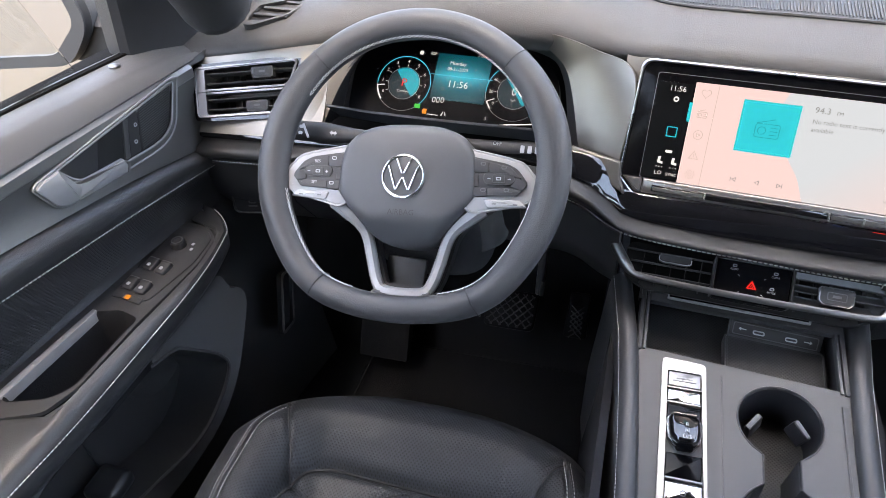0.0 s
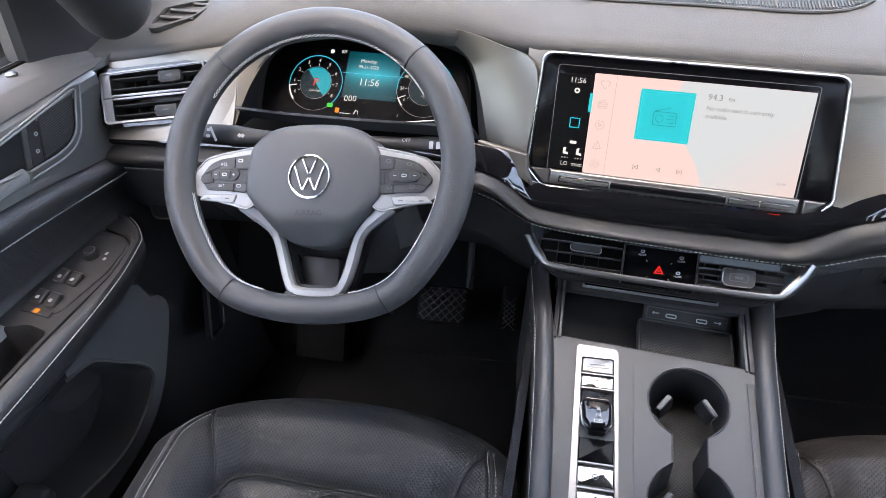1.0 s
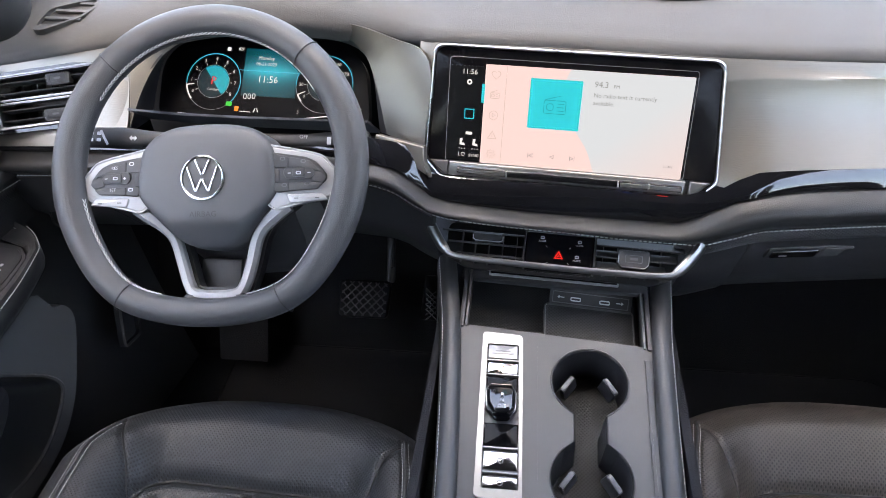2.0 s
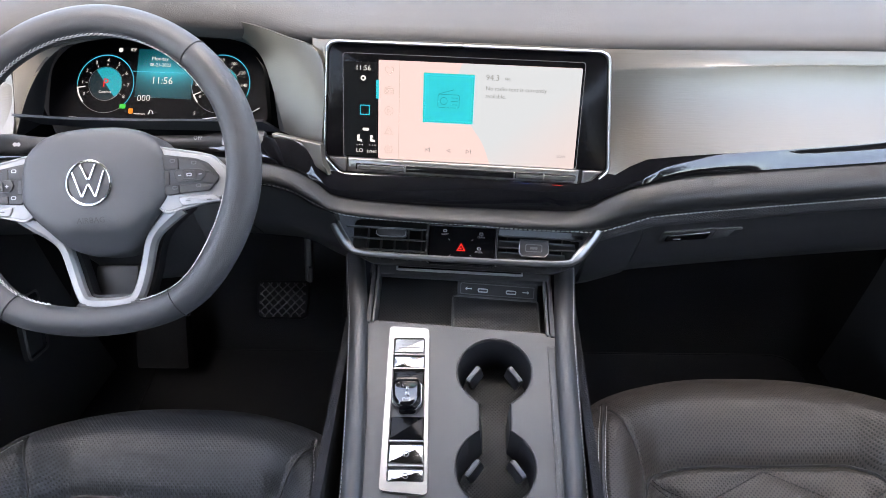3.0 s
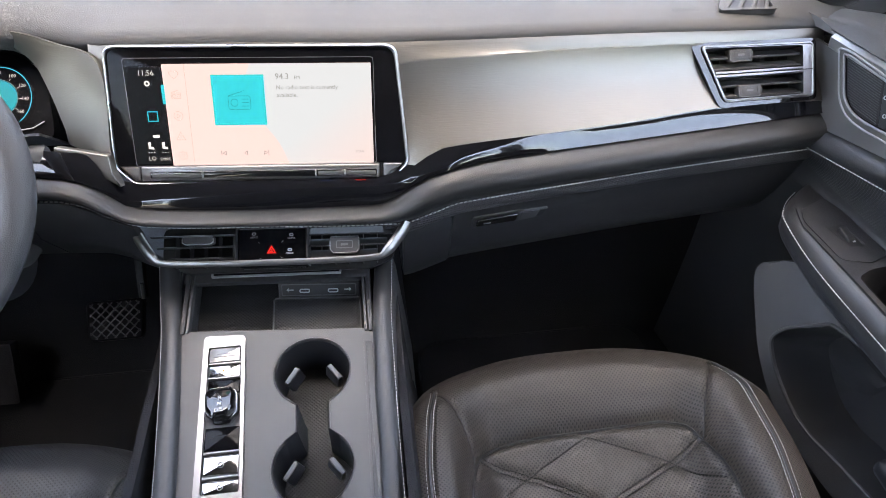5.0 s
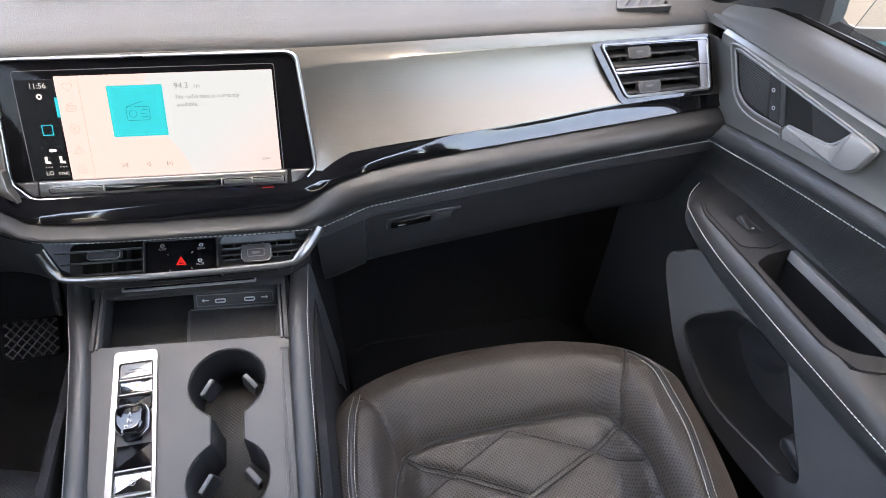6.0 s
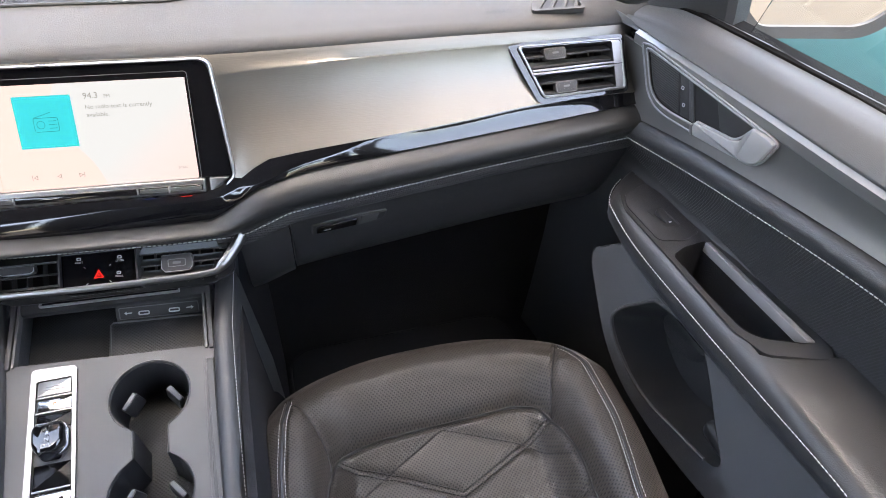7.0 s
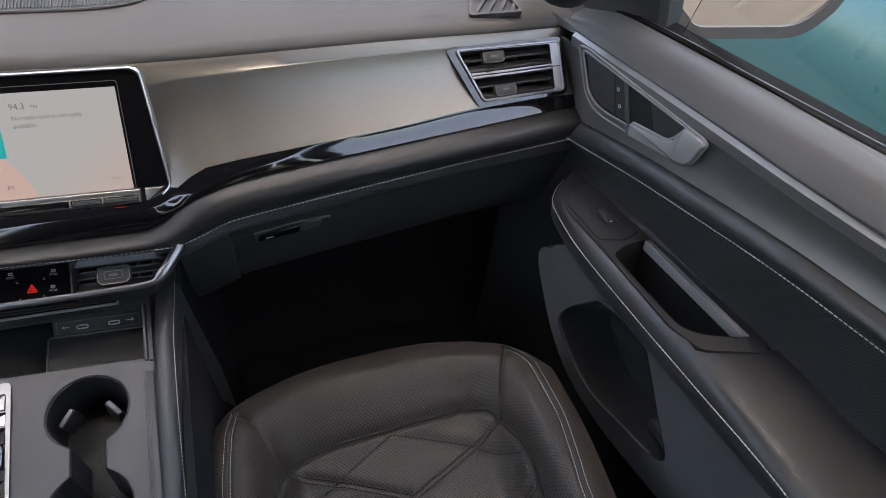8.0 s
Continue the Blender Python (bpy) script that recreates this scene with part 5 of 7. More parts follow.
way = spline(half + [(-x, y, z) for x, y, z in half[-2::-1]], 6)
rows = []
for k, p in enumerate(way):
    d = (way[min(k + 1, len(way) - 1)] - way[max(k - 1, 0)])
    n = Vector((-d.y, d.x, 0)).normalized()
    w = 0.0064 + 0.0024 * smooth((abs(p.x) - 0.05) / 0.03)
    rows.append([p + n * (w * f) + Vector((0, 0, h)) for f, h in ((-1, -0.012), (-1, -0.004), (-0.55, 0.0), (0.45, 0.0), (1, -0.005), (1, -0.012))])
part("lower_spoke", loft(rows, True, True), SILVER, wheel, "satin silver U-shaped lower spoke", sharp=25)
rows = [[p + Vector((q[0] * 0.010, q[1] * 0.010, q[2])) for q in ((1, 0, -0.014), (0, 1, -0.014), (-1, 0, -0.014), (-1, 0, -0.03), (0, 1, -0.03), (1, 0, -0.03))] for p in way]
part("lower_spoke_back", loft(rows, True, True), DARK, wheel)
part("spoke_root", plate(outline_round([(-0.036, -0.143), (0.036, -0.143), (0.050, -0.168), (-0.050, -0.168)], 0.01), -0.030, -0.020, 0.004), RIM, wheel)

# column shroud and stalks
col = thing("steering_column", WM, "black steering column shroud behind the wheel", "steering column")
rows = []
for z, w, h, y0 in ((-0.045, 0.060, 0.055, -0.03), (-0.07, 0.068, 0.062, -0.04), (-0.13, 0.072, 0.070, -0.05), (-0.24, 0.075, 0.075, -0.04)):
    rows.append([(w * math.copysign(abs(math.cos(q)) ** 0.7, math.cos(q)), y0 + h * math.copysign(abs(math.sin(q)) ** 0.7, math.sin(q)), z) for q in (2 * math.pi * i / 32 for i in range(32))])
part("shroud", loft(rows, True, True), PLASTIC, col, sharp=60)
low = []
for y, w, h, zc in ((0.872, 0.070, 0.030, 0.575), (0.885, 0.088, 0.052, 0.545), (0.93, 0.094, 0.066, 0.530), (1.02, 0.094, 0.070, 0.520)):
    low.append([(-0.400 + w * math.copysign(abs(math.cos(q)) ** 0.6, math.cos(q)), y, zc + h * math.copysign(abs(math.sin(q)) ** 0.6, math.sin(q))) for q in (2 * math.pi * i / 36 for i in range(36))])
part("lower_shroud", loft(low, True, True), DOORGREY, col, "grained grey lower shroud", True, sharp=60)
part("column_lever", box((0.052, 0.05, 0.012), (0.0, -0.128, -0.060), 0.005), PLASTIC, col, "column adjuster lever")
ls = thing("light_switch", facing(-0.722, 0.948, 0.505, 10, 10), "black light switch panel with small symbols", "switch panel")
part("panel", plate(rect(0, 0, 0.056, 0.066, 0.010), -0.02, 0.001, 0.002), DARK, ls)
part("rim", tube([(x, y, 0.001) for x, y in rect(0, 0, 0.058, 0.068, 0.011)], 0.0012, 5, True), GREY, ls)
for y in (0.012, -0.014):
    part("symbol", ringplate(rect(0.002, y, 0.012, 0.007, 0.002), rect(0.002, y, 0.008, 0.004, 0.001), 0.001, 0.0018), GREYMARK, ls)
    part("symbol", plate(rect(0.002, y - 0.008, 0.014, 0.0022), 0.001, 0.0018), GREYMARK, ls)
st = thing("indicator_stalk", pose(-0.545, 0.880, 0.665, 47), "black indicator stalk with light symbols", "stalk")
part("lever", loft([[(x, h * math.sin(q) * (0.8 if math.sin(q) < 0 else 1), 0.010 * math.cos(q)) for q in (2 * math.pi * i / 16 for i in range(16))] for x, h in ((-0.048, 0.009), (-0.046, 0.014), (0.010, 0.015), (0.040, 0.0115), (0.075, 0.009), (0.12, 0.009))], True, True), PLASTIC, st, sharp=50)
for j, y in enumerate((0.005, -0.003)):
    for x in (-0.030, -0.020):
        part("marking", plate(rect(x, y, 0.0055, 0.004, 0.0015), 0.0085, 0.0100), WHITEMARK, st)
part("marking", box((0.0028, 0.020, 0.001), (-0.013, 0.0, 0.0098), turn=pose(0, 0, 0, 0, 0, 30)), WHITEMARK, st)
part("marking", plate(rect(-0.041, 0.0, 0.004, 0.006, 0.001), 0.0085, 0.0098), WHITEMARK, st)
part("marking", plate([(0.020, 0.0), (0.023, 0.003), (0.023, 0.0015), (0.027, 0.0015), (0.027, 0.003), (0.030, 0.0), (0.027, -0.003), (0.027, -0.0015), (0.023, -0.0015), (0.023, -0.003)], 0.0085, 0.0104), WHITEMARK, st)
wp = thing("wiper_stalk", pose(-0.265, 0.912, 0.648, 47), "black wiper stalk with rotary end", "stalk")
part("lever", loft([[(x, h * math.sin(q), 0.010 * math.cos(q)) for q in (2 * math.pi * i / 16 for i in range(16))] for x, h in ((-0.12, 0.009), (-0.05, 0.010), (-0.03, 0.0125), (0.008, 0.0135))], True, True), PLASTIC, wp, sharp=50)
part("end_ring", loft([[(x, h * math.sin(q), h * 0.8 * math.cos(q)) for q in (2 * math.pi * i / 20 for i in range(20))] for x, h in ((0.009, 0.0145), (0.012, 0.016), (0.024, 0.016), (0.028, 0.013))], True, True), GREY, wp, "ribbed grey end knob", sharp=50)
words("marking", "OFF", 0.0065, pose(-0.052, 0.004, 0.0105), WHITEMARK, wp)
for x in (-0.02, -0.011, -0.002):
    part("marking", plate(rect(x, 0.0, 0.005, 0.009, 0.001), 0.0090, 0.0106), WHITEMARK, wp)

# ---------------------------------------------------------------- instrument cluster
KX = Vector((1, -0.06, -0.02)).normalized()
KY = Vector((0.024, 0.058, 0.057))
KY = (KY - KX * KY.dot(KX)).normalized()
KZ = KX.cross(KY)
KM = Matrix(((KX.x, KY.x, KZ.x, -0.38), (KX.y, KY.y, KZ.y, 1.02), (KX.z, KY.z, KZ.z, 0.675), (0, 0, 0, 1)))
cl = thing("instrument_cluster", KM, "digital instrument cluster with two blue dials", "instrument cluster")
SHAPE = outline_round([(-0.172, -0.060), (0.132, -0.055), (0.118, 0.030), (0.085, 0.058), (-0.03, 0.068), (-0.150, 0.050), (-0.176, 0.02)], 0.02)
part("panel", plate(SHAPE, -0.02, -0.004), CLUSTERGLASS, cl, "black glass cluster panel")
part("lower_line", tube([(-0.142, -0.052, -0.002), (-0.08, -0.056, -0.002), (0.03, -0.050, -0.002), (0.105, -0.038, -0.002), (0.118, -0.030, -0.002)], 0.0009, 5), SATIN, cl)
CX1, CX2 = (-0.0970, -0.0045), (0.0620, 0.0010)
for (cx, cy), lo in ((CX1, 1), (CX2, 0)):
    for r, mt, z, nm in ((0.040, TEALBRIGHT, -0.0036, "dial_ring"), (0.0235, GREYMARK, -0.0034, "dial_inner_ring")):
        full = np.linspace(radians(-50), radians(185), 60) if nm == "dial_ring" else np.linspace(0, radians(360), 60)
        t = 0.0013 if nm == "dial_ring" else 0.0005
        bm = loft([[(cx + (r - t) * math.cos(q), cy + (r - t) * math.sin(q), z), (cx + r * math.cos(q), cy + r * math.sin(q), z)] for q in full])
        part(nm, bm, mt, cl, "glowing blue dial ring")
    part("dial_edge", loft([[(cx + r * math.cos(q), cy + r * math.sin(q), -0.0036) for r in (0.0394, 0.040)] for q in np.linspace(radians(185), radians(310), 30)]), GREYMARK, cl)
    part("dial_face", plate([(cx + 0.0225 * math.cos(2 * math.pi * i / 40), cy + 0.0225 * math.sin(2 * math.pi * i / 40)) for i in range(40)], -0.0038, -0.0035), TEALGLOW, cl, "dark teal dial face")
    sect = [(cx, cy)] + [(cx + 0.0226 * math.cos(q), cy + 0.0226 * math.sin(q)) for q in np.linspace(radians(-52), radians(128), 20)]
    part("dial_sweep", plate(sect, -0.0035, -0.0033), glow("dial_sweep", (0.0, 0.40, 0.52), 1.0), cl)
    labels = [str(i) for i in range(9)] if lo else ["0", "20", "40", "60", "80", "100", "120", "140", "160"]
    for i, w in enumerate(labels):
        q = radians((208 - i * 30) if lo else (215 - i * 31))
        words("dial_number", w, 0.0068 if lo else 0.0060, at2(cx + 0.0320 * math.cos(q), cy + 0.0320 * math.sin(q), -0.0030), LIT, cl)
        part("dial_tick", box((0.003, 0.0007, 0.0002), (cx + 0.0262 * math.cos(q), cy + 0.0262 * math.sin(q), -0.0031), turn=pose(0, 0, 0, 0, 0, math.degrees(q))), LIT, cl)
for (cx, cy), a0, a1 in ((CX1, 190, 222), (CX2, 205, 222)):
    part("needle_arc", loft([[(cx + r * math.cos(q), cy + r * math.sin(q), -0.0030) for r in (0.0378, 0.040)] for q in np.linspace(radians(a0), radians(a1), 14)]), LIT, cl, "lit white dial pointer")
    part("needle", box((0.0120, 0.0014, 0.0003), (cx + 0.0340 * math.cos(radians(a0)), cy + 0.0340 * math.sin(radians(a0)), -0.0028), turn=pose(0, 0, 0, 0, 0, a0)), LIT, cl)
words("gear_word", "P", 0.0165, at2(CX1[0] + 0.0005, CX1[1] + 0.0005, -0.0028), LITRED, cl)
words("mode_word", "Comfort", 0.0050, at2(CX1[0] + 0.001, CX1[1] - 0.0115, -0.0028), LIT, cl)
words("speed_word", "0", 0.0150, at2(CX2[0], CX2[1], -0.0028), LIT, cl)
words("unit_word", "mph", 0.0045, at2(CX2[0], CX2[1] - 0.011, -0.0028), LIT, cl)
FIELD = glow("centre_field", (0.0, 0.4, 0.5), 0.9)
fn, fl = FIELD.node_tree.nodes, FIELD.node_tree.links.new


def sums(op, a, b=None):
    n = fn.new("ShaderNodeMath")
    n.operation = op
    for k, v in enumerate((a, b)):
        if v is None:
            continue
        if isinstance(v, (int, float)):
            n.inputs[k].default_value = v
        else:
            fl(v, n.inputs[k])
    return n.outputs[0]


co = fn.new("ShaderNodeTexCoord")
sep = fn.new("ShaderNodeSeparateXYZ")
fl(co.outputs["Object"], sep.inputs[0])
up = sums("POWER", sums("ABSOLUTE", sums("DIVIDE", sums("SUBTRACT", sep.outputs[1], 0.0140), 0.0095)), 1.6)
side = sums("SUBTRACT", 1.0, sums("POWER", sums("ABSOLUTE", sums("DIVIDE", sums("ADD", sep.outputs[0], 0.0160), 0.052)), 2.0))
level = sums("ADD", sums("MULTIPLY", sums("DIVIDE", 0.85, sums("ADD", 1.0, up)), side), 0.03)
tone = fn.new("ShaderNodeMix")
tone.data_type = "RGBA"
tone.inputs["A"].default_value, tone.inputs["B"].default_value = (0, 0, 0, 1), (0.0, 0.62, 0.85, 1)
fl(level, tone.inputs["Factor"])
fl(tone.outputs["Result"], fn["Principled BSDF"].inputs["Emission Color"])
part("centre_glow", plate(rect(-0.0160, 0.012, 0.078, 0.066), -0.0040, -0.0037), FIELD, cl, "teal centre field with a bright horizon")
part("horizon", box((0.090, 0.0008, 0.0002), (-0.0160, 0.0140, -0.0034)), TEALBRIGHT, cl)
words("day_word", "Monday", 0.0074, at2(-0.0240, 0.0320, -0.0030), LIT, cl)
words("date_word", "08-21-2023", 0.0064, at2(-0.0230, 0.0235, -0.0030), LIT, cl)
words("clock_word", "11:56", 0.0136, at2(-0.0185, 0.0020, -0.0030), LIT, cl)
words("temperature_word", "82F", 0.0058, at2(-0.0620, 0.0430, -0.0030), LIT, cl)
words("clock_small", "11:56", 0.0060, at2(0.0080, 0.0460, -0.0030), LIT, cl)
for k in range(3):
    part("belt_icon", ringplate(rect(-0.0480 + 0.0062 * k, -0.0225 + 0.0004 * k, 0.0045, 0.0075, 0.002), rect(-0.0480 + 0.0062 * k, -0.0225 + 0.0004 * k, 0.0030, 0.0055, 0.001), -0.0034, -0.0030), LIT, cl)
part("eco_icon", plate(rect(-0.0700, -0.0345, 0.0085, 0.0060, 0.0015), -0.0034, -0.0030), LITGREEN, cl)
part("fuel_icon", plate(rect(-0.0580, -0.0405, 0.0060, 0.0070, 0.001), -0.0034, -0.0030), LITORANGE, cl)
part("fuel_line", box((0.016, 0.0010, 0.0003), (-0.0455, -0.0440, -0.0031)), LIT, cl)
part("lane_icon", plate([(-0.034, -0.044), (-0.032, -0.044), (-0.0305, -0.038), (-0.0315, -0.038)], -0.0034, -0.0030), LIT, cl)
part("lane_icon", plate([(-0.026, -0.0435), (-0.0275, -0.0435), (-0.0295, -0.038), (-0.0285, -0.038)], -0.0034, -0.0030), LIT, cl)
part("brake_icon", plate(rect(-0.0850 + 0.005, 0.0425, 0.0055, 0.0055, 0.002), -0.0034, -0.0030), LIT, cl)
words("range_word", "5", 0.0062, at2(0.0300, -0.0400, -0.0030), LIT, cl)
part("belt_warning", plate(rect(0.0300, 0.0420, 0.0030, 0.0080, 0.0012), -0.0034, -0.0030), LITRED, cl, "lit red belt warning")
# cowl round the cluster
cowl = thing("cluster_cowl", KM, "grey instrument cowl with metal edge", "instrument cowl")
back = spline([(-0.182, -0.062, -0.006), (-0.176, 0.025, -0.006), (-0.140, 0.057, -0.006), (-0.03, 0.070, -0.006), (0.085, 0.060, -0.006), (0.122, 0.030, -0.006), (0.146, -0.058, -0.006)], 8)
mouth = spline([(-0.567, 0.931, 0.641), (-0.548, 0.975, 0.690), (-0.520, 1.012, 0.722), (-0.460, 1.036, 0.741), (-0.38, 1.044, 0.746), (-0.30, 1.032, 0.741), (-0.256, 1.004, 0.727), (-0.238, 0.980, 0.700), (-0.222, 0.947, 0.641)], 6)
outer = spline([(-0.605, 0.925, 0.639), (-0.590, 0.965, 0.695), (-0.560, 1.000, 0.733), (-0.475, 1.030, 0.757), (-0.38, 1.040, 0.764), (-0.29, 1.022, 0.759), (-0.215, 0.985, 0.753), (-0.163, 0.955, 0.735), (-0.170, 0.915, 0.636)], 6)
mid = [a.lerp(b, 0.5) + Vector((0, -0.003, 0.001)) for a, b in zip(mouth, outer)]
part("metal_lip", thick(loft([mouth, mid, outer]), 0.004), BRUSHED, cowl, "brushed metal cowl face", True, sharp=60)
bm = plate(outline_round([(-0.040, 0.0147), (-0.028, 0.0128), (0.0221, 0.0053), (0.0242, -0.0144), (0.0328, -0.0317), (0.0062, -0.0171), (-0.0118, -0.0053), (-0.0217, 0.005), (-0.0405, 0.0099)], 0.001), -0.014, 0.0, 0.0014)
bm.transform(facing(-0.19, 0.905, 0.645, 25, -8))
part("metal_tongue", bm, BRUSHED, cowl, "brushed metal tongue below the cowl", True, sharp=25)
backw = [KM @ p for p in back]
part("inner_wall", thick(loft([resample(backw, len(mouth)), mouth]), 0.003), DARK, cowl, "matt black inner wall", True, sharp=60)
part("floor", thick(loft([[(-0.168, -0.070, 0.070), (-0.1, -0.072, 0.072), (0.0, -0.070, 0.072), (0.150, -0.064, 0.070)], [(-0.182, -0.060, -0.006), (-0.1, -0.062, -0.006), (0.0, -0.060, -0.006), (0.146, -0.056, -0.006)]]), 0.003), DARK, cowl)

# ---------------------------------------------------------------- seats
CENTRE = line({0.30: (0.222,), 0.45: (0.236,), 0.60: (0.256,), 0.66: (0.268,), 0.71: (0.284,), 0.735: (0.302,), 0.76: (0.318,), 0.785: (0.327,), 0.81: (0.322,), 0.83: (0.308,), 0.845: (0.285,), 0.855: (0.25,)})


def gap_to(x, y, pts):
    """Distance of every grid point from a run of straight lengths."""
    best = np.full(np.shape(x), 9.0)
    for (ax, ay), (bx, by) in zip(pts, pts[1:]):
        ux, uy = bx - ax, by - ay
        t = np.clip(((x - ax) * ux + (y - ay) * uy) / (ux * ux + uy * uy + 1e-12), 0, 1)
        best = np.minimum(best, np.hypot(x - ax - ux * t, y - ay - uy * t))
    return best


def ease(t):
    t = np.clip(t, 0, 1)
    return t * t * (3 - 2 * t)


INSERT = outline_round([(-0.155, 0.28), (-0.170, 0.625), (-0.143, 0.698), (-0.085, 0.7095), (0.115, 0.7135), (0.142, 0.7020), (0.166, 0.625), (0.152, 0.28)], [0.02, 0.05, 0.03, 0.03, 0.025, 0.03, 0.06, 0.02], 8)
QUILT = [[(-0.146, 0.683), (-0.075, 0.656), (0.009, 0.614), (0.082, 0.646), (0.150, 0.676)], [(-0.162, 0.615), (-0.0814, 0.662), (0.002, 0.7035), (0.010, 0.7005), (0.111, 0.659), (0.161, 0.612)], [(-0.10, 0.53), (0.009, 0.590), (0.09, 0.535), (0.158, 0.565)]]
BOLSTER = {-1: [(-0.158, 0.650), (-0.158, 0.69), (-0.177, 0.739), (-0.199, 0.7705)], 1: [(0.153, 0.672), (0.164, 0.711), (0.180, 0.745), (0.197, 0.777)]}
PIPE = {-1: line({0.28: (0.212,), 0.62: (0.218,), 0.72: (0.208,), 0.754: (0.2006,), 0.775: (0.197,), 0.86: (0.196,)}), 1: line({0.28: (0.185,), 0.52: (0.201,), 0.574: (0.210,), 0.642: (0.2185,), 0.712: (0.2180,), 0.75: (0.209,), 0.777: (0.198,), 0.86: (0.196,)})}


def front_edge(dx):
    return 0.852 - 0.055 * (np.abs(dx) / 0.215) ** 2.6


TABLE = np.linspace(0.28, 0.86, 400)
CENTRE_Z = np.array([CENTRE(y)[0] for y in TABLE])
PIPE_X = {s: np.array([PIPE[s](y)[0] for y in TABLE]) for s in (-1, 1)}


def seat_height(dx, act, flip):
    """Height of the cushion; the front roll follows the curved front edge."""
    dx, act = np.asarray(dx, float), np.asarray(act, float)
    dxs = dx * flip
    v = (act - 0.30) / (front_edge(dx) - 0.30)
    full = 0.30 + 0.552 * v
    y = np.where(v > 0.88, full, act + (full - act) * ease((v - 0.7) / 0.18))
    z = np.interp(y, TABLE, CENTRE_Z)
    ridge = 0.338 - 0.02 * ease((0.62 - y) / 0.3)
    z = z + ease((np.abs(dx) - 0.120) / 0.075) * np.maximum(0.0, ridge - z) * (1 - 0.9 * ease((y - 0.765) / 0.045))
    g = gap_to(dxs, act, INSERT)
    z = z - 0.0075 * np.exp(-(g / 0.0065) ** 2)
    inner = (g > 0.002) & (np.abs(dxs) < 0.164) & (act < 0.712)
    for k, q in enumerate(QUILT):
        g = gap_to(dxs, act, q)
        z = z - inner * (0.0042 if k != 1 else 0.0030) * np.exp(-(g / 0.0075) ** 2)
    for s in (-1, 1):
        g = gap_to(dxs, act, [(p.x, p.y) for p in spline([(x, y, 0) for x, y in BOLSTER[s]], 5)])
        z = z - 0.0036 * np.exp(-(g / 0.0040) ** 2)
    edge = np.where(dxs > 0, np.interp(act, TABLE, PIPE_X[1]), np.interp(act, TABLE, PIPE_X[-1]))
    z = z - 0.0025 * np.exp(-((np.abs(dx) - edge + 0.0045) / 0.0022) ** 2) * (act < 0.776)
    e = np.maximum(0.0, np.abs(dx) - edge)
    return z - 14 * e * e


def car_seat(name, cx, cy, flip, mat, label):
    t = thing(name, pose(cx, cy, 0.0), label, "car seat", "front seats")
    nx, ny = 300, 280
    half = 0.246
    dx = np.linspace(-half, half, nx + 1)[None, :]
    v = np.linspace(0, 1, ny + 1)[:, None]
    ys = 0.30 + (front_edge(dx) - 0.30) * v
    zs = seat_height(np.broadcast_to(dx, ys.shape), ys, flip)
    rows = [[(float(dx[0, i]), float(ys[j, i]) - 0.55, float(zs[j, i])) for i in range(nx + 1)] for j in range(ny + 1)]
    part("cushion", loft(rows), mat, t, "perforated quilted seat cushion", sharp=80)
    edge = [rows[j][0] for j in range(ny + 1)] + rows[-1][1:] + [rows[j][-1] for j in range(ny - 1, -1, -1)]
    skirt = []
    for out, drop in ((0.0, 0.0), (0.004, 0.03), (0.003, 0.09), (-0.01, 0.16), (-0.03, 0.24)):
        ring = []
        for x, y, z in edge:
            d = Vector((x / 0.23, max(0.0, (y - 0.1) / 0.2), 0))
            d = d.normalized() if d.length else d
            ring.append((x + d.x * out, y + d.y * out * 1.0, max(0.06, z - drop)))
        skirt.append(ring)
    part("skirt", loft(skirt), CARBONSEAT, t, "ribbed black seat side", sharp=60)

    def over(pts, lift=0.0012):
        x, y = np.array([p[0] for p in pts]) * flip, np.array([p[1] for p in pts])
        return [(float(a), float(b) - 0.55, float(c) + lift) for a, b, c in zip(x, y, seat_height(x, y, flip))]

    def even(pts, n):
        return [(p.x, p.y) for p in resample([Vector((x, y, 0)) for x, y in pts], n)]
    # The black tube puts the groove's shadow into colour.
    part("insert_seam", tube(over(even(INSERT, 260), 0.0008), 0.0021, 5), THREADDARK, t, "dark sunken seam")
    bm = bmesh.new()
    for k, q in enumerate(QUILT):
        for off in ((-0.0034, 0.0034) if k != 1 else (0.0,)):
            pts = []
            for a, b in zip(q, q[1:]):
                a, b = Vector(a), Vector(b)
                n = Vector((-(b - a).y, (b - a).x)).normalized() * off
                pts += [tuple(a.lerp(b, k / 10) + n) for k in range(11)]
            stitches(over(pts, 0.0009), 0.0042, 0.0012, 0.0013, bm=bm)
    part("quilt_stitching", bm, THREADDARK, t, "dark diamond quilt stitching")
    for s in (-1, 1):
        line_pts = [(s * PIPE[s](y)[0], y) for y in np.linspace(0.30, 0.772, 80)]
        part("piping", tube(over(line_pts, 0.0010), 0.0019, 6), SEATPLAIN, t)
        part("side_stitching", stitches(over([(x - s * 0.0042, y) for x, y in line_pts], 0.0016), 0.0038, 0.0017, 0.0005), THREAD, t, "white thread seam")
        part("side_stitching", stitches(over([(x + s * 0.0042, y) for x, y in line_pts], 0.0014), 0.0038, 0.0017, 0.0004), THREAD, t, "white thread seam")
        part("panel_seam", tube(over(even([(p.x, p.y) for p in spline([(x, y, 0) for x, y in BOLSTER[s]], 6)], 40), 0.0006), 0.0012, 5), THREADDARK, t)
    return t


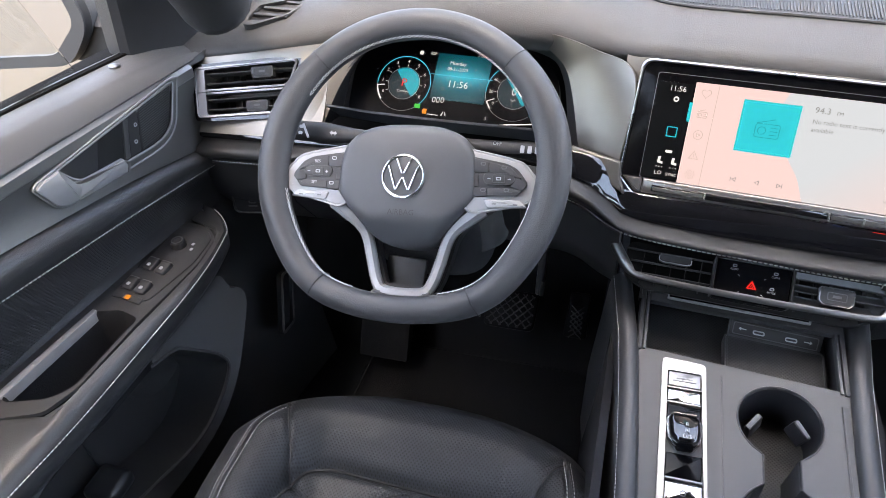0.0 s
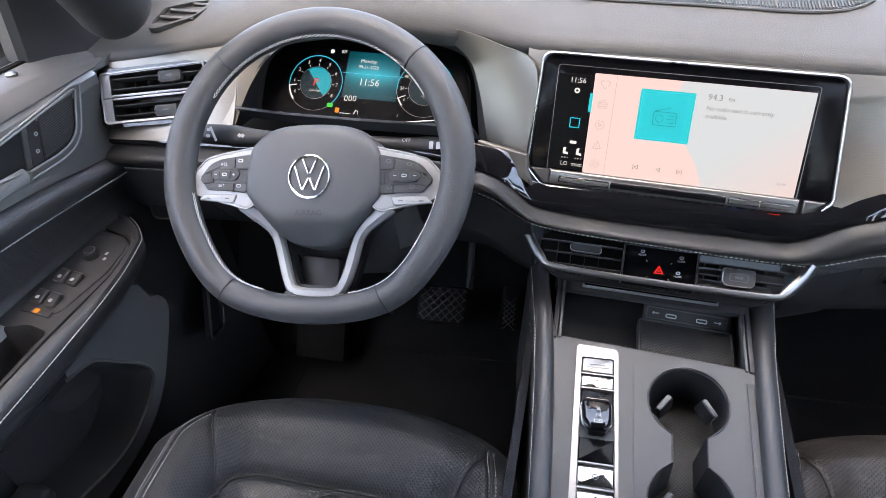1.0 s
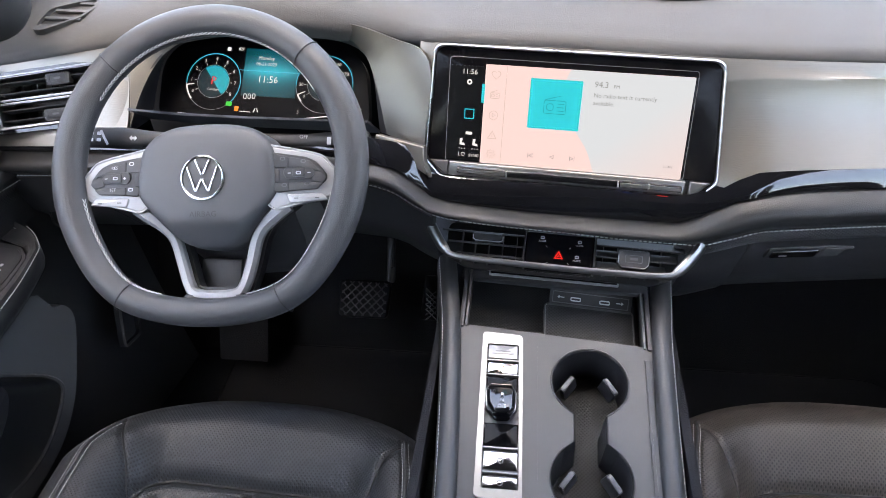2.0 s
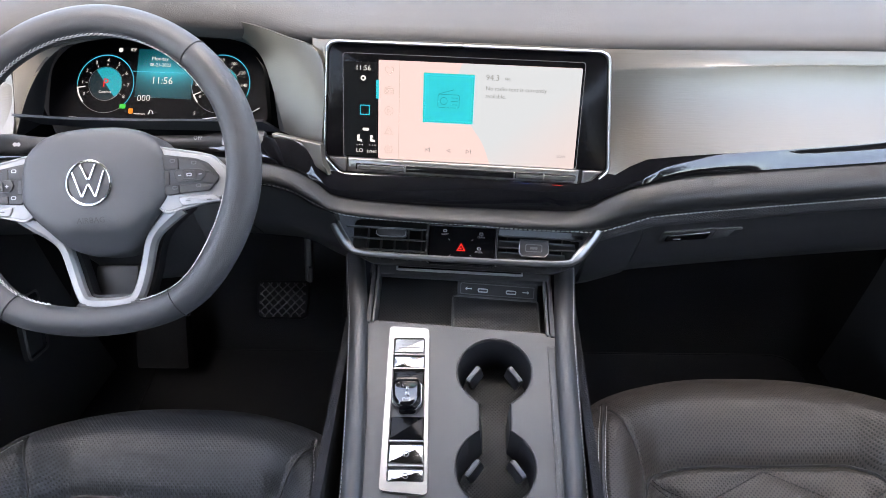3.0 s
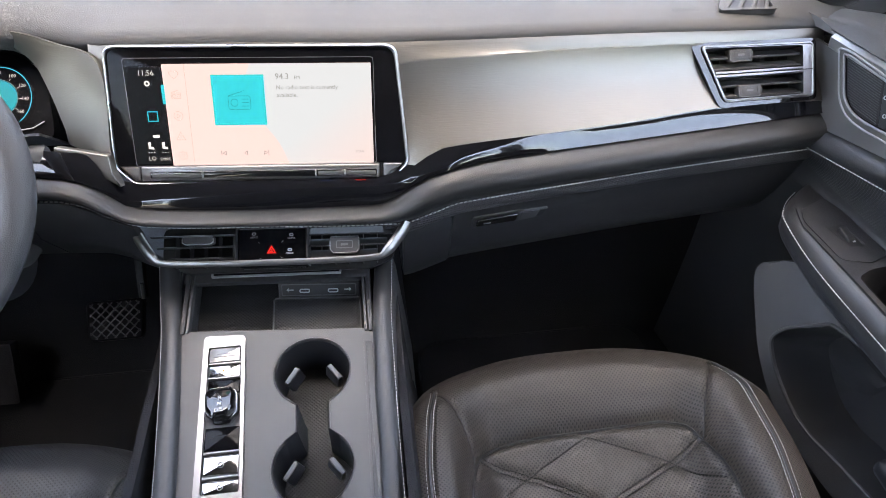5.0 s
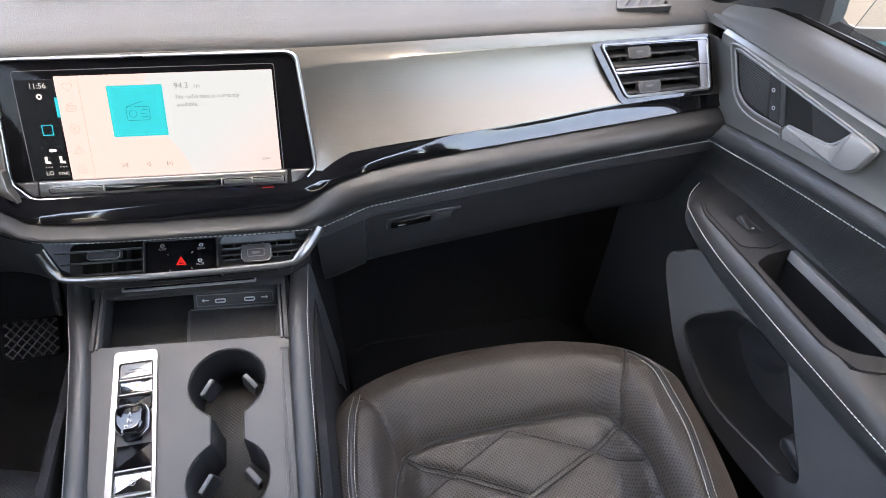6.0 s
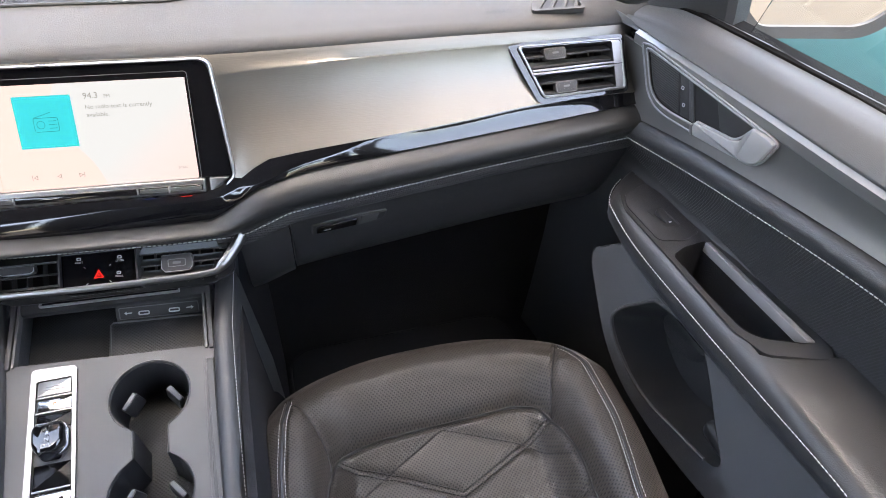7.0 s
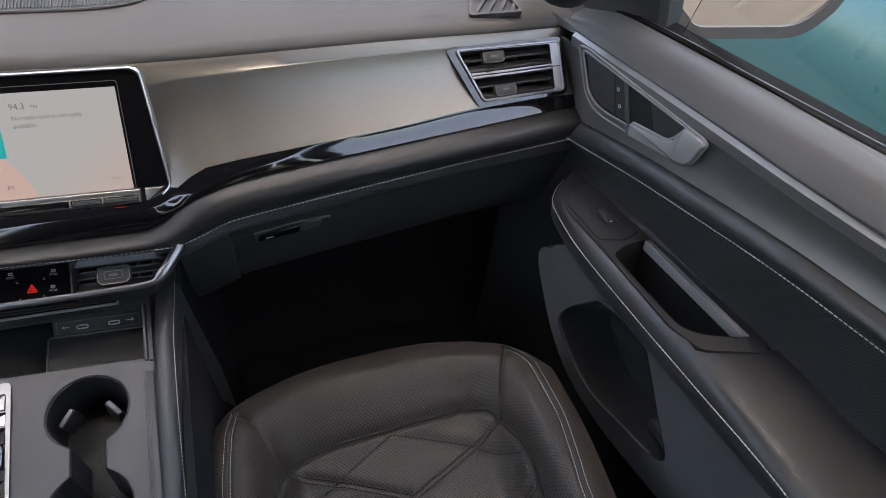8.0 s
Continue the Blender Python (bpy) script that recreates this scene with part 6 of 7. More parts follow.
CARBONSEAT = ribbed(material("ribbed_seat_side", (0.026, 0.026, 0.028), 0.45), 0.0042, 0.8, "YZ", 70)
car_seat("passenger_seat", 0.388, 0.55, 1, SEATWARMLIT, "dark perforated leatherette passenger seat with quilted insert")
car_seat("driver_seat", -0.382, 0.485, -1, SEATBLUELIT, "black perforated leatherette driver seat with quilted insert")

# ---------------------------------------------------------------- doors
K = 0.178
YS = [round(1.02 - 0.03 * i, 3) for i in range(40)]


def door(s, dx, dy, name, label):
    """A front door; s is 1 on the passenger side. Built for the passenger side and mirrored."""
    t = thing(name, pose(s * 0.80, 0.5, 0.5), label, "car door", "front doors")

    def W(p):
        return (s * (p[0] + dx), p[1] + dy, p[2])

    def wp(name, bm, mat, parent=t, label="", sharp=60):
        for v in bm.verts:
            v.co = W(v.co)
        return part(name, bm, mat, parent, label, True, sharp)

    def base(y):
        return K * (0.95 - y)

    sill = line({-0.6: (0.800, 0.764), 0.60: (0.793, 0.7455), 0.94: (0.795, 0.738), 1.02: (0.796, 0.724)})
    crease = line({-0.6: (0.735, 0.700), 0.55: (0.731, 0.706), 0.75: (0.730, 0.712), 0.97: (0.728, 0.718), 1.02: (0.728, 0.719)})
    foot = line({-0.6: (0.728, 0.646), 0.50: (0.727, 0.642), 0.77: (0.725, 0.624), 0.95: (0.724, 0.598), 1.02: (0.724, 0.590)})
    dip = 0.0 if s > 0 else 0.016
    seam = line({-0.6: (0.720, 0.618 - dip), 0.50: (0.719, 0.614 - dip), 0.73: (0.717, 0.599 - 0.6 * dip), 0.93: (0.716, 0.574), 1.02: (0.716, 0.562)})
    weave = line({-0.6: (0.738, 0.490), 0.45: (0.738, 0.492), 0.58: (0.737, 0.502), 0.75: (0.736, 0.522), 0.87: (0.735, 0.532), 0.94: (0.734, 0.540), 1.02: (0.734, 0.540)})

    def X(f, y, ox=0.0, oz=0.0):
        a, z = f(y)
        return (a + base(y) + ox, y, z + oz)

    rows = []
    for y in YS:
        a, b = X(sill, y), X(crease, y)
        ridge = (b[0] + 0.0225, y, a[2] - 0.0065)
        row = [(a[0] + 0.035, y, a[2] - 0.02), (a[0] + 0.012, y, a[2] - 0.001), (a[0] + 0.004, y, a[2] + 0.002)]
        for k in (0.15, 0.4, 0.65, 0.85, 0.95):
            row.append((a[0] + (ridge[0] - a[0]) * k, y, a[2] + (ridge[2] - a[2]) * k + 0.003 * math.sin(math.pi * k)))
        row.append((ridge[0] - 0.0015, y, ridge[2] - 0.0020))
        for k in (0.3, 0.6, 0.85):
            row.append((ridge[0] + (b[0] - ridge[0]) * k - 0.0012, y, ridge[2] + (b[2] - ridge[2]) * k + 0.0015))
        row.append((b[0] + 0.0015, y, b[2] + 0.0035))
        row.append((b[0] + 0.005, y, b[2] - 0.001))
        rows.append(row)
    wp("upper_trim", thick(loft(rows), 0.006), DOORGREY, label="grained grey upper door trim")
    wp("window_seal", loft([[(X(sill, y)[0] + ox, y, X(sill, y)[2] + oz) for ox, oz in ((0.000, 0.001), (0.001, 0.0040), (0.0045, 0.0046), (0.0060, 0.0020), (0.0075, 0.0040), (0.0110, 0.0040), (0.018, -0.012))] for y in YS]), SEALRUBBER, label="black rubber window seal")
    wp("seal_trim", tube([(X(sill, y)[0] + 0.0130, y, X(sill, y)[2] + 0.0025) for y in YS], 0.0015, 6), SATIN, label="thin bright window line")
    wp("bright_strip", thick(loft([[X(crease, y, 0.004, 0.001), X(crease, y, -0.002, -0.004), X(crease, y, -0.0015, -0.016), X(crease, y, 0.002, -0.0195)] for y in YS if y < 0.97]), 0.003), STRIP, label="satin metal strip", sharp=20)
    rows = []
    for y in YS:
        a, b = X(crease, y, 0.001, -0.018), X(foot, y, 0.0, 0.002)
        rows.append([tuple(Vector(a).lerp(Vector(b), k) + Vector((0.004 * math.sin(math.pi * k), 0, 0))) for k in (0, 0.25, 0.5, 0.75, 1.0)])
    wp("trim_panel", thick(loft(rows), 0.004), BRUSHDARK, label="dark brushed door panel")
    rows = []
    for y in YS:
        a, b = Vector(X(foot, y)), Vector(X(seam, y))
        rows.append([a + Vector((0.006, 0, 0.001)), a + Vector((-0.004, 0, -0.001)), a.lerp(b, 0.4) + Vector((-0.009, 0, 0)), b + Vector((-0.004, 0, 0.002)), b + Vector((0.002, 0, -0.002))])
    wp("padded_roll", thick(loft(rows), 0.004), PAD, label="padded black roll")
    wp("roll_stitching", stitches([Vector(X(seam, y, -0.0035, 0.0005)) for y in np.linspace(0.98, -0.13, 120)], 0.0042, 0.0016, 0.0009), THREAD, label="white thread seam")
    wp("weave_panel", thick(loft([[Vector(X(seam, y)).lerp(Vector(X(weave, y)), k) + Vector((0.008 * math.sin(math.pi * k), 0, 0)) for k in (0, 0.2, 0.4, 0.6, 0.8, 1.0)] for y in YS]), 0.004), CARBONDOOR, label="ribbed black door panel")
    # armrest
    if s > 0:
        nose = line({-0.6: (0.720, 0.478), 0.39: (0.716, 0.480), 0.53: (0.704, 0.482), 0.67: (0.689, 0.487), 0.80: (0.677, 0.497), 0.86: (0.680, 0.503), 0.885: (0.694, 0.506), 0.905: (0.718, 0.510), 0.918: (0.745, 0.512)})
    else:
        nose = line({-0.6: (0.703, 0.476), 0.38: (0.699, 0.478), 0.52: (0.687, 0.480), 0.66: (0.675, 0.489), 0.79: (0.663, 0.5055), 0.855: (0.669, 0.5125), 0.880: (0.686, 0.5135), 0.903: (0.714, 0.5135), 0.918: (0.745, 0.512)})
    crease_x = line({0.55: (0.716,), 0.598: (0.7125,), 0.724: (0.701,), 0.828: (0.691,), 0.866: (0.701,), 0.885: (0.716,), 0.905: (0.735,), 0.918: (0.750,)})
    TOPZ = 0.515 if s > 0 else 0.508
    AY = [0.918, 0.913, 0.905, 0.895, 0.885, 0.872, 0.86, 0.84, 0.82] + [round(0.80 - 0.03 * i, 3) for i in range(32)]
    rows = []
    for y in AY:
        n, zt = nose(y)
        w = X(weave, y)
        zb = w[2] if y < 0.6 else w[2] - 0.012
        inner = Vector((n, y, zt))
        level = TOPZ + 0.03 * (y - 0.85) - 0.0012
        edge_x = max(crease_x(y)[0], n + 0.010) if s > 0 else n + 0.0135
        rear = smooth((0.53 - y) / 0.16)
        wall = Vector((w[0] + 0.004, y, level + (w[2] - 0.004 - level) * rear))
        flat = Vector((edge_x + 0.020 * rear, y, level + (zt + 0.010 - level) * rear))
        shut = max(smooth((y - 0.868) / 0.018), smooth(((0.556 if s > 0 else 0.535) - y) / 0.025))
        wall = (flat + Vector((0.006, 0, -0.004))).lerp(wall, shut)
        row = [wall, wall.lerp(flat, 0.5), flat + Vector((0.004, 0, 0.0002)), flat.lerp(inner, 0.25) + Vector((-0.0006, 0, 0.0022)), flat.lerp(inner, 0.6) + Vector((-0.001, 0, 0.0030))]
        row += [inner + Vector((0.0012, 0, -0.003)), inner + Vector((0, 0, -0.012)), inner + Vector((0.001, 0, -0.024)), inner + Vector((0.008, 0, -0.036)), inner + Vector((0.026, 0, -0.046)), inner + Vector((0.05, 0, -0.052))]
        rows.append(row)
    wp("armrest", thick(loft(rows), 0.003), PAD, label="padded black armrest")
    wp("armrest_stitching", stitches([Vector((nose(y)[0] - 0.0008, y, nose(y)[1] + 0.0006)) for y in np.linspace(0.905, -0.12, 160)], 0.0038, 0.0016, 0.0008), THREAD, label="white thread seam")
    # lower panel with the pocket opening

    def low(y, z):
        return 0.695 - 0.175 * (y - 0.72) - 0.03 * (z - 0.442)
    hy, hz = (0.0, 0.0) if s > 0 else (-0.004, -0.026)
    HOLE = [(0.6411, 0.4505), (0.685, 0.4470), (0.7180, 0.4405), (0.7300, 0.4310), (0.7515, 0.4051), (0.7808, 0.3685), (0.7944, 0.3328), (0.7772, 0.3026), (0.7497, 0.2792), (0.7171, 0.2622), (0.6797, 0.2565), (0.645, 0.2611), (0.5804, 0.2704), (0.5545, 0.2782), (0.5491, 0.2994), (0.5777, 0.349), (0.608, 0.4049)]
    if s < 0:
        HOLE[13:] = [(0.50, 0.285), (0.44, 0.31), (0.43, 0.37), (0.50, 0.425)]
    HOLE = [(p.x + hy, p.y + hz) for p in spline([(a, b, 0) for a, b in HOLE], 4, True)]
    bez = spline([(p[0] + hy, p[1] + hz * 0.6, 0) for p in ((0.3856, 0.2086), (0.5514, 0.2056), (0.6048, 0.2049), (0.6672, 0.2086), (0.744, 0.2305), (0.8005, 0.2782), (0.8392, 0.3441), (0.862, 0.395), (0.858, 0.425), (0.840, 0.440))], 4)
    RETURN = [(p.x, p.y) for p in bez]
    FRAME = [(0.825, 0.458), (0.80, 0.476), (0.62, 0.476), (0.40, 0.47), (-0.14, 0.47), (-0.14, 0.205)] + RETURN
    bm = with_hole(FRAME, HOLE, 0, 0)
    bmesh.ops.remove_doubles(bm, verts=bm.verts, dist=1e-5)
    for v in bm.verts:
        v.co = (low(v.co.x, v.co.y), v.co.x, v.co.y)
    wp("lower_panel", bm, DOORLOW, label="grained dark lower door panel", sharp=30)
    wp("panel_return", loft([[(low(y, z) + d, y + e, z - e) for y, z in [(-0.14, 0.205)] + RETURN] for d, e in ((0.0, 0.0), (0.004, 0.003), (0.035, 0.012), (0.10, 0.020))]), PLASTIC, label="dark curved underside of the door panel")
    rows = [[(low(y, z) + d, yc + (y - yc) * f, zc + (z - zc) * f + dz) for y, z in HOLE] for yc, zc in ((0.68, 0.35),) for d, f, dz in ((-0.001, 1.0, 0), (0.008, 0.985, -0.002), (0.05, 0.93, -0.01), (0.08, 0.85, -0.01))]
    wp("pocket", loft(rows, True, False), PLASTIC, label="black moulded door pocket")
    wp("pocket_back", loft([rows[-1], [(p[0] + 0.002, 0.68 + (p[1] - 0.68) * 0.02, 0.35 + (p[2] - 0.35) * 0.02) for p in rows[-1]]], True, True), PLASTIC)
    rows = []
    for y in np.linspace(1.10, 0.60, 18):
        b = Vector(X(weave, y, 0.005, -0.002))
        c = Vector((low(y, 0.20) + 0.045, y, 0.02))
        rows.append([b] + [b.lerp(c, k) + Vector((0.010 * math.sin(math.pi * k), 0, 0)) for k in (0.15, 0.35, 0.55, 0.8, 1.0)])
    # Darker plastic than the lower panel: shade under the dash put into colour.
    wp("front_panel", thick(loft(rows), 0.004), PLASTIC, label="grained dark door front panel")
    rows = []
    for y in np.linspace(0.945, 0.54, 20):
        b = Vector(X(weave, y, 0.003, 0.001))
        c = Vector((0.747 - 0.163 * (y - 0.85) if s > 0 else 0.751 - 0.163 * (y - 0.834), y, TOPZ + 0.03 * (y - 0.85) - 0.0075))
        rows.append([b, b.lerp(c, 0.3) + Vector((0.002, 0, -0.003)), b.lerp(c, 0.65) + Vector((0.001, 0, -0.002)), c])
    wp("armrest_filler", thick(loft(rows), 0.003), PLASTIC)
    lipc = HOLE[3:50]
    wp("pocket_lip", tube([(low(y, z) - 0.001, y, z) for y, z in lipc], 0.0028, 6), DOORGREY, label="rounded pocket lip")
    wp("pocket_step", box((0.05, 0.050, 0.026), (low(0.58, 0.30) + 0.035, 0.580 + hy, 0.300 + hz), 0.010), DARK)
    # grab recess and switch plate on the armrest
    ex = Vector((1, 0.17, 0)).normalized()
    ey = Vector((-0.16, 1, 0.03))
    ey = (ey - ex * ey.dot(ex)).normalized()
    ez = ex.cross(ey)
    c = (0.743, 0.85, 0.515) if s > 0 else (0.735, 0.83, 0.508)
    F = Matrix(((ex.x, ey.x, ez.x, c[0]), (ex.y, ey.y, ez.y, c[1]), (ex.z, ey.z, ez.z, c[2]), (0, 0, 0, 1)))

    def loc(bm, m=F):
        bm.transform(m)
        return bm
    return t, W, wp, loc, F, X, crease, foot, base


def handle_set(s, t, W, wp, base):
    """Speaker grille, lock keys and pull handle in one bright-rimmed recess."""
    P0 = Vector((0.7370, 0.948, 0.6970)) if s > 0 else Vector((0.7400, 0.932, 0.7090))
    ay = Vector((0.045, -0.241, -0.013 if s > 0 else -0.026)).normalized()
    up = Vector((0.05, 0.0, 1.0))
    up = (up - ay * up.dot(ay)).normalized()
    nz = up.cross(ay) if up.cross(ay).x < 0 else ay.cross(up)
    M = Matrix(((ay.x, up.x, nz.x, P0.x - 0.0105), (ay.y, up.y, nz.y, P0.y), (ay.z, up.z, nz.z, P0.z), (0, 0, 0, 1)))

    def lo(bm):
        bm.transform(M)
        return bm
    ox, oy = (0.0, 0.0) if s > 0 else (-0.005, -0.005)

    def S(pts):
        return [(x + ox, y + oy) for x, y in pts]
    RIM = S([(0.007, 0.011), (0.040, -0.042), (0.060, -0.055), (0.085, -0.0565), (0.171, -0.0460), (0.232, -0.0362), (0.2435, -0.026), (0.2540, 0.006), (0.246, 0.0090), (0.022, 0.0150)])
    ro = outline_round(RIM, [0.004, 0.010, 0.012, 0.012, 0.01, 0.006, 0.005, 0.004, 0.006, 0.006], 4)
    HOLE = S([(0.0175, 0.0085), (0.0455, -0.0360), (0.062, -0.0460), (0.085, -0.0475), (0.136, -0.0405), (0.1385, -0.0325), (0.197, -0.0224), (0.2065, -0.0132), (0.2180, 0.0070), (0.026, 0.0105)])
    ri = outline_round(HOLE, [0.003, 0.008, 0.01, 0.01, 0.002, 0.002, 0.006, 0.006, 0.002, 0.004], 4)
    wp("handle_ledge", lo(with_hole(ro, ri, -0.010, 0.002)), BRUSHDARK, label="grey satin frame round the handle recess", sharp=30)
    wp("handle_rim", lo(tube([(x, y, 0.0020) for x, y in ro], 0.0014, 8, True)), SILVER, label="thin bright rim")
    wp("recess_rim", lo(tube([(x, y, 0.0022) for x, y in ri], 0.0015, 8, True)), SILVER, label="bright inner rim")
    wp("handle_bowl", lo(plate(ri, -0.008, -0.0010)), POCKET, label="black handle recess")
    sp = wp("tweeter_grille", lo(plate(outline_round(S([(0.0215, 0.0065), (0.047, -0.0345), (0.063, -0.0440), (0.083, -0.0455), (0.1045, -0.0425), (0.0830, 0.0075)]), 0.004), -0.008, 0.0002, 0.001)), PLASTIC, label="ribbed black tweeter grille")
    for i in range(17):
        f = (i + 0.5) / 17
        y = 0.0060 - 0.0480 * f
        x0 = 0.0225 + 0.0265 * min(1.0, f / 0.82) + 0.055 * max(0.0, f - 0.82)
        x1 = 0.0835 + 0.0205 * f
        wp("grille_rib", lo(tube([(x0 + 0.001 + ox, y + oy, 0.0004), (x1 - 0.002 + ox, y + oy, 0.0004)], 0.0007, 4)), GREY, sp)
    lk = wp("lock_switch", lo(plate(outline_round(S([(0.0845, 0.0075), (0.1060, -0.0420), (0.1240, -0.0395), (0.1010, 0.0080)]), 0.002), -0.008, 0.0006, 0.001)), PLASTIC, label="black lock and unlock keys")
    for x, y in ((0.0965, -0.008), (0.107, -0.027)):
        wp("lock_mark", lo(ringplate(rect(x + ox, y + oy, 0.005, 0.005, 0.002), rect(x + ox, y + oy, 0.0028, 0.0028, 0.001), 0.0006, 0.0011)), WHITEMARK, lk)
    wp("lock_edge", lo(plate(outline_round(S([(0.1020, 0.0080), (0.1250, -0.0390), (0.1330, -0.0385), (0.1100, 0.0082)]), 0.002), -0.008, 0.0020, 0.001)), GREY)
    wp("bowl_wall", lo(plate(outline_round(S([(0.152, 0.006), (0.172, -0.0255), (0.197, -0.0215), (0.2055, -0.0125), (0.2165, 0.0065)]), 0.003), -0.006, -0.0002, 0.0005)), PLASTIC)
    bar = [(0.1365, -0.0410), (0.1385, -0.0325), (0.1970, -0.0224), (0.2100, -0.0150), (0.2200, -0.0370), (0.171, -0.0450), (0.1410, -0.0495)]
    h = wp("pull_handle", lo(plate(outline_round(S(bar), [0.001, 0.001, 0.006, 0.001, 0.001, 0.005, 0.002], 4), -0.010, 0.0080, 0.0022)), SILVER, label="satin silver door pull", sharp=20)
    tip = [(0.2080, -0.0165), (0.2180, 0.0070), (0.2445, 0.0080), (0.2520, 0.005), (0.2420, -0.0255), (0.2315, -0.0345), (0.2130, -0.0376), (0.2010, -0.0225)]
    wp("pull_paddle", lo(plate(outline_round(S(tip), [0.004, 0.001, 0.003, 0.003, 0.005, 0.005, 0.001, 0.003], 4), -0.010, 0.0082, 0.0022)), SILVER, h, sharp=20)
    wp("pull_notch", lo(plate(S([(0.1325, -0.0385), (0.1362, -0.0380), (0.1420, -0.0495), (0.1380, -0.0505)]), -0.006, 0.0085)), SATIN, h)


t, W, wp, loc, F, X, crease, foot, base = door(1, 0.0, 0.0, "passenger_door", "black and grey passenger door with satin chrome handle")
handle_set(1, t, W, wp, base)


def arm_top(wp, loc, top, hole, bar):
    """The hard top of the armrest with its deep grab pocket."""
    top, hole = outline_round(top, 0.008), outline_round(hole, [0.006, 0.008, 0.005, 0.004, 0.006, 0.012, 0.012, 0.03], 5)
    pl = wp("armrest_top", loc(with_hole(top, hole, -0.005, 0.0)), PLASTIC, label="black moulded armrest top", sharp=30)
    cx, cy = sum(p[0] for p in hole) / len(hole), sum(p[1] for p in hole) / len(hole)
    rows = [[(cx + (x - cx) * f, cy + (y - cy) * g, z) for x, y in hole] for f, g, z in ((1.02, 1.005, 0.0012), (1.0, 1.0, 0.0015), (0.97, 0.99, -0.002), (0.92, 0.97, -0.04), (0.84, 0.94, -0.085), (0.05, 0.05, -0.088))]
    gp = wp("grab_pocket", loc(loft(rows, True, False)), CARPET, pl, label="deep black grab pocket")
    wp("grab_bar", loc(plate(outline_round(bar, 0.001), -0.012, 0.0030, 0.0012)), BARGREY, pl, label="grey grab bar edge")
    a, b = (hole[0][0] + 0.012, hole[0][1] - 0.05), (hole[0][0] + 0.004, hole[0][1] - 0.135)
    for k in range(3):
        wp("pocket_rib", loc(tube([(a[0] + 0.005 * k, a[1], -0.03), (b[0] + 0.005 * k, b[1], -0.03)], 0.0012, 5)), PLASTIC, gp)


arm_top(wp, loc, [(0.004, 0.041), (-0.043, 0.026), (-0.059, -0.010), (-0.065, -0.117), (-0.075, -0.243), (-0.066, -0.286), (-0.002, -0.322), (0.012, -0.312), (0.014, -0.086)],
        [(-0.057, -0.112), (-0.034, -0.105), (0.000, -0.107), (-0.004, -0.288), (-0.010, -0.294), (-0.053, -0.266), (-0.065, -0.246), (-0.063, -0.183)],
        [(-0.003, -0.110), (0.0045, -0.112), (-0.001, -0.296), (-0.010, -0.292)])
o = outline_round([(0.003, 0.030), (-0.039, 0.018), (-0.052, -0.004), (-0.056, -0.080), (-0.024, -0.095), (0.005, -0.088), (0.010, -0.003)], 0.008)
wp("plate_edge", loc(tube([(x, y, 0.0005) for x, y in o], 0.0012, 5, True)), DARK)
sw = wp("switch_plate", loc(plate(o, -0.002, 0.0016, 0.001)), PLASTIC, label="black window switch plate")
wp("switch_recess", loc(plate(outline_round([(-0.034, -0.024), (-0.010, -0.026), (-0.012, -0.070), (-0.030, -0.064)], 0.002), 0.0010, 0.0022)), DARK, sw)
wp("window_switch", loc(box((0.011, 0.024, 0.009), (-0.023, -0.046, 0.004), 0.002, pose(0, 0, 0, 20, 0, 4))), PLASTIC, sw)
wp("switch_mark", loc(plate(rect(-0.021, -0.058, 0.004, 0.004, 0.001), 0.0036, 0.0042)), WHITEMARK, sw)
wp("switch_edge", loc(box((0.002, 0.036, 0.003), (-0.0125, -0.048, 0.0025), 0.0008, pose(0, 0, 0, 0, 0, 3))), GREY, sw)

t, W, wp, loc, F, X, crease, foot, base = door(-1, 0.028, -0.02, "driver_door", "black and grey driver door with window switches")
handle_set(-1, t, W, wp, base)
arm_top(wp, loc, [(0.024, 0.042), (-0.024, 0.042), (-0.050, 0.024), (-0.063, -0.029), (-0.067, -0.150), (-0.077, -0.250), (-0.068, -0.292), (-0.006, -0.330), (0.016, -0.322), (0.020, -0.100)],
        [(-0.061, -0.140), (-0.030, -0.137), (0.000, -0.152), (-0.002, -0.290), (-0.012, -0.300), (-0.058, -0.276), (-0.072, -0.252), (-0.063, -0.166)],
        [(-0.002, -0.150), (0.006, -0.150), (0.004, -0.300), (-0.007, -0.298)])
o = outline_round([(0.018, 0.030), (-0.023, 0.036), (-0.045, 0.022), (-0.056, -0.029), (-0.050, -0.112), (0.006, -0.122), (0.016, 0.000)], 0.010)
wp("plate_edge", loc(tube([(x, y, 0.0005) for x, y in o], 0.0012, 5, True)), DARK)
sw = wp("switch_plate", loc(plate(o, -0.002, 0.0016, 0.001)), PLASTIC, label="black driver switch plate")
CIR = [(math.cos(2 * math.pi * i / 20), math.sin(2 * math.pi * i / 20)) for i in range(20)]
wp("mirror_knob", loc(plate([(-0.012 + 0.0105 * a, -0.008 + 0.0105 * b) for a, b in CIR], 0.0016, 0.012, 0.002)), DARK, sw, label="round mirror adjuster knob")
wp("knob_ring", loc(ringplate([(-0.012 + 0.0082 * a, -0.008 + 0.0082 * b) for a, b in CIR], [(-0.012 + 0.0066 * a, -0.008 + 0.0066 * b) for a, b in CIR], 0.0110, 0.0127)), SATIN, sw)
for x, y in ((-0.029, 0.002), (-0.034, -0.008)):
    wp("knob_mark", loc(plate(rect(x, y, 0.004, 0.005, 0.001), 0.0016, 0.0021)), WHITEMARK, sw)
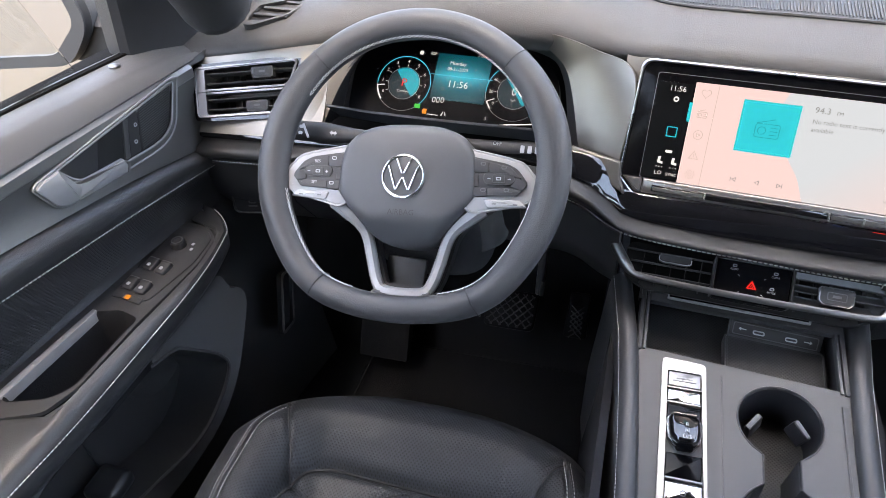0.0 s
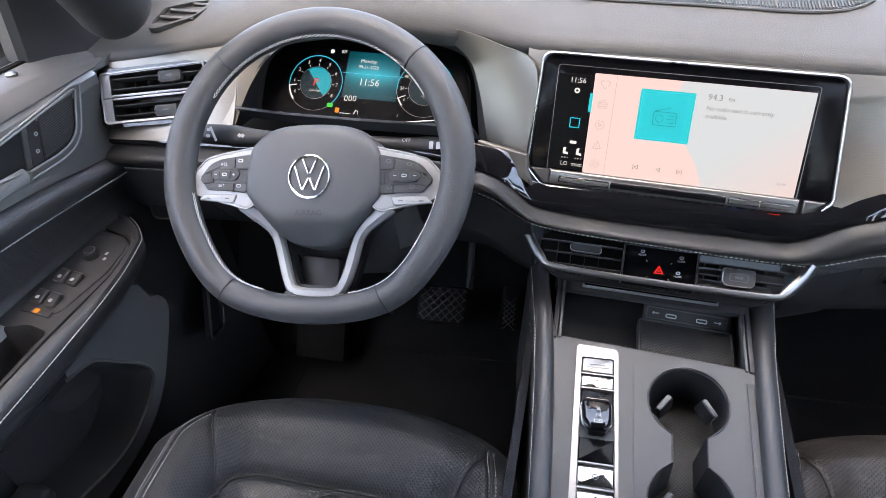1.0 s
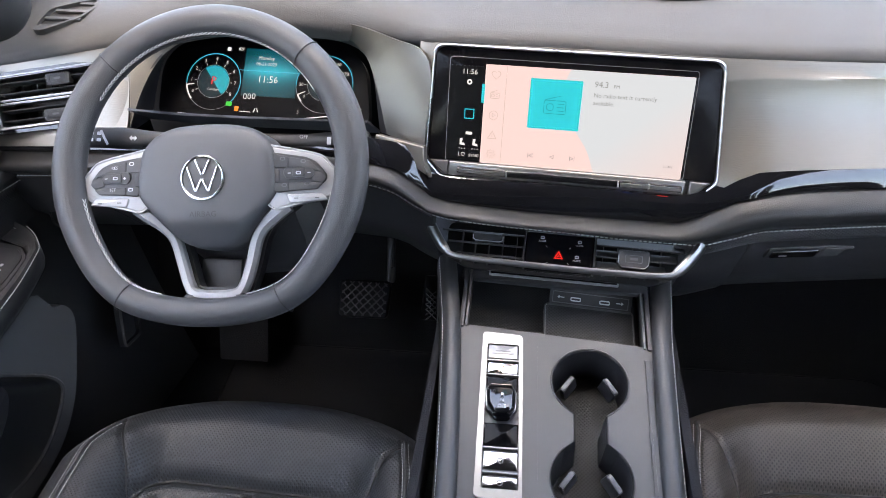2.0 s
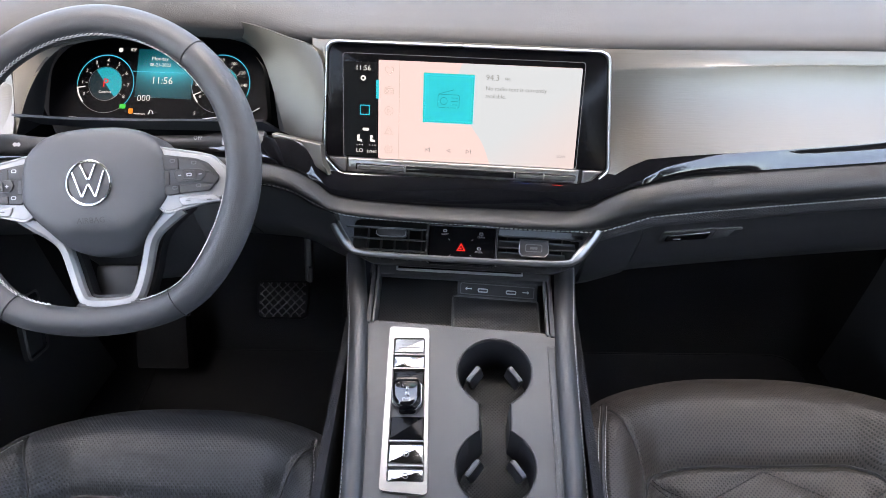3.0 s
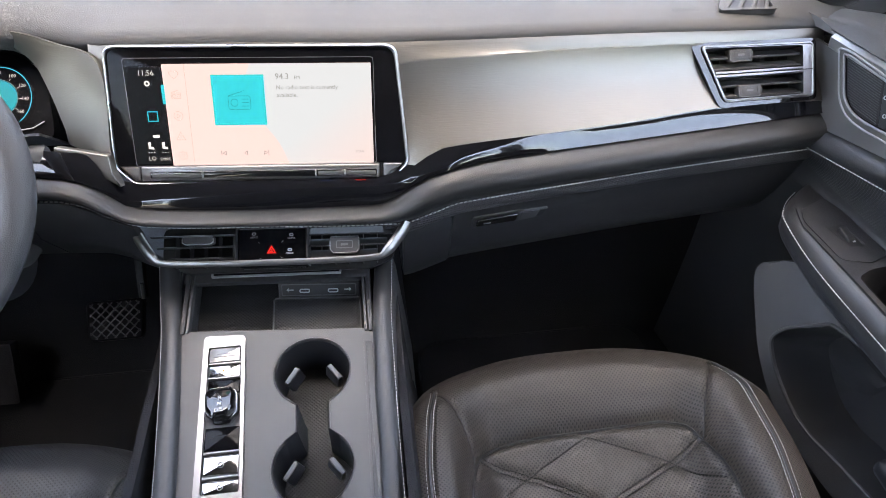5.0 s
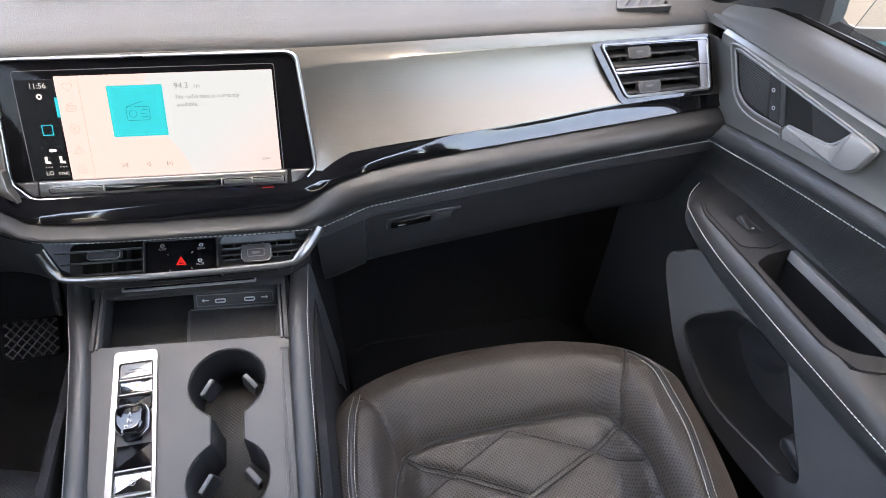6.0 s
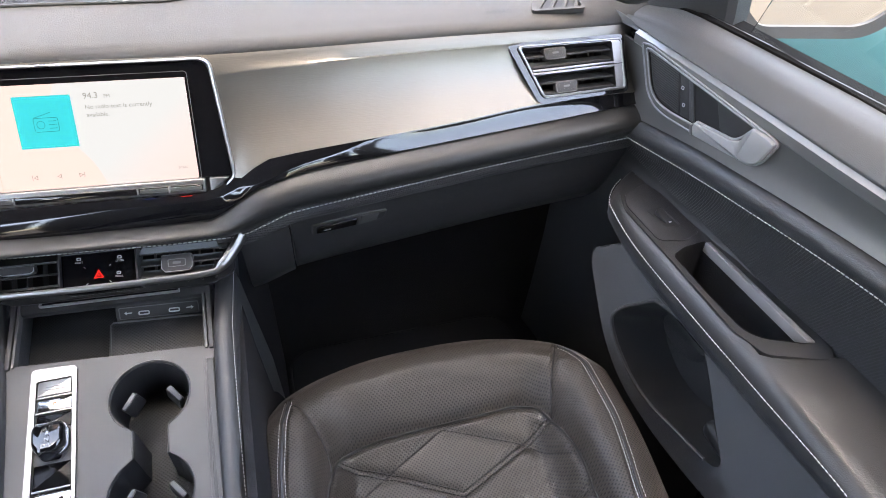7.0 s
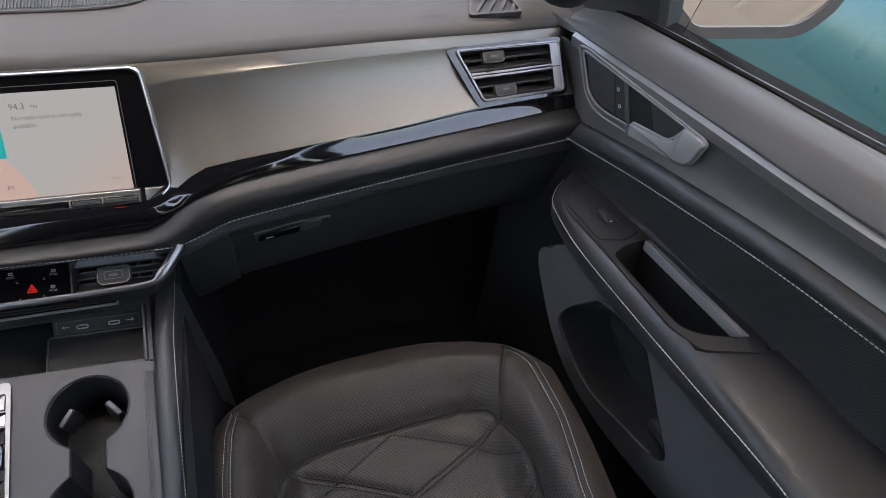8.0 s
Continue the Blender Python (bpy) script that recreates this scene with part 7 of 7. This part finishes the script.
for yy, x0 in ((-0.056, -0.004), (-0.096, -0.006)):
    for xx in (0.0, -0.022):
        key = wp("window_switch", loc(box((0.016, 0.020, 0.008), (x0 + xx - 0.002, yy, 0.0040), 0.002, pose(0, 0, 0, 12))), PLASTIC, sw)
        wp("switch_mark", loc(plate(rect(x0 + xx - 0.002, yy - 0.003, 0.005, 0.005, 0.001), 0.0072, 0.0080)), WHITEMARK, sw)
        wp("switch_edge", loc(box((0.016, 0.0012, 0.0015), (x0 + xx - 0.002, yy + 0.0095, 0.0085))), SATIN, sw)
wp("child_lock_key", loc(plate(rect(-0.030, -0.1165, 0.030, 0.010, 0.002), 0.0014, 0.0030, 0.001)), PLASTIC, sw)
wp("child_lock_lamp", loc(plate(rect(-0.022, -0.1165, 0.008, 0.007, 0.0015), 0.0030, 0.0036)), LITORANGE, sw, label="lit amber child lock lamp")
wp("lock_button", tube([(0.7905, 0.893, 0.7385), (0.7905, 0.893, 0.7425), (0.7905, 0.893, 0.7435)], [0.0075, 0.0075, 0.005], 14), SATIN, label="small bright lock pin")

# ---------------------------------------------------------------- pedals and footwell
bp = thing("brake_pedal", pose(-0.335, 1.085, 0.21, 42), "wide black brake pedal with ribbed rubber", "pedal", "pedals")
part("pad", plate(outline_round([(-0.046, -0.038), (0.046, -0.038), (0.050, 0.032), (-0.050, 0.032)], 0.012), -0.012, 0.0, 0.004), PEDAL, bp, "black rubber pad")
for d in (-1, 1):
    for k in range(-4, 5):
        ends = []
        c = 0.016 * k
        for v in (-0.034, 0.028):
            ends.append(Vector((c + d * v, v)))
        a, b = ends
        if abs(a.x) > 0.042:
            a = a.lerp(b, (abs(a.x) - 0.042) / abs(b.x - a.x))
        if abs(b.x) > 0.042:
            b = b.lerp(a, (abs(b.x) - 0.042) / abs(b.x - a.x))
        part("rib", box(((b - a).length, 0.0020, 0.0024), ((a.x + b.x) / 2, (a.y + b.y) / 2, 0.0008), 0.0006, pose(0, 0, 0, 0, 0, math.degrees(math.atan2(b.y - a.y, b.x - a.x)))), DARK, bp)
part("arm", box((0.014, 0.20, 0.02), (0.046, 0.13, 0.01), 0.004, pose(0, 0, 0, 14)), DARK, bp)
part("arm_edge", tube([(0.052, 0.03, 0.004), (0.054, 0.055, 0.018)], 0.004, 6), SATIN, bp)
ap = thing("accelerator_pedal", pose(-0.226, 1.135, 0.155, 50), "narrow black accelerator pedal", "pedal", "pedals")
part("pad", plate(outline_round([(-0.014, -0.034), (0.030, -0.034), (0.028, 0.052), (-0.008, 0.052)], 0.006), -0.012, 0.0, 0.003), PEDAL, ap)
for k in range(5):
    for d in (-1, 1):
        part("rib", box((0.032, 0.002, 0.003), (0.008, -0.024 + 0.010 * k, 0.0005), 0.0006, pose(0, 0, 0, 0, 0, 42 * d)), DARK, ap)
fr = thing("footrest", pose(-0.590, 1.055, 0.085, 58), "dark carpeted driver footrest", "footrest")
part("pad", box((0.104, 0.115, 0.03), (0.004, 0.028, -0.012), 0.008), CARPET, fr)
mt = thing("floor_mat", pose(-0.40, 0.95, 0.0), "black carpet mat in the driver footwell", "floor mat", "floor mats")
part("mat", plate(rect(0, 0, 0.46, 0.36, 0.06), 0.004, 0.016, 0.006), CARPET, mt)
part("binding", tube([(x, y, 0.013) for x, y in rect(0, 0, 0.46, 0.36, 0.06, 6)], 0.003, 6, True), CARPET, mt)
mt = thing("floor_mat", pose(0.42, 0.95, 0.0), "black carpet mat in the passenger footwell", "floor mat", "floor mats")
part("mat", plate(rect(0, 0, 0.46, 0.36, 0.06), 0.004, 0.016, 0.006), CARPET, mt)
part("binding", tube([(x, y, 0.013) for x, y in rect(0, 0, 0.46, 0.36, 0.06, 6)], 0.003, 6, True), CARPET, mt)
for s, nm in ((1, "right"), (-1, "left")):
    skin("tunnel_" + nm, [[(s * w, y, z) for w, z in ((0.172, -0.01), (0.160, 0.18), (0.148, 0.34), (0.142, 0.43))] for y in (-0.5, 0.3, 0.8, 1.25)], CARPET, 0.01, "black carpeted tunnel side")
    skin("kick_panel_" + nm, [[(s * (0.86 - 0.01 * k), 1.00 + 0.10 * k, z) for z in (0.0, 0.2, 0.4, 0.62)] for k in range(4)], CARPET, 0.01, "black footwell side trim")

kp = thing("kick_panel_pocket", Matrix(((-0.30, 0.10, 0.95, -0.702), (0.80, -0.50, 0.30, 0.945), (-0.52, -0.86, -0.08, 0.285), (0, 0, 0, 1))).normalized(), "dark recessed pocket in the driver kick panel", "storage pocket")
part("rim", tube([(x, y, 0.0) for x, y in rect(0, 0, 0.095, 0.10, 0.014)], 0.0022, 6, True), PLASTIC, kp)
part("recess", ringplate(rect(0, 0, 0.097, 0.102, 0.014), rect(0, 0, 0.088, 0.094, 0.012), -0.007, -0.001), CARPET, kp)
part("back", plate(rect(0, 0, 0.097, 0.102, 0.014), -0.009, -0.006), CARPET, kp)

# ---------------------------------------------------------------- outside
for s, lab in ((1, "grey door mirror outside the passenger window"), (-1, "grey door mirror outside the driver window")):
    mm = thing("door_mirror", pose(1.105 if s > 0 else -1.205, 1.05, 0.716 if s > 0 else 0.722, 90, 0, -s * 14), lab, "door mirror", "door mirrors")
    rr = outline_round([(s * x, y) for x, y in ((-0.112, -0.086), (0.100, -0.086), (0.150, -0.030), (0.155, 0.080), (-0.150, 0.080), (-0.165, -0.020))], [0.03, 0.04, 0.03, 0.03, 0.03, 0.03], 6)
    gl = outline_round([(s * x, y) for x, y in ((-0.090, -0.066), (0.086, -0.066), (0.132, -0.020), (0.138, 0.066), (-0.132, 0.066), (-0.144, -0.014))], [0.016, 0.03, 0.025, 0.025, 0.025, 0.02], 6)
    part("shell", loft([[(x * f, y * f, z) for x, y in rr] for f, z in ((1.0, 0.0), (1.04, -0.01), (1.0, -0.05), (0.8, -0.10), (0.4, -0.125))], True, True), GREY, mm, "dark grey mirror shell")
    part("mirror_glass", plate(gl, -0.002, 0.002), MIRROR, mm, "mirror glass")
    part("foot", loft([[(-s * (0.10 + (0.15 if s > 0 else 0.19) * k), y - 0.03 * k, z) for y, z in ((-0.085, -0.02), (-0.02, -0.02), (0.0, -0.06), (-0.085, -0.08))] for k in (0, 0.5, 1)], True, True), PLASTIC, mm, "dark mirror foot")
    part("mirror_rim", ringplate(rr, gl, -0.004, 0.006), GREY, mm)
nb = thing("parked_car", pose(2.9, 1.5, -0.60), "glossy teal car parked alongside on the ground", "car")
part("body", loft([[(x * w, y, 0.25 + (z - 0.25) * h) for x, z in ((-0.78, 0.25), (-0.86, 0.45), (-0.88, 0.75), (-0.84, 1.00), (-0.74, 1.13), (-0.50, 1.17), (0.50, 1.17), (0.74, 1.13), (0.84, 1.00), (0.88, 0.75), (0.86, 0.45), (0.78, 0.25))] for y, w, h in ((-2.35, 0.80, 0.80), (-2.28, 0.92, 0.92), (-2.0, 0.99, 1.0), (-1.0, 1.0, 1.0), (0.8, 1.0, 1.0), (1.5, 0.99, 0.94), (2.1, 0.94, 0.84), (2.32, 0.80, 0.70))], True, True), TEAL, nb, "glossy teal car body")
cabin = part("cabin", loft([[(x * w, y + d, z) for x, y in ((-1, -1.0), (-1, 0.6), (1, 0.6), (1, -1.0))] for w, d, z in ((0.74, 0.0, 1.12), (0.70, -0.03, 1.30), (0.60, -0.12, 1.52), (0.54, -0.14, 1.56))], True, True), TEAL, nb, "teal roof and pillars")
for sd in (-1, 1):
    for y0, y1 in ((-0.90, -0.25), (-0.18, 0.40)):
        part("side_window", thick(loft([[(sd * x, y + d, z) for y in (y0, y1)] for x, d, z in ((0.742, 0.0, 1.16), (0.706, -0.03, 1.30), (0.622, -0.11, 1.49))]), 0.004), GLASSBLACK, cabin, "dark side window")
    for y in (-1.45, 1.40):
        wheel_m = pose(sd * 0.80, y, 0.33, 0, 90, 0)
        bm = loft([[(r0 * math.cos(q), r0 * math.sin(q), z) for q in (2 * math.pi * k / 28 for k in range(28))] for r0, z in ((0.20, -0.10), (0.31, -0.10), (0.33, -0.07), (0.33, 0.07), (0.31, 0.10), (0.20, 0.10))], True, True)
        bm.transform(wheel_m)
        tyre = part("tyre", bm, PEDAL, nb, "black tyre")
        bm = loft([[(r0 * math.cos(q), r0 * math.sin(q), z) for q in (2 * math.pi * k / 28 for k in range(28))] for r0, z in ((0.21, -0.104), (0.20, 0.104), (0.05, 0.108))], True, True)
        bm.transform(wheel_m)
        part("rim", bm, SILVER, tyre, "silver wheel rim")
part("sill", box((1.66, 2.2, 0.12), (0, 0, 0.22), 0.03), DARK, nb)
